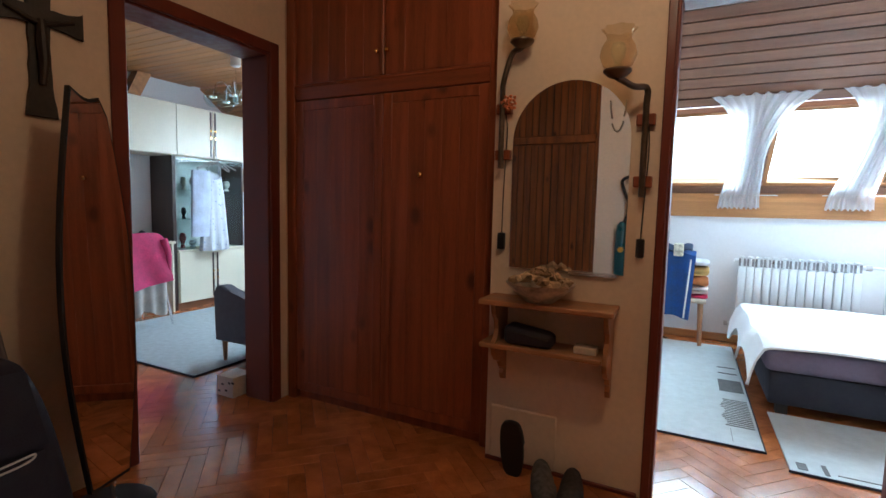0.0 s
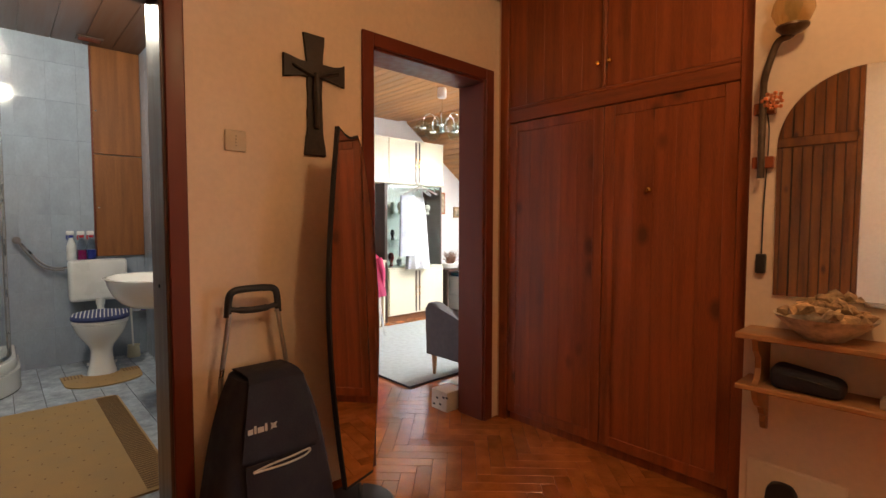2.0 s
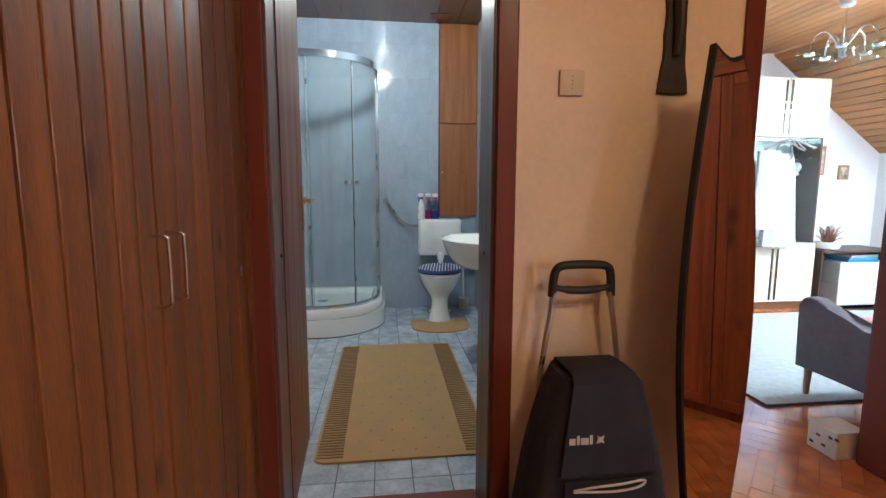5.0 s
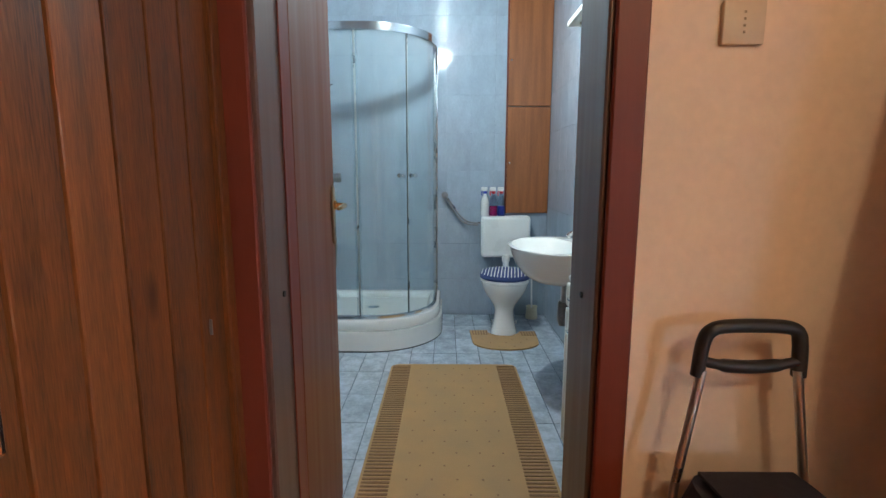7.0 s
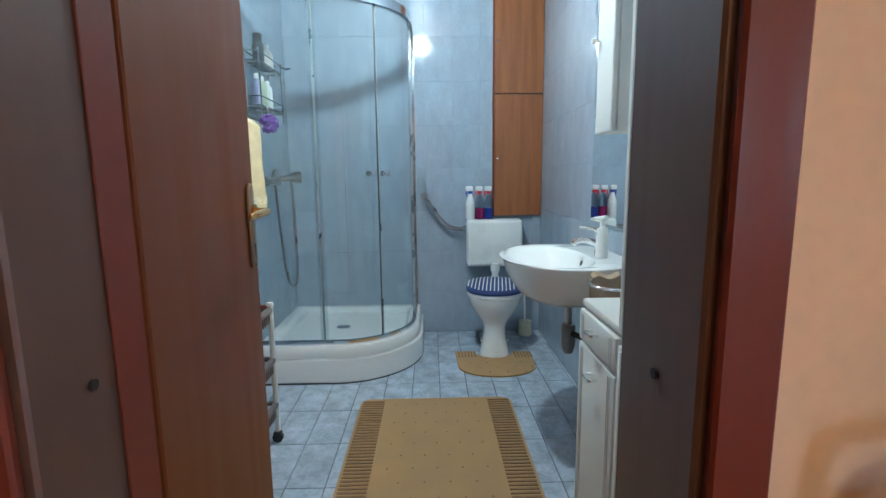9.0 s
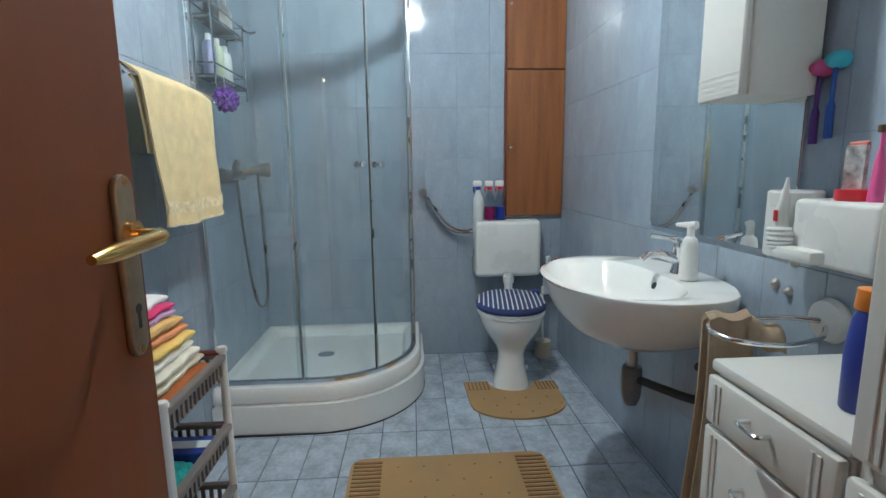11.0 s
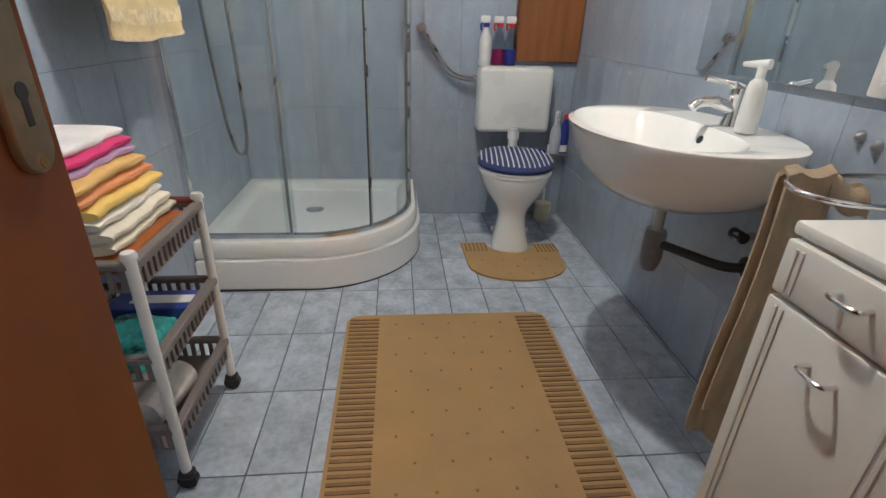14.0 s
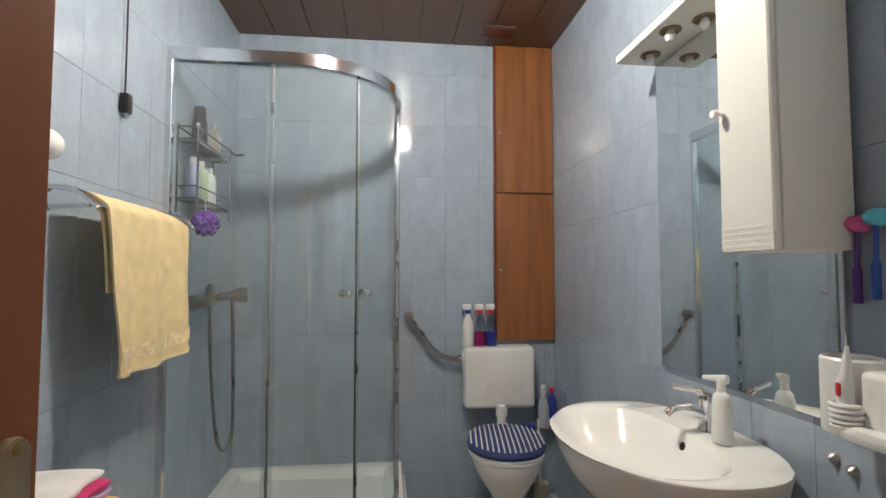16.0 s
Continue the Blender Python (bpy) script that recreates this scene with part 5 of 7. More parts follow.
part("inlet", tube([(-0.01, -0.20, 0.285), (-0.01, -0.235, 0.285)], 0.012, 12), M_CHROME, cis)
root = thing("water_valve", (BX, 0.165, 1.05), "chrome angle valve with braided hoses to the cistern", "valve")
part("rosette", tube([(0.001, 0, 0), (0.012, 0, 0)], 0.028, 20), M_GREYMETAL, root, "", True)
part("valve_body", tube([(0.01, 0, 0), (0.06, 0, -0.002)], 0.014, 14), M_GREYMETAL, root, "", True)
part("valve_knob", tube([(0.055, 0, 0), (0.085, 0, 0)], 0.019, 10), M_GREYMETAL, root, "", True)
for o in (0.0, 0.03):
    part("hose", tube(curve_pts([(0.045, 0.01, -0.01), (0.05, 0.05, -0.06 - o), (0.055, 0.13, -0.17 - o), (0.058, 0.20, -0.222 - o * 0.6), (0.06, 0.285, -0.235 - o * 0.5)], 7), 0.0075, 10), M_GREYMETAL, root, "", True)


def spray_bottle(at, body_mat, head_mat, trig_mat, label, rz=0, fill=None, clear=False):
    root = thing("spray_bottle", at, label, "spray bottle", "cleaning sprays", rz=rz)
    prof = [(0.030, 0), (0.033, 0.005), (0.033, 0.11), (0.028, 0.14), (0.014, 0.175), (0.012, 0.19)]
    part("body", lathe(prof, 20, sx=0.98), body_mat, root, "", True)
    if fill:
        part("liquid", lathe([(0.0, 0.004), (0.0312, 0.006), (0.0312, 0.085), (0.0, 0.086)], 20, sx=0.97), fill, root, "", True)
    part("collar", tube([(0, 0, 0.188), (0, 0, 0.208)], 0.016, 16), trig_mat, root)
    part("spray_head", box(-0.012, 0.012, -0.032, 0.020, 0.208, 0.243, 0.008, 2), head_mat, root, "", True)
    part("trigger", tube(curve_pts([(0, -0.020, 0.212), (0, -0.029, 0.195), (0, -0.025, 0.172)], 4), 0.005, 8), trig_mat, root)
    return root


M_CLEARPL = glass_mat("clear_plastic", (0.82, 0.86, 0.90), rough=0.1)
spray_bottle((-5.075, 0.502, 0.878), M_WHITEPLA, M_WHITEPLA, M_BLUE, "white spray bottle with blue trigger on the cistern", -14)
spray_bottle((-5.07, 0.572, 0.878), M_CLEARPL, M_WHITEPLA, M_RED, "clear spray bottle half full of magenta cleaner", 6, M_MAGENTA)
spray_bottle((-5.07, 0.638, 0.878), M_CLEARPL, M_WHITEPLA, M_RED, "clear spray bottle half full of blue cleaner", -6, M_BLUE)

# wall shelf beside the cistern with cleaners, brush in holder
root = thing("small_wall_shelf", (-5.15, 0.98, 0.40), "small white wall bracket holding cleaners beside the toilet", "shelf")
part("shelf_board", box(0.001, 0.09, -0.052, 0.055, -0.004, 0.0, 0.001), M_GREYPLA, root)
spray_bottle((-5.10, 0.955, 0.40), plain("frosted_plastic", (0.55, 0.60, 0.68)), M_WHITEPLA, M_WHITEPLA, "frosted white spray bottle beside the toilet", 60)
bottle("cleaner_bottle", (-5.10, 1.005, 0.40), [(0.026, 0), (0.028, 0.004), (0.028, 0.12), (0.02, 0.17), (0.009, 0.20)], M_BLUE, M_RED, "blue cleaner bottle with red cap beside the toilet", band_mat=M_WHITEPLA, bandz=(0.01, 0.05), sx=0.8)
root = thing("toilet_brush", (-5.05, 0.915, 0.0), "cream toilet brush in its open holder", "toilet brush")
part("holder", lathe([(0.05, 0), (0.052, 0.004), (0.045, 0.09), (0.05, 0.105), (0.046, 0.105), (0.04, 0.09), (0.0, 0.02)], 22), plain("ivory_plastic", (0.66, 0.62, 0.45)), root, "", True)
part("stick", tube([(0, 0, 0.02), (0.005, -0.012, 0.46)], 0.007, 8), M_WHITEPLA, root)
part("blue_block", box(-0.03, 0.02, -0.09, -0.03, 0.395, 0.435, 0.006, 2), M_BLUE, root)
root.children[-1].name = "rim_block"

# shaped bath mats
def rounded_rect(x0, x1, y0, y1, r, n=6):
    return arc(x1 - r, y1 - r, r, 0, 90, n) + arc(x0 + r, y1 - r, r, 90, 180, n) + arc(x0 + r, y0 + r, r, 180, 270, n) + arc(x1 - r, y0 + r, r, 270, 360, n)


MX0, MX1, MY0, MY1 = -3.985, -2.44, -0.17, 0.625
root = thing("bath_mat", (0, 0, 0), "tan rectangular bath mat with ribbed brown side bands", "bath mat")
part("mat_base", prism(rounded_rect(MX0, MX1, MY0, MY1, 0.05), "z", 0.0006, 0.010, bevel=0.003), M_MAT, root)
bm = bmesh.new()
n = 62
for k in range(n):
    x = MX0 + 0.035 + (MX1 - MX0 - 0.07) * k / (n - 1)
    for y0, y1 in ((MY0 + 0.012, MY0 + 0.125), (MY1 - 0.125, MY1 - 0.012)):
        box(x - 0.0055, x + 0.0055, y0, y1, 0.0095, 0.0135, bm=bm)
tagged(part("rib_band", bm, M_MATDARK, root, "brown ribbed edge bands"), kind="stuff")
bm = bmesh.new()
rnd = random.Random(3)
for i in range(16):
    for j in range(5):
        x, y = MX0 + 0.07 + 0.094 * i, MY0 + 0.19 + 0.103 * j + (0.05 if i % 2 else 0)
        if y < MY1 - 0.15:
            box(x - 0.004, x + 0.004, y - 0.004, y + 0.004, 0.0098, 0.0112, bm=bm)
tagged(part("dot_pattern", bm, M_MATDARK, root, "small dark dots on the mat"), kind="stuff")
# pedestal mat round the foot of the toilet
root = thing("pedestal_mat", (0, 0, 0), "tan pedestal mat fitted round the toilet's foot", "bath mat")
outer = [(-4.68, 0.365), (-4.42, 0.375)] + [(-4.42 + 0.165 * math.sin(math.pi * k / 12) , 0.375 + 0.485 * (1 - math.cos(math.pi * k / 12)) / 2) for k in range(1, 12)] + [(-4.42, 0.86), (-4.66, 0.875), (-4.66, 0.75)]
outer += [(-4.66 + 0.105 * math.sin(math.pi * k / 10), 0.625 + 0.125 * math.cos(math.pi * k / 10)) for k in range(1, 10)] + [(-4.68, 0.50)]
part("mat_base", prism(outer, "z", 0.0006, 0.010), M_MAT, root)
bm = bmesh.new()
for k in range(6):
    box(-4.672, -4.575, 0.384 + 0.021 * k, 0.392 + 0.021 * k, 0.0095, 0.0128, bm=bm)
    box(-4.652, -4.555, 0.758 + 0.021 * k, 0.766 + 0.021 * k, 0.0095, 0.0128, bm=bm)
tagged(part("rib_band", bm, M_MATDARK, root), kind="stuff")
bm = bmesh.new()
for i in range(3):
    for j in range(4):
        x, y = -4.47 + 0.075 * i, 0.45 + 0.11 * j + (0.055 if i % 2 else 0)
        if ((x + 4.42) / 0.15) ** 2 + ((y - 0.62) / 0.22) ** 2 < 1.0 or x < -4.43:
            box(x - 0.005, x + 0.005, y - 0.004, y + 0.004, 0.0098, 0.0114, bm=bm)
tagged(part("dot_pattern", bm, M_MATDARK, root, "small dark dots on the mat"), kind="stuff")

# washbasin
BSN = thing("washbasin", (-3.62, BR, 0.0), "white wall-hung oval washbasin", "washbasin")


def basin_outline(s, back, n=44):
    out = []
    for k in range(n):
        t = 2 * math.pi * k / n
        c, q = math.cos(t), math.sin(t)
        p = 2.12 if q < 0 else 2.8
        m = (abs(c) ** p + abs(q) ** p) ** (-1 / p)
        x, y = 0.355 * s * c * m, -0.245 + (0.262 * s if q < 0 else 0.243 * back) * q * m
        if q > 0:
            x *= 1 - 0.02 * q
        out.append((x, y))
    return out


bm = bmesh.new()
rings = []
for s, back, z in ((0.42, 0.95, 0.655), (0.58, 1.0, 0.660), (0.74, 1.0, 0.690), (0.88, 1.0, 0.738), (0.965, 1.0, 0.792), (1.0, 1.0, 0.834), (0.995, 0.998, 0.842), (0.97, 0.99, 0.846)):
    rings.append([bm.verts.new((x, y - 0.002, z)) for x, y in basin_outline(s, back)])
inn = []
for s, z in ((0.86, 0.842), (0.80, 0.825), (0.66, 0.76), (0.42, 0.715), (0.12, 0.70)):
    ring = []
    for x, y in basin_outline(1.0, 1.0):
        ring.append(bm.verts.new((x * s * 0.97, -0.31 + (y + 0.245) * s * (0.80 if y > -0.245 else 0.94), z)))
    rings.append(ring)
for a, b in zip(rings, rings[1:]):
    for k in range(len(a)):
        bm.faces.new((a[k], a[(k + 1) % len(a)], b[(k + 1) % len(b)], b[k]))
bm.faces.new(rings[0][::-1])
bm.faces.new(rings[-1])
part("basin", bm, M_WHITECER, BSN, "", True)
part("drain", lathe([(0.03, 0), (0.03, 0.003), (0.02, 0.005), (0, 0.005)], 20, at=(0, -0.31, 0.7005)), M_CHROME, BSN, "", True)
part("overflow_hole", lathe([(0.012, 0), (0.012, 0.004), (0.0, 0.004)], 16), M_BLACK, BSN).matrix_local = pose(0.005, -0.160, 0.806, 65, 0, 0)
TAP = thing("basin_tap", (-3.63, 0.965, 0.845), "chrome single-lever basin mixer tap", "tap")
part("tap_body", lathe([(0.027, 0), (0.026, 0.006), (0.022, 0.02), (0.021, 0.075), (0.023, 0.08), (0.02, 0.10), (0.0, 0.106)], 22), M_CHROME, TAP, "", True)
part("spout", tube(curve_pts([(0, -0.012, 0.045), (0, -0.06, 0.062), (0, -0.105, 0.06), (0, -0.125, 0.045)], 5), [0.016] * 6 + [0.013] * 10, 14), M_CHROME, TAP, "", True)
part("lever", tube(curve_pts([(0, 0.005, 0.098), (-0.005, -0.03, 0.112), (-0.02, -0.09, 0.122)], 5), [0.013] * 5 + [0.007] * 6, 12), M_CHROME, TAP, "", True)
root = thing("soap_dispenser", (-3.525, 0.935, 0.846), "white pump soap bottle on the basin's rim", "soap bottle")
part("body", lathe([(0.024, 0), (0.0265, 0.005), (0.0255, 0.06), (0.0235, 0.105), (0.020, 0.124), (0.011, 0.133)], 22), M_WHITEPLA, root, "", True)
part("pump", tube([(0, 0, 0.13), (0, 0, 0.165)], 0.011, 12), M_WHITEPLA, root)
part("nozzle", tube([(0.012, 0.01, 0.168), (-0.045, -0.02, 0.164)], [0.013, 0.006], 12), M_WHITEPLA, root, "", True)
root = thing("waste_trap", (-3.66, 0.84, 0.0), "grey plastic bottle trap under the basin", "drain trap")
part("tail_pipe", tube([(0, 0, 0.657), (0, 0, 0.50)], 0.017, 14), M_STEEL, root)
part("bottle", lathe([(0.0, 0.375), (0.022, 0.378), (0.03, 0.40), (0.034, 0.42), (0.034, 0.50), (0.03, 0.515), (0.0, 0.515)], 20), mat("grey_plastic", (0.22, 0.22, 0.23), 0.4), root, "", True)
part("outlet_pipe", tube(curve_pts([(0.02, 0.01, 0.475), (0.10, 0.05, 0.478), (0.19, 0.11, 0.48), (0.20, 0.198, 0.48)], 5), 0.014, 12), M_RUBBER, root, "", True)
part("wall_collar", tube([(0.20, 0.17, 0.48), (0.20, 0.198, 0.48)], 0.032, 16), M_BLACK, root)
root = thing("angle_valve", (-3.50, BR, 0.56), "small dark angle valve under the basin", "valve")
part("valve_body", tube([(0, -0.001, 0), (0, -0.06, 0)], 0.013, 12), M_STEEL, root)
part("valve_knob", tube([(-0.03, -0.045, 0), (0.02, -0.045, 0)], 0.016, 12), M_BLACK, root)

# mirror, lamp shelf and side cabinet over the basin
root = thing("bathroom_mirror", (0, 0, 0), "large frameless bathroom mirror on the tiled wall", "mirror")
part("glass", box(-3.965, -3.25, BR - 0.012, BR - 0.002, 0.965, 2.06, 0.0015), M_MIRROR, root)
root = thing("light_shelf", (0, 0, 0), "white pelmet shelf with small spot lamps above the mirror", "light shelf")
part("shelf_board", box(-3.965, -3.38, 0.872, BR - 0.001, 2.064, 2.094, 0.008, 2), M_WHITELACQ, root, "", True)
for x, y in ((-3.87, 0.955), (-3.70, 0.925), (-3.62, 0.985)):
    s = part("spot_ring", lathe([(0.032, 0.0), (0.034, -0.004), (0.028, -0.008), (0.02, -0.003), (0, -0.003)], 20, at=(x, y, 2.064)), M_BRONZE, root, "", True)
    part("spot_bulb", lathe([(0.012, 0), (0.018, -0.02), (0.012, -0.034), (0, -0.038)], 14, at=(x, y, 2.063)), M_WHITECER, s, "", True)
WCAB = thing("wall_cabinet", (0, 0, 0), "narrow tall white wall cabinet beside the mirror", "cabinet")
part("cabinet_body", box(-3.372, -3.214, 0.858, BR - 0.013, 1.345, 2.094, 0.003), M_WHITELACQ, WCAB)
d = part("cabinet_door", box(-3.374, -3.212, 0.837, 0.856, 1.343, 2.096, 0.004), M_WHITELACQ, WCAB)
for k in range(4):
    part("groove_strip", box(-3.372, -3.214, 0.8362, 0.8375, 1.352 + 0.014 * k, 1.360 + 0.014 * k, 0.001), M_WHITELACQ, d)
part("door_knob", tube([(-3.355, 0.837, 1.675), (-3.355, 0.825, 1.675), (-3.355, 0.82, 1.675), (-3.355, 0.808, 1.675)], [0.005, 0.005, 0.012, 0.009], 14), M_WHITECER, d, "", True)

# brown cupboard doors in the back wall
root = thing("shaft_cupboard", (0, 0, 0), "narrow brown veneered cupboard doors in the tiled back wall", "cupboard")
part("side_edge", box(-5.15, -5.118, 0.672, 0.682, 0.90, TOP - 0.014), M_FRAME, root)
for z0, z1, kz in ((0.90, 1.775, 1.32), (1.782, TOP - 0.016, 2.14)):
    d = part("cupboard_door", box(-5.15, -5.122, 0.684, BR - 0.003, z0, z1, 0.003), M_CABWOOD, root)
    part("door_knob", tube([(-5.122, 0.705, kz), (-5.108, 0.705, kz), (-5.10, 0.705, kz)], [0.005, 0.01, 0.006], 12), M_CHROME, d, "", True)
# ceiling vent
root = thing("ceiling_vent", (-4.95, 0.66, TOP - 0.013), "small dark ceiling vent grille", "vent")
part("vent_frame", box(-0.06, 0.06, -0.09, 0.09, -0.012, -0.0005, 0.003), mat("brown_plastic", (0.09, 0.055, 0.04), 0.4), root)
for k in range(5):
    part("slat", box(-0.045 + 0.02 * k, -0.035 + 0.02 * k, -0.075, 0.075, -0.016, -0.012), M_FRAME, root)
# ceiling lamp
root = thing("ceiling_lamp", (-3.65, 0.14, TOP - 0.012), "small ceiling lamp with a bare bulb", "ceiling lamp")
part("base", lathe([(0.06, -0.0005), (0.06, -0.02), (0.04, -0.035), (0, -0.035)], 24), M_WHITEPLA, root, "", True)
part("socket", tube([(0, 0, -0.035), (0, 0, -0.10)], 0.02, 14), M_WHITEPLA, root)

# low chest of drawers and tall cabinet
CH = thing("drawer_cabinet", (0, 0, 0), "low white bathroom cabinet with a drawer and chrome pulls", "cabinet")
part("cabinet_body", box(-3.02, -2.715, 0.712, BR - 0.004, 0.0, 0.775, 0.003), M_WHITELACQ, CH)
part("top", box(-3.03, -2.712, 0.70, BR - 0.004, 0.776, 0.802, 0.008, 2), M_WHITELACQ, CH, "", True)


def front(parent, name, x0, x1, z0, z1, hz):
    d = part(name, box(x0, x1, 0.69, 0.711, z0, z1, 0.007, 2), M_WHITELACQ, parent, "", True)
    for a in (x0 + 0.028, x0 + 0.042, x1 - 0.042, x1 - 0.028):
        part("flute", box(a - 0.004, a + 0.004, 0.6875, 0.6905, z0 + 0.01, z1 - 0.01, 0.0012), M_WHITELACQ, d)
    xc = (x0 + x1) / 2
    part("pull", tube(curve_pts([(xc - 0.026, 0.692, hz), (xc - 0.025, 0.668, hz - 0.001), (xc, 0.664, hz - 0.002), (xc + 0.025, 0.668, hz - 0.001), (xc + 0.026, 0.692, hz)], 5), 0.0045, 8), M_CHROME, d, "", True)
    return d


front(CH, "drawer", -3.022, -2.718, 0.672, 0.772, 0.735)
front(CH, "cabinet_door", -3.022, -2.718, 0.06, 0.664, 0.60)
TC = thing("tall_cabinet", (0, 0, 0), "tall white bathroom cabinet with fluted doors", "cabinet")
part("cabinet_body", box(-2.708, -2.24, 0.712, BR - 0.004, 0.0, 1.90, 0.003), M_WHITELACQ, TC)
front(TC, "lower_door", -2.706, -2.242, 0.06, 0.76, 0.60)
front(TC, "upper_door", -2.706, -2.242, 0.79, 1.89, 1.0)

# things on the chest
bottle("lotion_bottle", (-2.80, 0.80, 0.802), [(0.03, 0), (0.033, 0.004), (0.034, 0.10), (0.028, 0.15), (0.02, 0.165)], M_BLUE, M_ORANGE, "deep blue sun lotion bottle with orange cap",
       [(0.024, 0.163), (0.025, 0.165), (0.023, 0.195), (0.0, 0.197)], sx=0.8)
bottle("lotion_bottle", (-2.775, 0.87, 0.802), [(0.03, 0), (0.033, 0.004), (0.034, 0.10), (0.028, 0.14), (0.02, 0.155)], plain("light_blue_plastic", (0.12, 0.32, 0.62)), M_WHITEPLA, "light blue lotion bottle on the cabinet", sx=0.8)
root = thing("soap_carton", (-2.86, 0.90, 0.802), "small white printed carton lying on the cabinet", "box", rz=25)
part("carton", box(-0.03, 0.03, -0.05, 0.05, 0, 0.035, 0.002), M_WHITEPLA, root)
part("print_bars", boxes((-0.02, 0.01, -0.045, 0.0, 0.0352, 0.0358), (-0.01, 0.02, 0.01, 0.03, 0.0352, 0.0358)), plain("yellow_print", (0.75, 0.6, 0.05)), root)
part("dark_bars", boxes((-0.0306, -0.0301, -0.04, 0.03, 0.018, 0.028)), M_BLACK, root)

# toothbrush station on the wall
root = thing("toothbrush_station", (-3.09, BR - 0.002, 0.98), "white plastic toothbrush and water-flosser station on the wall", "toothbrush holder")
part("tank", lathe([(0.052, 0), (0.054, 0.004), (0.054, 0.145), (0.05, 0.15), (0.046, 0.145), (0.046, 0.01), (0, 0.008)], 28, at=(-0.095, -0.065, 0.0)), M_WHITEPLA, root, "", True)
part("console", box(-0.035, 0.165, -0.12, 0.0, 0.0, 0.135, 0.012, 3), M_WHITEPLA, root, "", True)
part("recess_shelf", box(-0.05, 0.06, -0.15, -0.11, 0.005, 0.035, 0.01, 2), M_WHITEPLA, root, "", True)
part("flosser_handle", tube([(-0.05, -0.13, 0.035), (-0.05, -0.13, 0.11), (-0.046, -0.13, 0.125), (-0.042, -0.13, 0.18)], [0.014, 0.014, 0.011, 0.003], 14), M_WHITEPLA, root, "", True)
part("red_button", box(-0.055, -0.045, -0.147, -0.141, 0.085, 0.11, 0.002), M_RED, root)
coil = [(-0.05 + (0.024 + 0.004 * t) * math.cos(2 * math.pi * 5 * t), -0.128 + (0.022) * math.sin(2 * math.pi * 5 * t), 0.02 + 0.05 * t) for t in [k / 90 for k in range(91)]]
part("coiled_hose", tube(coil, 0.0045, 6), M_WHITEPLA, root, "", True)
root = thing("toothpaste_cup", (-3.035, 0.97, 1.115), "red-based cup with toothpaste tube and brushes", "cup")
part("cup_base", lathe([(0.03, 0), (0.032, 0.004), (0.032, 0.022), (0.0, 0.024)], 20), M_RED, root, "", True)
part("toothpaste", sheet(lambda u, v: (-0.022 + 0.044 * v, -0.008 + 0.016 * math.sin(math.pi * v) * (1 - u), 0.022 + 0.085 * u), 6, 8, 0.006), mat("printed_tube", (0.62, 0.60, 0.56), 0.3, vary=0.5, scale=24), root, "", True)
part("tube_tip", box(-0.022, 0.022, -0.004, 0.004, 0.095, 0.115, 0.003), mat("salmon_print", (0.75, 0.25, 0.20), 0.3), root)
root = thing("electric_toothbrush", (-2.985, 0.965, 1.115), "pink electric toothbrush standing on the console", "toothbrush")
part("handle", lathe([(0.013, 0), (0.0135, 0.004), (0.011, 0.04), (0.008, 0.08), (0.004, 0.10), (0.0035, 0.13)], 16), M_PINK, root, "", True)
part("brush_head", box(-0.005, 0.005, -0.01, 0.005, 0.128, 0.142, 0.002), plain("brown_bristle", (0.16, 0.09, 0.04)), root)
for x, z, hm, bm_, lab in ((-3.205, 1.40, M_PINK, plain("violet_plastic", (0.09, 0.03, 0.22)), "toothbrush with pink suction cap hung on tiles"), (-3.165, 1.41, plain("aqua_plastic", (0.10, 0.55, 0.68)), plain("royal_blue_plastic", (0.03, 0.10, 0.42)), "toothbrush with aqua suction cap hung on tiles")):
    root = thing("hanging_toothbrush", (x, BR - 0.002, z), lab, "toothbrush")
    part("cap", lathe([(0.018, 0), (0.020, 0.01), (0.017, 0.03), (0.008, 0.042), (0, 0.044)], 18), hm, root, "", True).matrix_local = pose(0, 0, 0, 90, 0, 0)
    part("brush_handle", tube(curve_pts([(0, -0.02, 0.0), (0.0, -0.022, -0.06), (-0.006, -0.018, -0.12), (-0.012, -0.012, -0.165)], 5), [0.005] * 8 + [0.009] * 8, 10), bm_, root, "", True)
for x, z in ((-3.30, 0.885), (-3.255, 0.873), (-3.245, 0.95)):
    root = thing("suction_hook", (x, BR - 0.001, z), "small grey suction hook on the tiles", "hook")
    part("cup", lathe([(0.014, 0), (0.012, 0.006), (0.005, 0.012), (0, 0.02)], 14), M_STEEL, root, "", True).matrix_local = pose(0, 0, 0, 90, 0, 0)

# ring rail with beige towel
root = thing("towel_ring", (-3.12, BR - 0.001, 0.82), "chrome towel ring on a white wall disc", "towel ring")
part("wall_disc", lathe([(0.05, 0), (0.052, 0.008), (0.045, 0.022), (0.02, 0.03), (0, 0.031)], 26), M_WHITECER, root, "", True).matrix_local = pose(0, 0, 0.02, 90, 0, 0)
part("ring", tube(curve_pts([(0.0, -0.03, 0.02), (-0.042, -0.08, 0.017), (-0.052, -0.17, 0.014), (-0.042, -0.255, 0.012), (0.01, -0.29, 0.008), (0.07, -0.262, 0.004), (0.088, -0.17, 0.0), (0.06, -0.08, 0.004), (0.015, -0.03, 0.01)], 7), 0.006, 10), M_CHROME, root, "", True)
M_BEIGE = mat("beige_terry", (0.50, 0.385, 0.27), 0.95, vary=0.10, scale=12, bump=0.5, fine=240)
root = thing("hand_towel", (0, 0, 0), "beige terry hand towel draped over the ring", "towel")


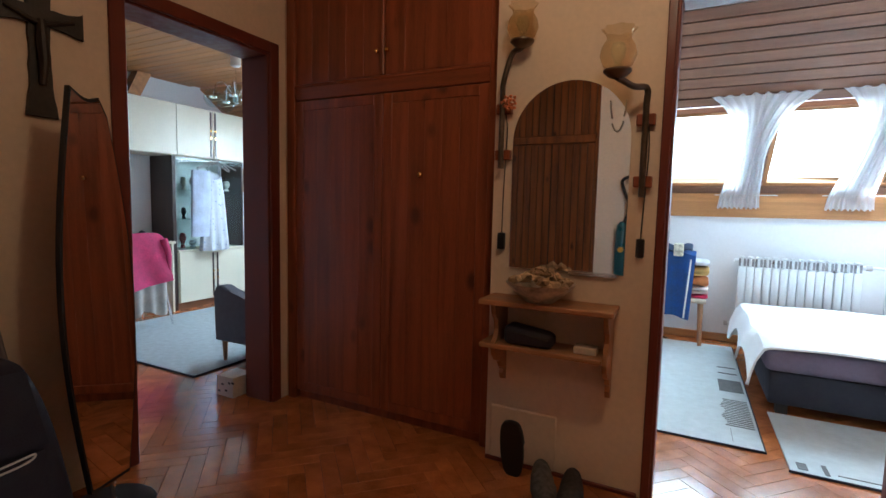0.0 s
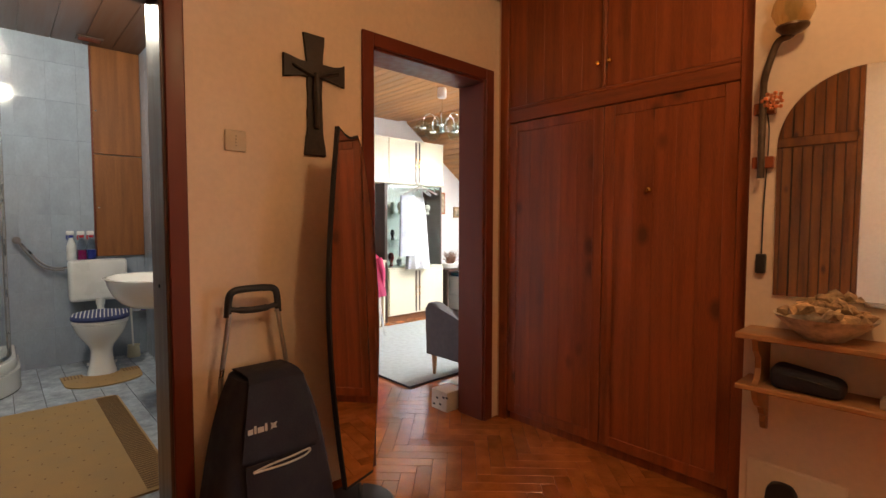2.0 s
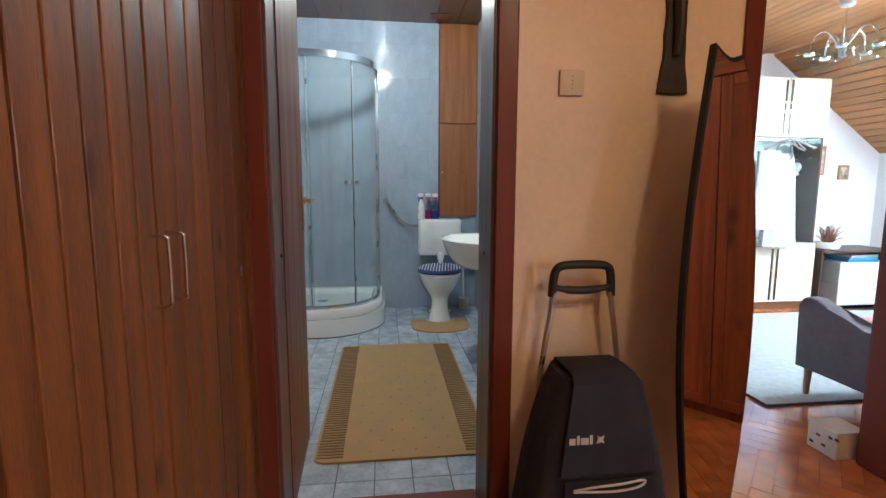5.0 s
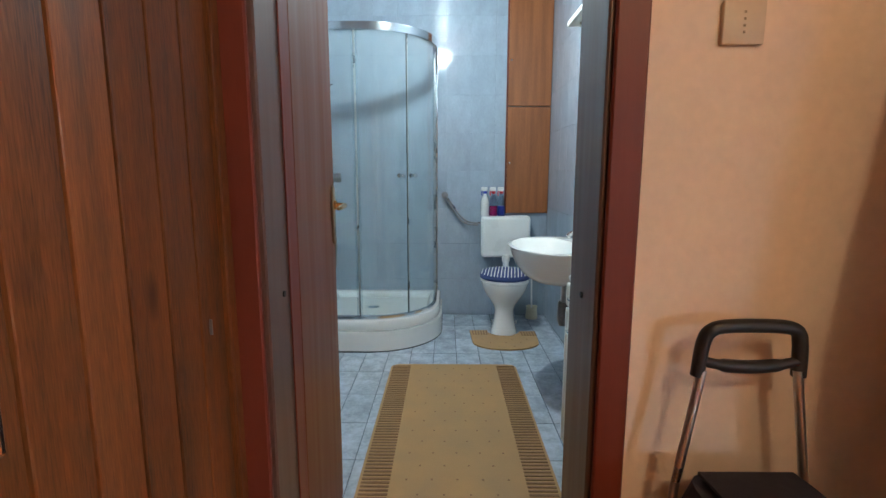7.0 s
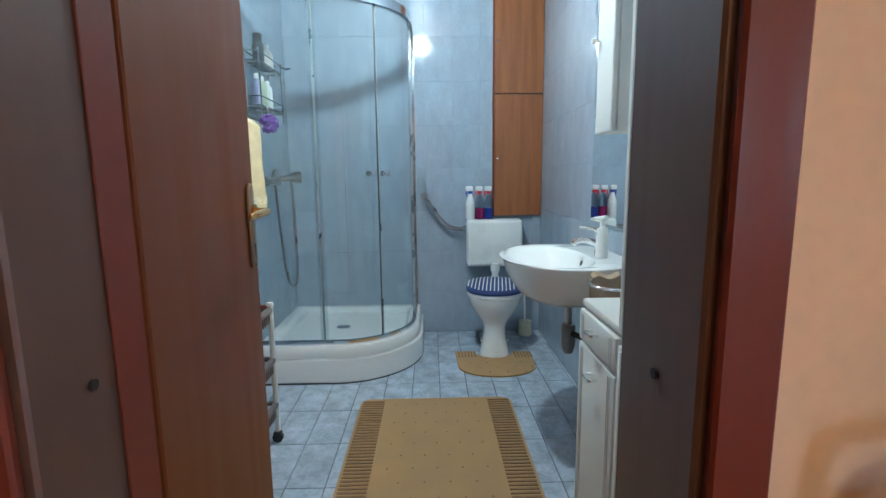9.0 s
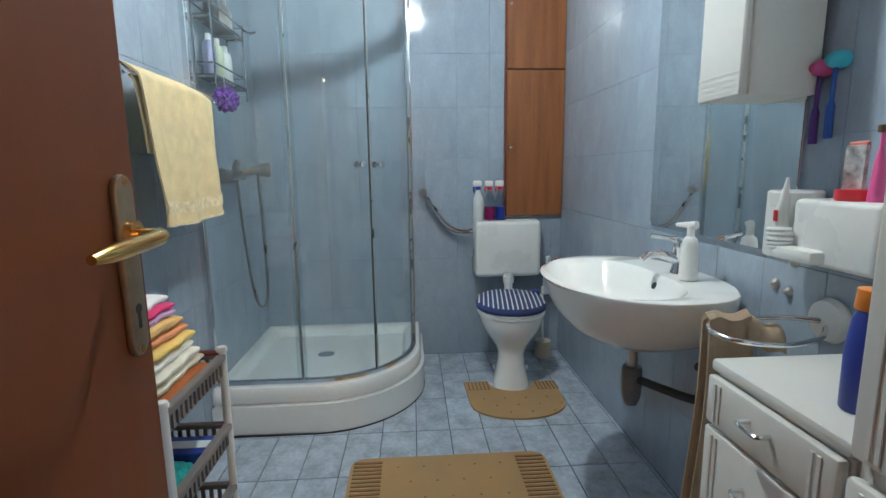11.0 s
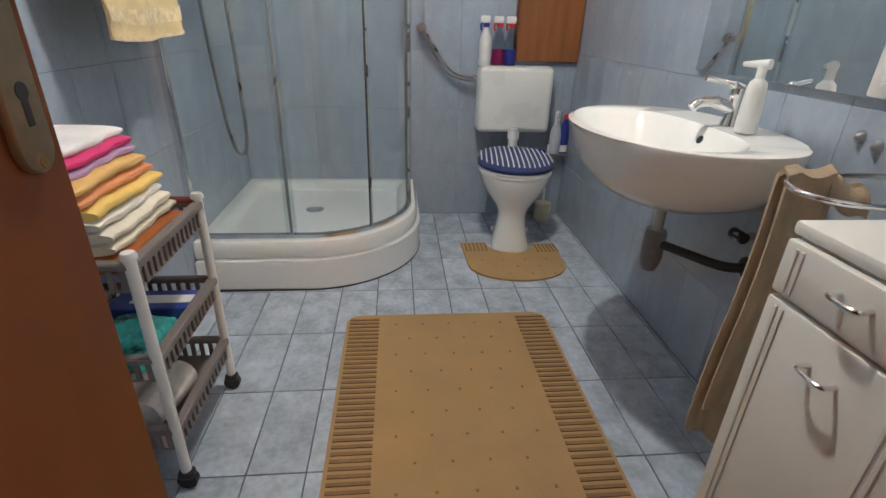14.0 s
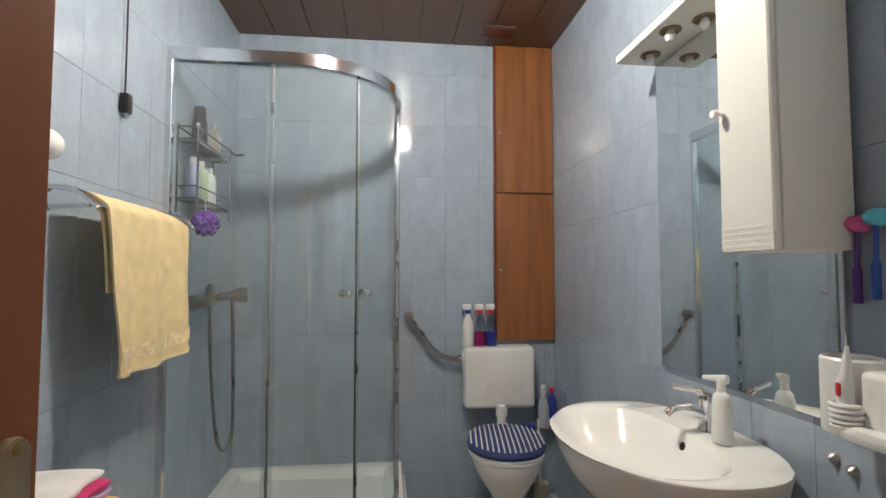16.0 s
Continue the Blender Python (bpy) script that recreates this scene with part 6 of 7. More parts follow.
def beige(u, v):
    s, zt = v * 1.27, 0.838
    if s < 0.66:
        side, z = -1, zt - (0.66 - s)
    elif s < 0.70:
        a = math.pi * (s - 0.66) / 0.04
        side, z = -math.cos(a), zt + 0.014 * math.sin(a)
    else:
        side, z = 1, zt - (s - 0.70)
    drop = max(0, zt - z)
    fold = 0.012 * math.sin(2 * math.pi * (1.4 * u + 0.1)) * min(1, 0.35 + 2 * drop)
    wide = 0.10 + 0.05 * min(1, drop * 2.2)
    y = 0.772 + wide * u - 0.02 * min(1, drop * 1.6) + 0.006 * math.sin(9 * drop)
    return (-3.172 + side * (0.017 + 0.006 * drop) + fold, y, z - 0.14 * u * drop * (side < 0) + 0.006 * math.sin(8 * u))


part("cloth", sheet(beige, 20, 60, 0.010), M_BEIGE, root, "", True)
part("loose_fold", sheet(lambda u, v: (-3.172 + 0.030 * math.sin(math.pi * (u - 0.5)) * (1 + 0.4 * v) , 0.868 + 0.085 * v + 0.008 * math.sin(5 * u), 0.840 - 0.055 * (2 * u - 1) ** 2 - 0.03 * v + 0.006 * math.sin(9 * v)), 16, 12, 0.012), M_BEIGE, root, "", True)

# ---------------------------------------------------------------- living room
M_UNIT = mat("cream_laminate", (0.74, 0.70, 0.55), 0.35, vary=0.03, scale=4, bump=0.01)
M_DARKVENEER = mat("dark_brown_veneer", (0.055, 0.030, 0.022), 0.4, vary=0.2, scale=3, grain=VERT, bump=0.03)
M_GREYFAB = mat("grey_upholstery", (0.135, 0.128, 0.145), 0.95, vary=0.12, scale=30, bump=0.35, fine=220)
M_RUG = mat("pale_blue_grey_rug", (0.40, 0.45, 0.47), 0.95, vary=0.10, scale=22, bump=0.5, fine=180)
M_PINKCLOTH = mat("raspberry_cloth", (0.60, 0.06, 0.17), 0.9, vary=0.12, scale=12, bump=0.3)
M_GREYCLOTH = mat("beige_grey_cloth", (0.52, 0.49, 0.45), 0.9, vary=0.1, scale=12, bump=0.3)
M_DRESS = mat("white_printed_dress", (0.58, 0.61, 0.66), 0.9, vary=0.08, scale=10, bump=0.25, spots=(26, 0.30, (0.26, 0.32, 0.52), (1, 1, 1)))
UX = -4.65
unit = thing("wall_unit", (0, 0, 0), "cream laminate wall unit with gold strip handles", "wall unit")
part("lower_body", box(LX + 0.002, UX - 0.02, 3.44, 4.31, 0.08, 0.63, 0.003), M_UNIT, unit)
part("plinth", box(LX + 0.002, UX - 0.04, 3.44, 4.31, 0.0, 0.08), mat("brown_plinth", (0.24, 0.11, 0.05), 0.5), unit)
part("upper_body", box(LX + 0.002, UX - 0.02, 2.2, 4.31, 1.66, 2.20, 0.003), M_UNIT, unit)
part("counter", box(LX + 0.002, UX - 0.005, 3.44, 4.31, 0.632, 0.655, 0.003), M_UNIT, unit)


def unit_doors(parent, ys, z0, z1, pairs):
    for y0, y1, side in ys:
        d = part("unit_door", box(UX - 0.02, UX, y0 + 0.002, y1 - 0.002, z0, z1, 0.003), M_UNIT, parent)
        hy = y1 - 0.028 if side > 0 else y0 + 0.028
        h = part("strip_handle", box(UX, UX + 0.006, hy - 0.011, hy + 0.011, z0 + 0.02, z1 - 0.02, 0.002), M_DARKVENEER, d, "dark strip with gold clips")
        for z in ((z0 + z1) / 2 - 0.04, (z0 + z1) / 2 + 0.04):
            part("gold_clip", box(UX + 0.006, UX + 0.01, hy - 0.01, hy + 0.01, z - 0.012, z + 0.012, 0.002), M_BRASS, h)


unit_doors(unit, [(2.36, 2.905, 1), (2.905, 3.445, -1), (3.445, 3.88, 1), (3.88, 4.31, -1)], 1.665, 2.195, 2)
unit_doors(unit, [(3.445, 3.88, 1), (3.88, 4.31, -1)], 0.085, 0.628, 2)
part("divider", box(LX + 0.002, UX - 0.03, 3.40, 3.44, 0.0, 1.66, 0.003), M_DARKVENEER, unit, "dark veneered side panel")
part("end_panel", box(LX + 0.002, UX - 0.03, 4.285, 4.308, 0.656, 1.66, 0.003), M_DARKVENEER, unit)
# mirror back in matt pale grey, its bright reflection put into the colour
part("vitrine_back", box(LX + 0.002, LX + 0.02, 3.44, 4.285, 0.656, 1.66), mat("painted_reflection_grey", (0.66, 0.66, 0.66), 0.3, vary=0.08, scale=5), unit)
for z in (0.98, 1.30):
    part("glass_shelf", box(LX + 0.02, UX - 0.06, 3.45, 4.28, z, z + 0.008), M_GLASS, unit)
part("vitrine_glass", box(UX - 0.03, UX - 0.025, 3.45, 4.28, 0.66, 1.65), M_GLASS, unit).visible_shadow = False
rnd = random.Random(21)
OBJ = [("glass_goblet", (0.5, 0.55, 0.6)), ("porcelain_figure", (0.7, 0.66, 0.6)), ("dark_vase", (0.05, 0.04, 0.05)), ("red_tin", (0.5, 0.05, 0.06))]
OBJ = [(n, mat(n + "_glaze", c, 0.25, vary=0.1)) for n, c in OBJ]
for z in (0.656, 0.988, 1.308):
    for k in range(6):
        n, m = OBJ[rnd.randrange(4)]
        h, r = rnd.uniform(0.08, 0.19), rnd.uniform(0.025, 0.045)
        ob = thing(n, (LX + 0.14 + rnd.uniform(-0.03, 0.06), 3.53 + 0.135 * k + rnd.uniform(-0.02, 0.02), z), n.replace("_", " ") + " standing in the glass cabinet", "ornament", "cabinet ornaments")
        part("body", lathe([(r * 0.7, 0), (r * 0.75, h * 0.06), (r * 0.4, h * 0.25), (r, h * 0.6), (r * 0.8, h * 0.9), (r * 0.5, h), (0, h)], 14), m, ob, "", True)
# desk under the upper units
desk = thing("desk", (0, 0, 0), "white-topped desk under the wall unit", "desk")
part("desk_top", box(LX + 0.002, UX + 0.02, 2.2, 3.395, 0.735, 0.76, 0.003), M_UNIT, desk)
for y in (2.22, 3.37):
    part("desk_side", box(LX + 0.05, UX, y - 0.012, y + 0.012, 0, 0.735, 0.002), M_UNIT, desk)
heap = thing("clothes_heap", (-4.78, 3.16, 0.76), "small heap of dark clothes on the desk", "clothes")
part("cloth", sheet(lambda u, v: (-0.13 + 0.26 * u, -0.18 + 0.36 * v, 0.004 + 0.085 * (math.sin(math.pi * u) * math.sin(math.pi * v)) ** 0.5 * (1 + 0.35 * math.sin(13 * v + 5 * u))), 18, 22, 0.006), M_NAVY, heap, "", True)
folded("folded_cloth", (-4.80, 2.90, 0.761), 0.24, 0.2, 0.05, M_PINKCLOTH, "small pink folded cloth on the desk")

# chair draped with clothes
ch = thing("draped_chair", (-4.37, 2.77, 0), "chair draped with a pink jumper and beige cloth", "chair", rz=0)
for x, y in ((-0.2, -0.21), (-0.2, 0.21), (0.19, -0.23), (0.19, 0.23)):
    part("leg", tube([(x * 0.85, y * 0.85, 0.45), (x * 1.1, y * 1.1, 0.0)], 0.012, 10), M_CHROME, ch)
part("seat", box(-0.21, 0.2, -0.2, 0.2, 0.43, 0.47, 0.015, 2), M_GREYCLOTH, ch, "", True)
part("backrest", box(0.17, 0.20, -0.19, 0.19, 0.55, 0.84, 0.012, 2), M_GREYCLOTH, ch, "", True)
part("beige_cloth", sheet(lambda u, v: (0.196 + 0.022 * math.sin(22 * v) * (1.1 - u), -0.21 + 0.42 * v, 0.14 + 0.46 * u - 0.03 * math.sin(9 * v)), 14, 40, 0.006), M_GREYCLOTH, ch, "", True)


def jumper(u, v):
    y = -0.225 + 0.45 * v
    arch = 0.05 * (1 - (2 * v - 1) ** 4)
    if u < 0.8:
        t = u / 0.8
        return (0.245 + 0.02 * math.sin(8 * v + 3 * t) * (1 - t) - 0.03 * t, y * (1.05 - 0.25 * t), 0.40 + 0.44 * t + arch * t + 0.04 * (1 - t) * (2 * v - 1))
    t = (u - 0.8) / 0.2
    return (0.215 - 0.08 * t, y * 0.8, 0.84 + arch + 0.012 * math.sin(math.pi * t) - 0.08 * t * t)


part("pink_jumper", sheet(jumper, 22, 24, 0.008), M_PINKCLOTH, ch, "", True)
for s in (-1, 1):
    part("sleeve", tube(curve_pts([(0.22, s * 0.17, 0.83), (0.235, s * 0.205, 0.70), (0.235, s * 0.21, 0.58), (0.235, s * 0.205, 0.46)], 6), [0.035 - 0.0012 * k for k in range(19)], 12), M_PINKCLOTH, ch, "", True)

# hangers and dress in front of the cabinet
hg = thing("hanging_dress", (UX + 0.05, 3.84, 0), "white sleeveless dress with small blue print on a hanger", "dress")


def dress(u, v):
    a = 2 * math.pi * v
    t = 1 - u
    w = 0.095 + 0.022 * min(1, t * 4) + 0.07 * t ** 1.2
    z = 1.50 - 0.86 * t
    fold = 1 + 0.24 * t * math.sin(9 * a)
    scoop = 0.07 * (u ** 10) * (math.sin(a) < 0.98) * max(0, math.cos(a)) if u > 0.8 else 0
    return (0.045 * (0.5 + t) * math.cos(a) * fold, w * math.sin(a) * (1 + 0.03 * t * math.sin(5 * a)), z - scoop)


part("cloth", sheet(dress, 26, 48), M_DRESS, hg, "", True)
for s in (-1, 1):
    part("strap", tube([(0.0, s * 0.085, 1.49), (0.005, s * 0.06, 1.585), (-0.01, s * 0.075, 1.50)], 0.006, 8), M_DRESS, hg)
part("hanger", tube(curve_pts([(0, -0.20, 1.53), (0, -0.06, 1.60), (0, 0, 1.625), (0, 0.06, 1.60), (0, 0.20, 1.53)], 5), 0.007, 8), M_STEEL, hg)
part("hanger_hook", tube(curve_pts([(0, 0, 1.62), (0, 0, 1.665), (-0.02, 0.012, 1.685), (-0.04, 0.0, 1.665)], 5), 0.0025, 6), M_CHROME, hg)
for k, (dy, tilt) in enumerate(((-0.10, 10), (0.06, -14), (0.10, 18), (0.0, 26), (-0.04, -22))):
    h = thing("clothes_hanger", (UX + 0.07 + 0.012 * k, 3.84 + dy * 0.3, 1.62), "empty grey clothes hanger hooked on the cabinet", "hanger", "empty hangers", rz=tilt)
    part("bar", tube(curve_pts([(0, -0.21, -0.075), (0, -0.06, -0.01), (0, 0, 0.01), (0, 0.06, -0.01), (0, 0.21, -0.075)], 5), 0.006, 8), M_STEEL, h)
    part("hook", tube(curve_pts([(0, 0, 0.005), (0, 0, 0.04), (-0.02, 0.01, 0.06), (-0.035, 0, 0.04)], 4), 0.0022, 6), M_CHROME, h)
b = thing("blouse", (UX + 0.075, 3.66, 0), "pale blue blouse hanging behind the dress", "blouse")
part("cloth", sheet(lambda u, v: (0.03 * math.cos(2 * math.pi * v), (0.11 + 0.02 * (1 - u)) * math.sin(2 * math.pi * v) * (1 + 0.06 * math.sin(10 * math.pi * v)), 0.80 + 0.72 * u), 16, 36), mat("pale_blue_cloth", (0.50, 0.56, 0.70), 0.9, vary=0.12, scale=9, bump=0.3), b, "", True)

# rug, armchair, carton
rug = thing("living_room_rug", (0, 0, 0), "pale blue-grey living room rug with dark bound edge", "rug")
part("pile", box(-4.52, -2.735, 2.205, 4.9, 0.001, 0.011, 0.003), M_RUG, rug)
part("binding", boxes((-2.735, -2.725, 2.195, 4.9, 0.001, 0.012), (-4.52, -2.735, 2.195, 2.205, 0.001, 0.012)), M_NAVY, rug)
ac = thing("armchair", (0, 0, 0), "dark grey upholstered armchair on slanted wooden legs", "armchair")
prof = [(-2.885, 0.17), (-2.30, 0.17), (-2.30, 0.50)] + [(-2.30 - 0.33 * t, 0.50 - 0.02 * math.sin(math.pi * t)) for t in (0.3, 0.6, 0.9)] + [(-2.72, 0.545), (-2.78, 0.575)] + arc(-2.835, 0.53, 0.05, 70, 180, 6)
for y in (2.485, 3.06):
    part("arm", prism(prof, "y", y, y + 0.10, bevel=0.02, seg=3), M_GREYFAB, ac, "", True)
part("backrest", box(-2.42, -2.29, 2.59, 3.055, 0.20, 0.60, 0.04, 3), M_GREYFAB, ac, "", True)
part("seat_cushion", box(-2.88, -2.42, 2.59, 3.055, 0.26, 0.40, 0.035, 3), M_GREYFAB, ac, "", True)
part("seat_base", box(-2.87, -2.42, 2.59, 3.055, 0.17, 0.26, 0.01, 2), M_GREYFAB, ac)
M_LEGWOOD = mat("light_leg_wood", (0.40, 0.20, 0.10), 0.4, vary=0.15, scale=3, grain=VERT)
for x, y in ((-2.84, 2.54), (-2.84, 3.10), (-2.34, 2.54), (-2.34, 3.10)):
    part("leg", lathe([(0.013, 0.012 if x < -2.73 else 0.0), (0.022, 0.17)], 14, at=(x, y, 0)), M_LEGWOOD, ac, "", True)
folded("folded_cloth", (-2.6, 2.8, 0.402), 0.26, 0.3, 0.10, mat("pale_pink_cloth", (0.72, 0.42, 0.45), 0.9, bump=0.3), "pale pink cloth on the armchair")
cb = thing("carton", (-2.275, 2.16, 0), "small white printed cardboard box on the parquet", "box")
part("carton_body", box(-0.085, 0.06, -0.075, 0.075, 0, 0.125, 0.003), mat("white_card", (0.62, 0.56, 0.52), 0.8, vary=0.08), cb)
for k, (y, z) in enumerate(((-0.05, 0.03), (-0.01, 0.075), (0.03, 0.04), (0.05, 0.09), (-0.04, 0.095))):
    part("print_spot", boxes((-0.0862, -0.0852, y - 0.010, y + 0.008, z - 0.006, z + 0.006), (-0.06 + 0.03 * k - 0.01, -0.06 + 0.03 * k + 0.01, -0.0762, -0.0752, z - 0.006, z + 0.006)), M_NAVY, cb)

# side table with plant bowl, books, drawers
st = thing("side_table", (0, 0, 0), "dark side table with white drawers and blue books", "side table")
part("top", box(LX + 0.01, -4.60, 4.36, 5.2, 0.56, 0.585, 0.003), M_DARKVENEER, st)
for y in (4.37, 5.19):
    part("side", box(LX + 0.02, -4.62, y - 0.012, y + 0.012, 0, 0.56), M_DARKVENEER, st)
part("back", box(LX + 0.012, LX + 0.022, 4.37, 5.19, 0, 0.56), M_DARKVENEER, st)
for z0, z1 in ((0.03, 0.24), (0.245, 0.46)):
    part("drawer", box(LX + 0.03, -4.63, 4.58, 5.17, z0, z1, 0.006), M_WHITELACQ, st)
for k, c in enumerate(((0.04, 0.25, 0.52), (0.10, 0.45, 0.60), (0.6, 0.6, 0.62))):
    bk = thing("book", (-4.78, 4.86, 0.462 + 0.024 * k), "thin coloured book stacked on the drawers", "book", "stacked books", rz=3 * k)
    part("cover", box(-0.12, 0.12, -0.17, 0.17, 0, 0.022, 0.002), mat("book_cloth_%s" % "abc"[k], c, 0.5), bk)
pb = thing("plant_bowl", (-4.74, 4.52, 0.585), "white bowl with a dry reddish plant on the side table", "plant")
part("bowl", lathe([(0.07, 0), (0.10, 0.01), (0.12, 0.07), (0.115, 0.075), (0.09, 0.06), (0, 0.06)], 24), M_WHITECER, pb, "", True)
rnd = random.Random(5)
bm = bmesh.new()
for k in range(70):
    a, r, h = rnd.uniform(0, 6.28), rnd.uniform(0.02, 0.13), rnd.uniform(0.06, 0.2)
    tube([(0.03 * math.cos(a), 0.03 * math.sin(a), 0.06), (r * 0.6 * math.cos(a), r * 0.6 * math.sin(a), 0.06 + h * 0.7), (r * math.cos(a + 0.3), r * math.sin(a + 0.3), 0.06 + h)], [0.003, 0.0035, 0.001], 4, bm=bm)
part("foliage", bm, mat("dry_foliage", (0.22, 0.10, 0.06), 0.8, vary=0.5, scale=20), pb)
for y, z, h, w, c in ((4.60, 1.47, 0.30, 0.20, (0.45, 0.15, 0.06)), (4.93, 1.35, 0.15, 0.12, (0.35, 0.22, 0.10))):
    pc = thing("wall_picture", (LX, y, z), "small wooden framed picture on the gable wall", "picture")
    part("picture_frame", box(0.001, 0.02, -w / 2, w / 2, -h / 2, h / 2, 0.004), mat("picture_frame_wood", c, 0.4), pc)
    part("picture", box(0.02, 0.0215, -w / 2 + 0.02, w / 2 - 0.02, -h / 2 + 0.02, h / 2 - 0.02), mat("picture_paint", (0.45, 0.36, 0.26), 0.7, vary=0.6, scale=14), pc)

# chandelier with clear globes
cl = thing("chandelier", (-3.55, 3.27, 2.50), "chrome chandelier with five clear glass globes", "chandelier")
part("ceiling_rose", lathe([(0.04, 0), (0.045, -0.02), (0.045, -0.09), (0.03, -0.10), (0, -0.10)], 20), M_WHITEPLA, cl, "", True)
part("rod", tube([(0, 0, -0.10), (0, 0, -0.40)], 0.006, 10), M_CHROME, cl)
part("hub", lathe([(0.0, -0.30), (0.025, -0.31), (0.03, -0.36), (0.025, -0.42), (0.0, -0.43)], 18), M_CHROME, cl, "", True)
for k in range(5):
    a = 2 * math.pi * k / 5 + 0.4
    c, s = math.cos(a), math.sin(a)
    arm = part("arm", tube(curve_pts([(0.02 * c, 0.02 * s, -0.36), (0.10 * c, 0.10 * s, -0.25), (0.17 * c, 0.17 * s, -0.28), (0.19 * c, 0.19 * s, -0.38)], 6), 0.006, 8), M_CHROME, cl, "", True)
    part("cup", lathe([(0.03, -0.40), (0.034, -0.385), (0.02, -0.375), (0, -0.375)], 14, at=(0.19 * c, 0.19 * s, 0)), M_CHROME, arm, "", True)
    bm = bmesh.new()
    bmesh.ops.create_uvsphere(bm, u_segments=20, v_segments=12, radius=0.078, matrix=Matrix.Translation((0.19 * c, 0.19 * s, -0.40)))
    part("globe", bm, M_GLASS, arm, "clear glass globe", True)
# dark post and brace in the gable corner
bmr = thing("roof_brace", (0, 0, 0), "wooden roof post and brace above the wall unit", "beam")
part("post", box(LX + 0.004, LX + 0.12, 2.95, 3.07, 2.205, 2.498, 0.004), M_DARKVENEER, bmr)
part("brace", prism([(3.09, 2.21), (3.22, 2.21), (3.36, 2.495), (3.22, 2.495)], "x", LX + 0.02, LX + 0.14), M_PINE_X, bmr)

# living room roof windows, out of sight from the hall
def roof_window(name, x0, x1, p0, p1, n):
    """A framed pane in a slope; p0 and p1 are (y, z) at its top and bottom."""
    w = structure(thing(name, (0, 0, 0), "roof window with pine frame and clear pane", "window"), "roof window with pine frame and clear pane", "window")
    a, b = Vector((0, *p0)), Vector((0, *p1))
    d = (b - a).normalized()
    nn = Vector((0, -d.z, d.y))

    def slab(nm, xa, xb, s0, s1, t0, t1, m):
        bm = bmesh.new()
        vs = [bm.verts.new(Vector((x, 0, 0)) + a + d * s + nn * t) for s in (s0, s1) for t in (t0, t1) for x in (xa, xb)]
        for q in ((0, 1, 3, 2), (4, 6, 7, 5), (0, 4, 5, 1), (2, 3, 7, 6), (0, 2, 6, 4), (1, 5, 7, 3)):
            bm.faces.new([vs[i] for i in q])
        return part(nm, bm, m, w)

    L = (b - a).length
    f = 0.035
    slab("frame_side", x0, x0 + f, 0, L, 0.02, 0.085, M_PINE_X)
    slab("frame_side", x1 - f, x1, 0, L, 0.02, 0.085, M_PINE_X)
    slab("frame_top", x0 + f, x1 - f, 0, f, 0.02, 0.085, M_PINE_X)
    slab("frame_bottom", x0 + f, x1 - f, L - f, L, 0.02, 0.085, M_PINE_X)
    slab("pane", x0 + f, x1 - f, f, L - f, 0.05, 0.054, M_GLASS).visible_shadow = False
    return w


def on_slope(ya, za, yb, zb, s):
    L = math.hypot(yb - ya, zb - za)
    return (ya + (yb - ya) * s / L, za + (zb - za) * s / L)


for g in LGAP:
    roof_window("window_1", g[0], g[1], on_slope(4.02, 2.50, LN, 1.55, g[2]), on_slope(4.02, 2.50, LN, 1.55, g[3]), 1)
for k, g in enumerate(BGAP):
    roof_window("window_%d" % (k + 2), g[0], g[1], on_slope(3.62, TOP, 5.25, 1.36, g[2]), on_slope(3.62, TOP, 5.25, 1.36, g[3]), 1)

# ---------------------------------------------------------------- bedroom
M_NET = mat("white_net_curtain", (0.85, 0.86, 0.88), 0.9, vary=0.04, scale=14, bump=0.2)
nt = M_NET.node_tree
trn = nt.nodes.new("ShaderNodeBsdfTransparent")
trl = nt.nodes.new("ShaderNodeBsdfTranslucent")
trl.inputs[0].default_value = (0.85, 0.86, 0.88, 1)
m1, m2 = nt.nodes.new("ShaderNodeMixShader"), nt.nodes.new("ShaderNodeMixShader")
m1.inputs[0].default_value, m2.inputs[0].default_value = 0.45, 0.12
nt.links.new(nt.nodes["Principled BSDF"].outputs[0], m1.inputs[1])
nt.links.new(trl.outputs[0], m1.inputs[2])
nt.links.new(m1.outputs[0], m2.inputs[1])
nt.links.new(trn.outputs[0], m2.inputs[2])
nt.links.new(m2.outputs[0], nt.nodes["Material Output"].inputs[0])
for k in range(5):
    xc = 0.62 + 0.79 * k
    cu = thing("net_curtain", (xc, 0, 0), "white gathered net curtain between two roof windows", "curtain", "net curtains")

    def cur(u, v):
        s = 0.975 + 1.12 * min(1, u / 0.9)
        y, z = on_slope(3.62, TOP, 5.25, 1.36, s)
        z -= 0.11 * max(0, u - 0.9) / 0.1
        w = 0.095 + 0.215 * (1 - u) ** 6 + 0.03 * (1 - u) + 0.07 * max(0, u - 0.5) / 0.5
        off = 0.035 + 0.012 * math.sin(2 * math.pi * v * 9)
        return ((2 * v - 1) * w - 0.05 * u + 0.004 * math.sin(31 * v), y - off * 0.62, z - off * 0.78 + 0.006 * math.sin(50 * v) * (u < 0.04))
    part("net", sheet(cur, 24, 54), M_NET, cu, "", True)
    for s in (0.985, 2.08):
        y, z = on_slope(3.62, TOP, 5.25, 1.36, s)
        part("rod", tube([(-0.24, y - 0.025, z - 0.03), (0.24, y - 0.025, z - 0.03)], 0.004, 6), M_WHITEPLA, cu)

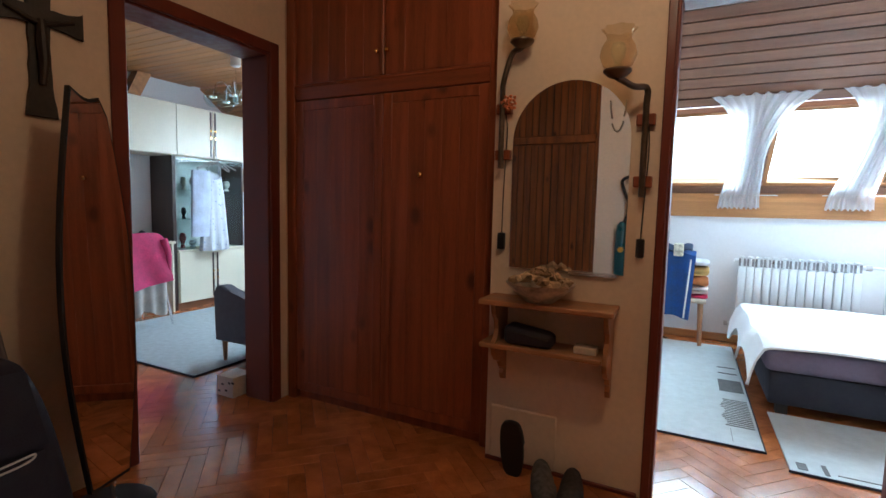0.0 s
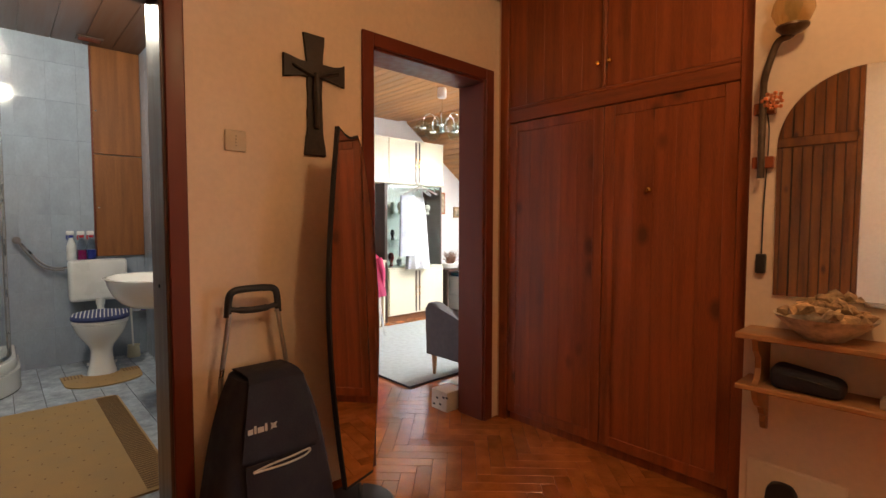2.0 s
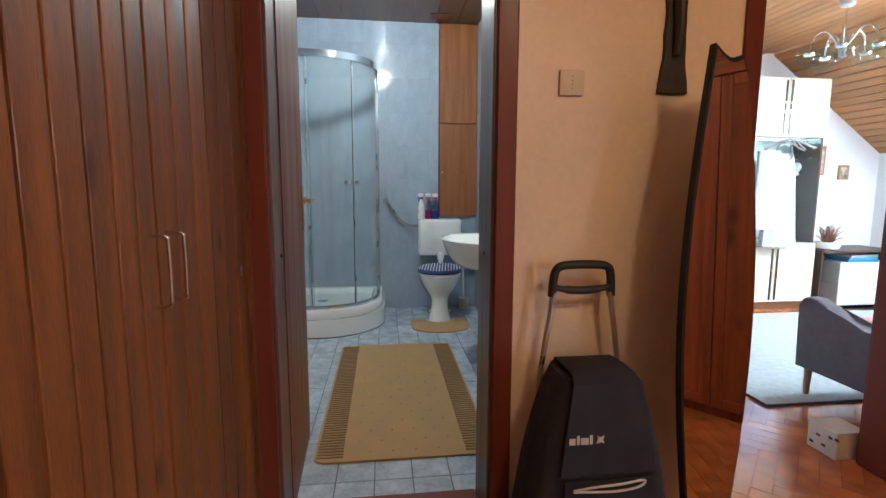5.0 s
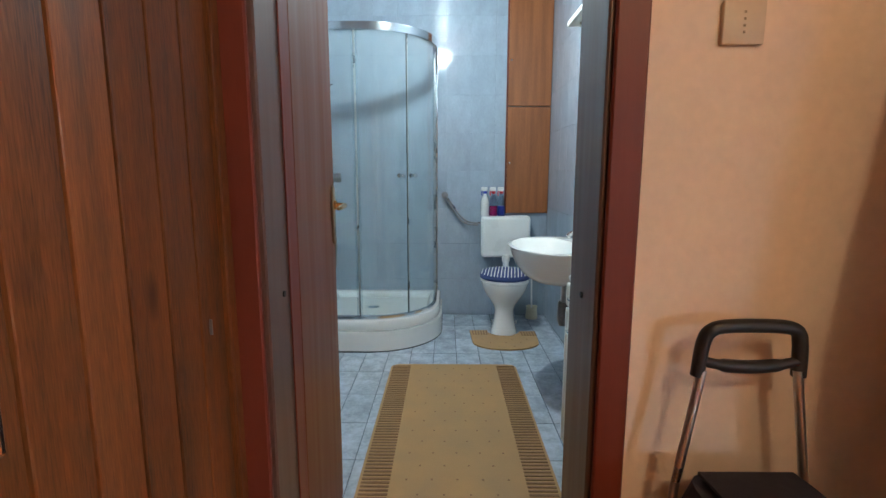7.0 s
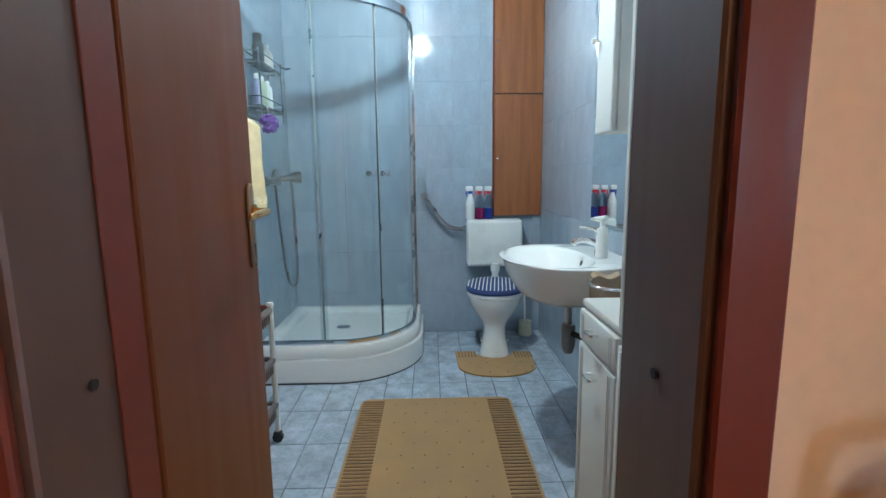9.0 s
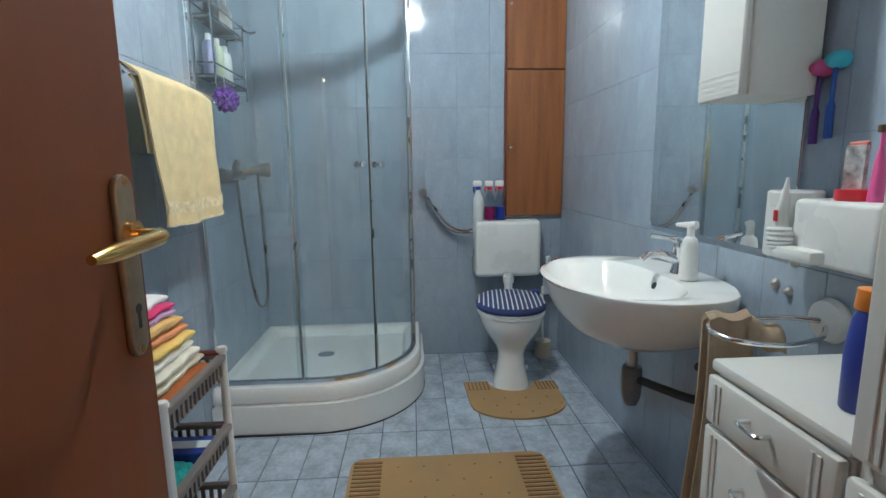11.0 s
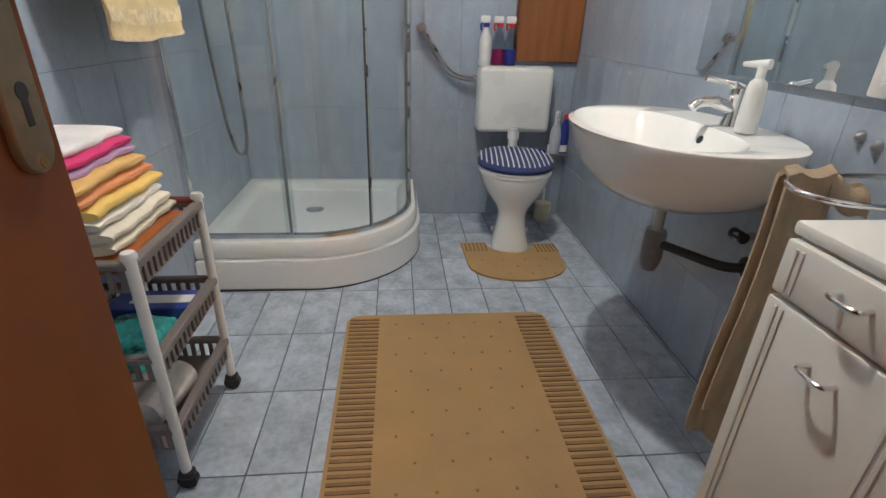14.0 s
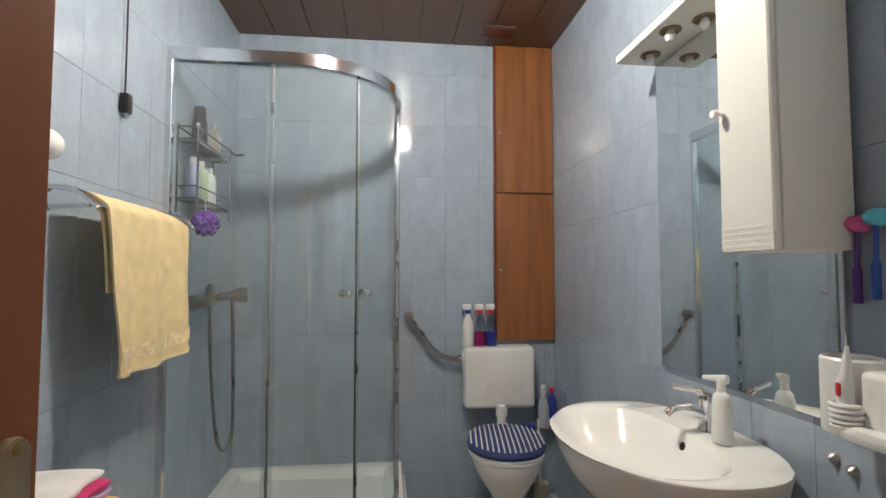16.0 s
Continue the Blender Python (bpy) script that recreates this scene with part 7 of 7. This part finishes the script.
# radiator
M_RAD = mat("white_radiator_enamel", (0.74, 0.77, 0.78), 0.35, vary=0.02, scale=6, bump=0.01)
rad = thing("radiator", (0.60, 5.15, 0.0), "white finned aluminium radiator under the windows", "radiator")
for k in range(14):
    x = 0.062 * k
    f = part("section", box(x + 0.002, x + 0.058, -0.045, -0.025, 0.16, 0.715, 0.006, 2), M_RAD, rad, "", True)
    part("web", box(x + 0.02, x + 0.04, -0.025, 0.045, 0.15, 0.80, 0.004), M_RAD, f)
    part("top_fin", box(x + 0.012, x + 0.05, -0.040, 0.04, 0.792, 0.806, 0.004), M_RAD, f)
    # dark strip added for the shade between the top fins
    part("fin_slot", box(x + 0.004, x + 0.058, -0.02, -0.012, 0.722, 0.788), M_GREYMETAL, f)
part("header_pipe", tube([(-0.03, 0.005, 0.765), (0.90, 0.005, 0.765)], 0.018, 12), M_RAD, rad)
part("lower_pipe", tube([(-0.06, 0.005, 0.19), (0.88, 0.005, 0.19)], 0.018, 12), M_RAD, rad)
part("feed_pipe", tube(curve_pts([(0.90, 0.005, 0.765), (0.98, 0.005, 0.765), (1.03, 0.01, 0.755), (1.04, 0.02, 0.70), (1.04, 0.03, 0.3), (1.04, 0.03, 0.0)], 6), 0.011, 10), M_RAD, rad, "", True)
part("valve", tube([(0.89, 0.005, 0.765), (0.93, 0.005, 0.765)], 0.024, 12), M_STEEL, rad)
part("bleed_valve", tube([(-0.08, 0.005, 0.19), (-0.05, 0.005, 0.19)], 0.02, 12), M_STEEL, rad)
for x in (0.15, 0.7):
    part("wall_bracket", box(x - 0.008, x + 0.008, 0.04, 0.0995, 0.70, 0.73), M_STEEL, rad)

# bed
M_BEDBASE = mat("dark_navy_bed_fabric", (0.028, 0.030, 0.045), 0.9, vary=0.12, scale=20, bump=0.3)
M_SHEET = mat("mauve_sheet", (0.16, 0.13, 0.19), 0.9, vary=0.08, scale=10, bump=0.2)
M_WHITEBED = mat("white_bedspread", (0.85, 0.85, 0.85), 0.9, vary=0.03, scale=6, bump=0.35, fine=60)
bed = thing("bed", (0, 0, 0), "low dark upholstered bed with mauve mattress and white bedspread", "bed")
part("base", box(0.66, 2.7, 3.50, 4.85, 0.06, 0.26, 0.02, 2), M_BEDBASE, bed, "", True)
for x in (0.74, 2.6):
    for y in (3.56, 4.78):
        part("foot", box(x - 0.03, x + 0.03, y - 0.03, y + 0.03, 0, 0.06), M_BLACK, bed)
part("mattress", box(0.63, 2.72, 3.47, 4.87, 0.26, 0.40, 0.045, 4), M_SHEET, bed, "", True)


def spread(u, v):
    x = 0.545 + 2.18 * u
    y = 3.455 + 1.45 * v
    z = 0.43 + 0.008 * math.sin(7 * x + 3 * y) * math.sin(5 * y)
    edge = max(0, 0.645 - x) / 0.10
    z -= 0.26 * edge ** 2.2 * (0.8 + 0.3 * math.sin(11 * y))
    near = max(0, 3.56 - y) / 0.105
    z -= 0.015 * near ** 2
    return (x + 0.02 * math.sin(9 * y) * edge, y, z)


part("bedspread", sheet(spread, 60, 40, 0.012), M_WHITEBED, bed, "", True)
cv = thing("blanket", (1.30, 3.43, 0.0), "grey woven blanket hanging over the bed's edge", "blanket")
part("cloth", sheet(lambda u, v: (-0.13 + 0.5 * u + 0.05 * v, -0.01 * math.sin(20 * u) + (0.13 * (1 - (1 - v) * 4) if v > 0.75 else -0.005), min(0.455, 0.24 + 0.28 * v)), 24, 16, 0.01), mat("grey_blanket", (0.55, 0.55, 0.56), 0.95, vary=0.1, scale=30, bump=0.4), cv, "", True)

# stool with clothes and folded linen
so = thing("wooden_stool", (0.16, 5.02, 0), "light wooden stool beside the radiator", "stool")
part("seat", box(-0.20, 0.20, -0.16, 0.16, 0.39, 0.425, 0.008, 2), mat("pale_wood_seat", (0.62, 0.52, 0.40), 0.5, vary=0.1), so, "", True)
for x in (-0.16, 0.16):
    for y in (-0.12, 0.12):
        part("leg", tube([(x, y, 0.39), (x * 1.06, y * 1.06, 0.0)], [0.022, 0.016], 12), M_LEGWOOD, so)
z = 0.425
for nm, rgb, h in (("raspberry red", (0.62, 0.04, 0.12), 0.035), ("pink white", (0.75, 0.55, 0.52), 0.035), ("white", (0.78, 0.76, 0.72), 0.04), ("rust orange", (0.60, 0.22, 0.07), 0.09), ("mustard", (0.62, 0.42, 0.14), 0.09), ("white", (0.75, 0.76, 0.78), 0.06)):
    folded("folded_linen", (0.25, 5.03, z), 0.24, 0.26, h, terry(nm.replace(" ", "_") + "_linen", rgb), nm + " folded linen stacked on the stool", seed=int(z * 100))
    z += h - 0.001
tr = thing("blue_trousers", (0, 0, 0), "blue sports trousers with white side stripe draped over the stool", "trousers")
part("cloth", sheet(lambda u, v: (-0.02 + 0.235 * v + 0.03 * (1 - u) * (v - 0.5) + 0.05 * u, 4.845 - 0.015 * math.sin(9 * v + 2 * u) + (0.20 * (u - 0.85) / 0.15 if u > 0.85 else 0), 0.25 + 0.60 * min(u, 0.88) / 0.88 + 0.02 * math.sin(4 * v)), 24, 22, 0.012), mat("royal_blue_cloth", (0.02, 0.07, 0.25), 0.8, vary=0.15, scale=12, bump=0.3), tr, "", True)
part("white_stripe", sheet(lambda u, v: (0.170 + 0.014 * v + 0.012 * (1 - u) + 0.045 * u, 4.834 - 0.012 * math.sin(7.0 + 2 * u), 0.255 + 0.52 * u), 12, 2, 0.003), M_WHITEPLA, tr)
part("dark_top", sheet(lambda u, v: (-0.04 + 0.27 * v, 4.825 + 0.2 * u, 0.815 + 0.085 * math.sin(math.pi * (0.15 + 0.85 * u)) + 0.015 * math.sin(9 * v)), 12, 16, 0.014), mat("dark_blue_cloth", (0.03, 0.045, 0.09), 0.9, vary=0.2, scale=14, bump=0.3), tr, "", True)
part("pale_sock", box(0.08, 0.16, 4.80, 4.86, 0.80, 0.915, 0.012, 2), mat("yellow_white_cloth", (0.75, 0.72, 0.55), 0.9, vary=0.3, scale=40), tr)

# rugs
def bedroom_rug(name, x0, x1, y0, y1, label, border):
    r = thing(name, (0, 0, 0), label, "rug")
    part("pile", box(x0, x1, y0, y1, 0.001, 0.010, 0.003), mat("pale_grey_rug", (0.56, 0.60, 0.60), 0.95, vary=0.06, scale=20, bump=0.4, fine=180), r)
    part("binding", boxes((x0 - 0.006, x1 + 0.006, y0 - 0.008, y0, 0.001, 0.011), (x1, x1 + 0.006, y0, y1, 0.001, 0.011)), M_NAVY, r)
    bm = bmesh.new()
    for a, b, c, d in border:
        box(a, b, c, d, 0.0098, 0.0116, bm=bm)
    tagged(part("dark_pattern", bm, mat("grey_rug_pattern", (0.16, 0.16, 0.16), 0.95, vary=0.15, scale=20), r, "dark grey woven border pattern"), kind="stuff")


stripes = [(0.43 + 0.012 * math.sin(k), 0.57, 3.16 + 0.028 * k, 3.172 + 0.028 * k) for k in range(16)] + [(0.43, 0.57, 3.75, 4.0), (0.44, 0.56, 4.15, 4.17), (0.44, 0.56, 4.3, 4.32), (0.45, 0.452, 2.95, 3.12)]
bedroom_rug("bedroom_rug", -0.4, 0.585, 2.905, 5.0, "long pale grey rug with dark patterned side border", stripes)
bedroom_rug("bedroom_rug", 0.665, 2.6, 2.76, 3.50, "pale grey rug beside the bed with dark corner marks", [(0.70, 0.74, 2.79, 2.86), (0.80, 0.82, 2.78, 2.88), (0.85, 2.4, 2.80, 2.808)])
structure(part("baseboard_2", box(-0.55, 5.3, 5.232, 5.249, 0, 0.07, 0.004), M_PINE_X), "pine baseboard of the bedroom", "baseboard")
structure(part("threshold", box(-2.20, -2.04, -0.19, 0.485, -0.006, 0.004, 0.002), M_FRAME), "dark wooden threshold strip", "threshold")

# ---------------------------------------------------------------- laid pieces: parquet and tiles
PW, PN = 0.072, 5
PL = PW * PN
rot = Matrix.Rotation(radians(45), 4, "Z")
plank_mesh = mesh_of(box(-PL / 2 + 0.0007, PL / 2 - 0.0007, -PW / 2 + 0.0007, PW / 2 - 0.0007, -0.012, 0.0, 0.0008), "plank", M_PARQUET)
rest = {"hall": [], "living": [], "bed": []}
near = []
for i in range(-90, 91):
    for j in range(-12, 13):
        for kind in (0, 1):
            if kind == 0:
                c = Vector(((i + 2 * PN * j + PN / 2) * PW, (i + 0.5) * PW, 0))
            else:
                c = Vector(((i + PN + 2 * PN * j + 0.5) * PW, (i + 1 - PN / 2) * PW, 0))
            c = rot @ c
            x, y = c.x, c.y
            m = Matrix.Translation(c) @ rot @ Matrix.Rotation(radians(90 * kind), 4, "Z")
            if -1.99 < x < 1.5 and -0.30 < y < 2.5:
                near.append(((x + 0.7) ** 2 + (y - 1.2) ** 2, m))
            elif -2.17 < x <= -1.99 and 1.2 < y < 2.3:
                near.append((0.5, m))
            elif LX < x < -2.1 and LS < y < LN:
                rest["living"].append(m)
            elif -0.6 < x < 3.2 and 2.45 < y < 5.3:
                rest["bed"].append(m)
near.sort(key=lambda r: r[0])
for _, m in near[:300]:
    shared("plank", plank_mesh, FLOOR, m)
rest["hall"] = [m for _, m in near[300:]]
for key, parent in (("hall", FLOOR), ("living", FLOOR2), ("bed", FLOOR3)):
    vs, fs = [], []
    cube = [(-1, -1), (1, -1), (1, 1), (-1, 1)]
    for m in rest[key]:
        o = len(vs)
        for z in (-0.012, 0.0):
            for a, b in cube:
                vs.append(m @ Vector((a * (PL / 2 - 0.0008), b * (PW / 2 - 0.0008), z)))
        fs += [(o + 3, o + 2, o + 1, o), (o + 4, o + 5, o + 6, o + 7)] + [(o + k, o + (k + 1) % 4, o + 4 + (k + 1) % 4, o + 4 + k) for k in range(4)]
    me = bpy.data.meshes.new("planks")
    me.from_pydata([tuple(v) for v in vs], [], fs)
    me.materials.append(M_PARQUET)
    ob = new("planks", me)
    ob.parent = parent
    tagged(ob, "herringbone parquet planks", kind="stuff")

rnd = random.Random(8)
tile_mesh = mesh_of(box(-0.5, 0.5, -0.5, 0.5, -0.012, 0.0), "tile", M_TILEFLOOR)
JY, JX, TWY, TLX = -0.215, -3.253, 0.155, 0.316
for a in range(-5, 10):
    for b in range(-7, 5):
        y0, y1 = max(BL, JY + a * TWY), min(BR, JY + (a + 1) * TWY)
        x0, x1 = max(BX, JX + b * TLX), min(-2.19, JX + (b + 1) * TLX)
        if y1 - y0 > 0.01 and x1 - x0 > 0.01:
            shared("floor_tile", tile_mesh, FLOORB, Matrix.Translation(((x0 + x1) / 2, (y0 + y1) / 2, rnd.uniform(-0.0006, 0.0))) @ Matrix.Rotation(rnd.uniform(-0.002, 0.002), 4, "X") @ Matrix.Diagonal((x1 - x0 - 0.0045, y1 - y0 - 0.0045, 1, 1)))

wall_tile_bm = box(-0.0997, 0.0997, -0.1547, 0.1547, 0.0, 0.0118)
bmesh.ops.bevel(wall_tile_bm, geom=[e for e in wall_tile_bm.edges if all(v.co.z > 0.01 for v in e.verts)], offset=0.0011, segments=2, profile=0.5, affect="EDGES")
bmesh.ops.scale(wall_tile_bm, vec=(1 / 0.1994, 1 / 0.3094, 1), verts=wall_tile_bm.verts)
wall_tile_mesh = mesh_of(wall_tile_bm, "wall_tile", M_TILEWALL)
WT = bpy.data.objects["wall_bathroom"]
count, joined = 0, []
ZJ = [0.0] + [0.013 + 0.31 * k for k in range(1, 9)] + [TOP - 0.012]


def wall_tiles(u0, u1, place, first):
    global count
    n = int(math.ceil((u1 - u0) / 0.2))
    for k in range(n):
        a, b = u0 + 0.2 * k, min(u1, u0 + 0.2 * (k + 1))
        for z0, z1 in zip(ZJ, ZJ[1:]):
            m = place((a + b) / 2, (z0 + z1) / 2) @ Matrix.Rotation(rnd.uniform(-0.0028, 0.0028), 4, "X") @ Matrix.Rotation(rnd.uniform(-0.0028, 0.0028), 4, "Y") @ Matrix.Diagonal((b - a - 0.0007, z1 - z0 - 0.0007, 1, 1))
            if count < 300:
                shared("wall_tile", wall_tile_mesh, WT, m)
                count += 1
            else:
                joined.append(m)


wall_tiles(BL, BR, lambda u, z: Matrix.Translation((BX - 0.012, u, z)) @ pose(0, 0, 0, 90, 0, 90), 0)
wall_tiles(0.0, 2.96, lambda u, z: Matrix.Translation((BX + u, BR + 0.012, z)) @ pose(0, 0, 0, 90, 0, 0), 0)
wall_tiles(0.0, 2.96, lambda u, z: Matrix.Translation((BX + u, BL - 0.012, z)) @ pose(0, 0, 0, 90, 0, 180), 0)
vs, fs = [], []
for m in joined:
    o = len(vs)
    vs += [tuple(m @ v.co) for v in wall_tile_mesh.vertices]
    fs += [tuple(o + k for k in p.vertices) for p in wall_tile_mesh.polygons]
me = bpy.data.meshes.new("wall_tiles")
me.from_pydata(vs, [], fs)
me.materials.append(M_TILEWALL)
ob = new("wall_tiles", me)
ob.parent = WT
tagged(ob, "blue marbled wall tiles", kind="stuff")
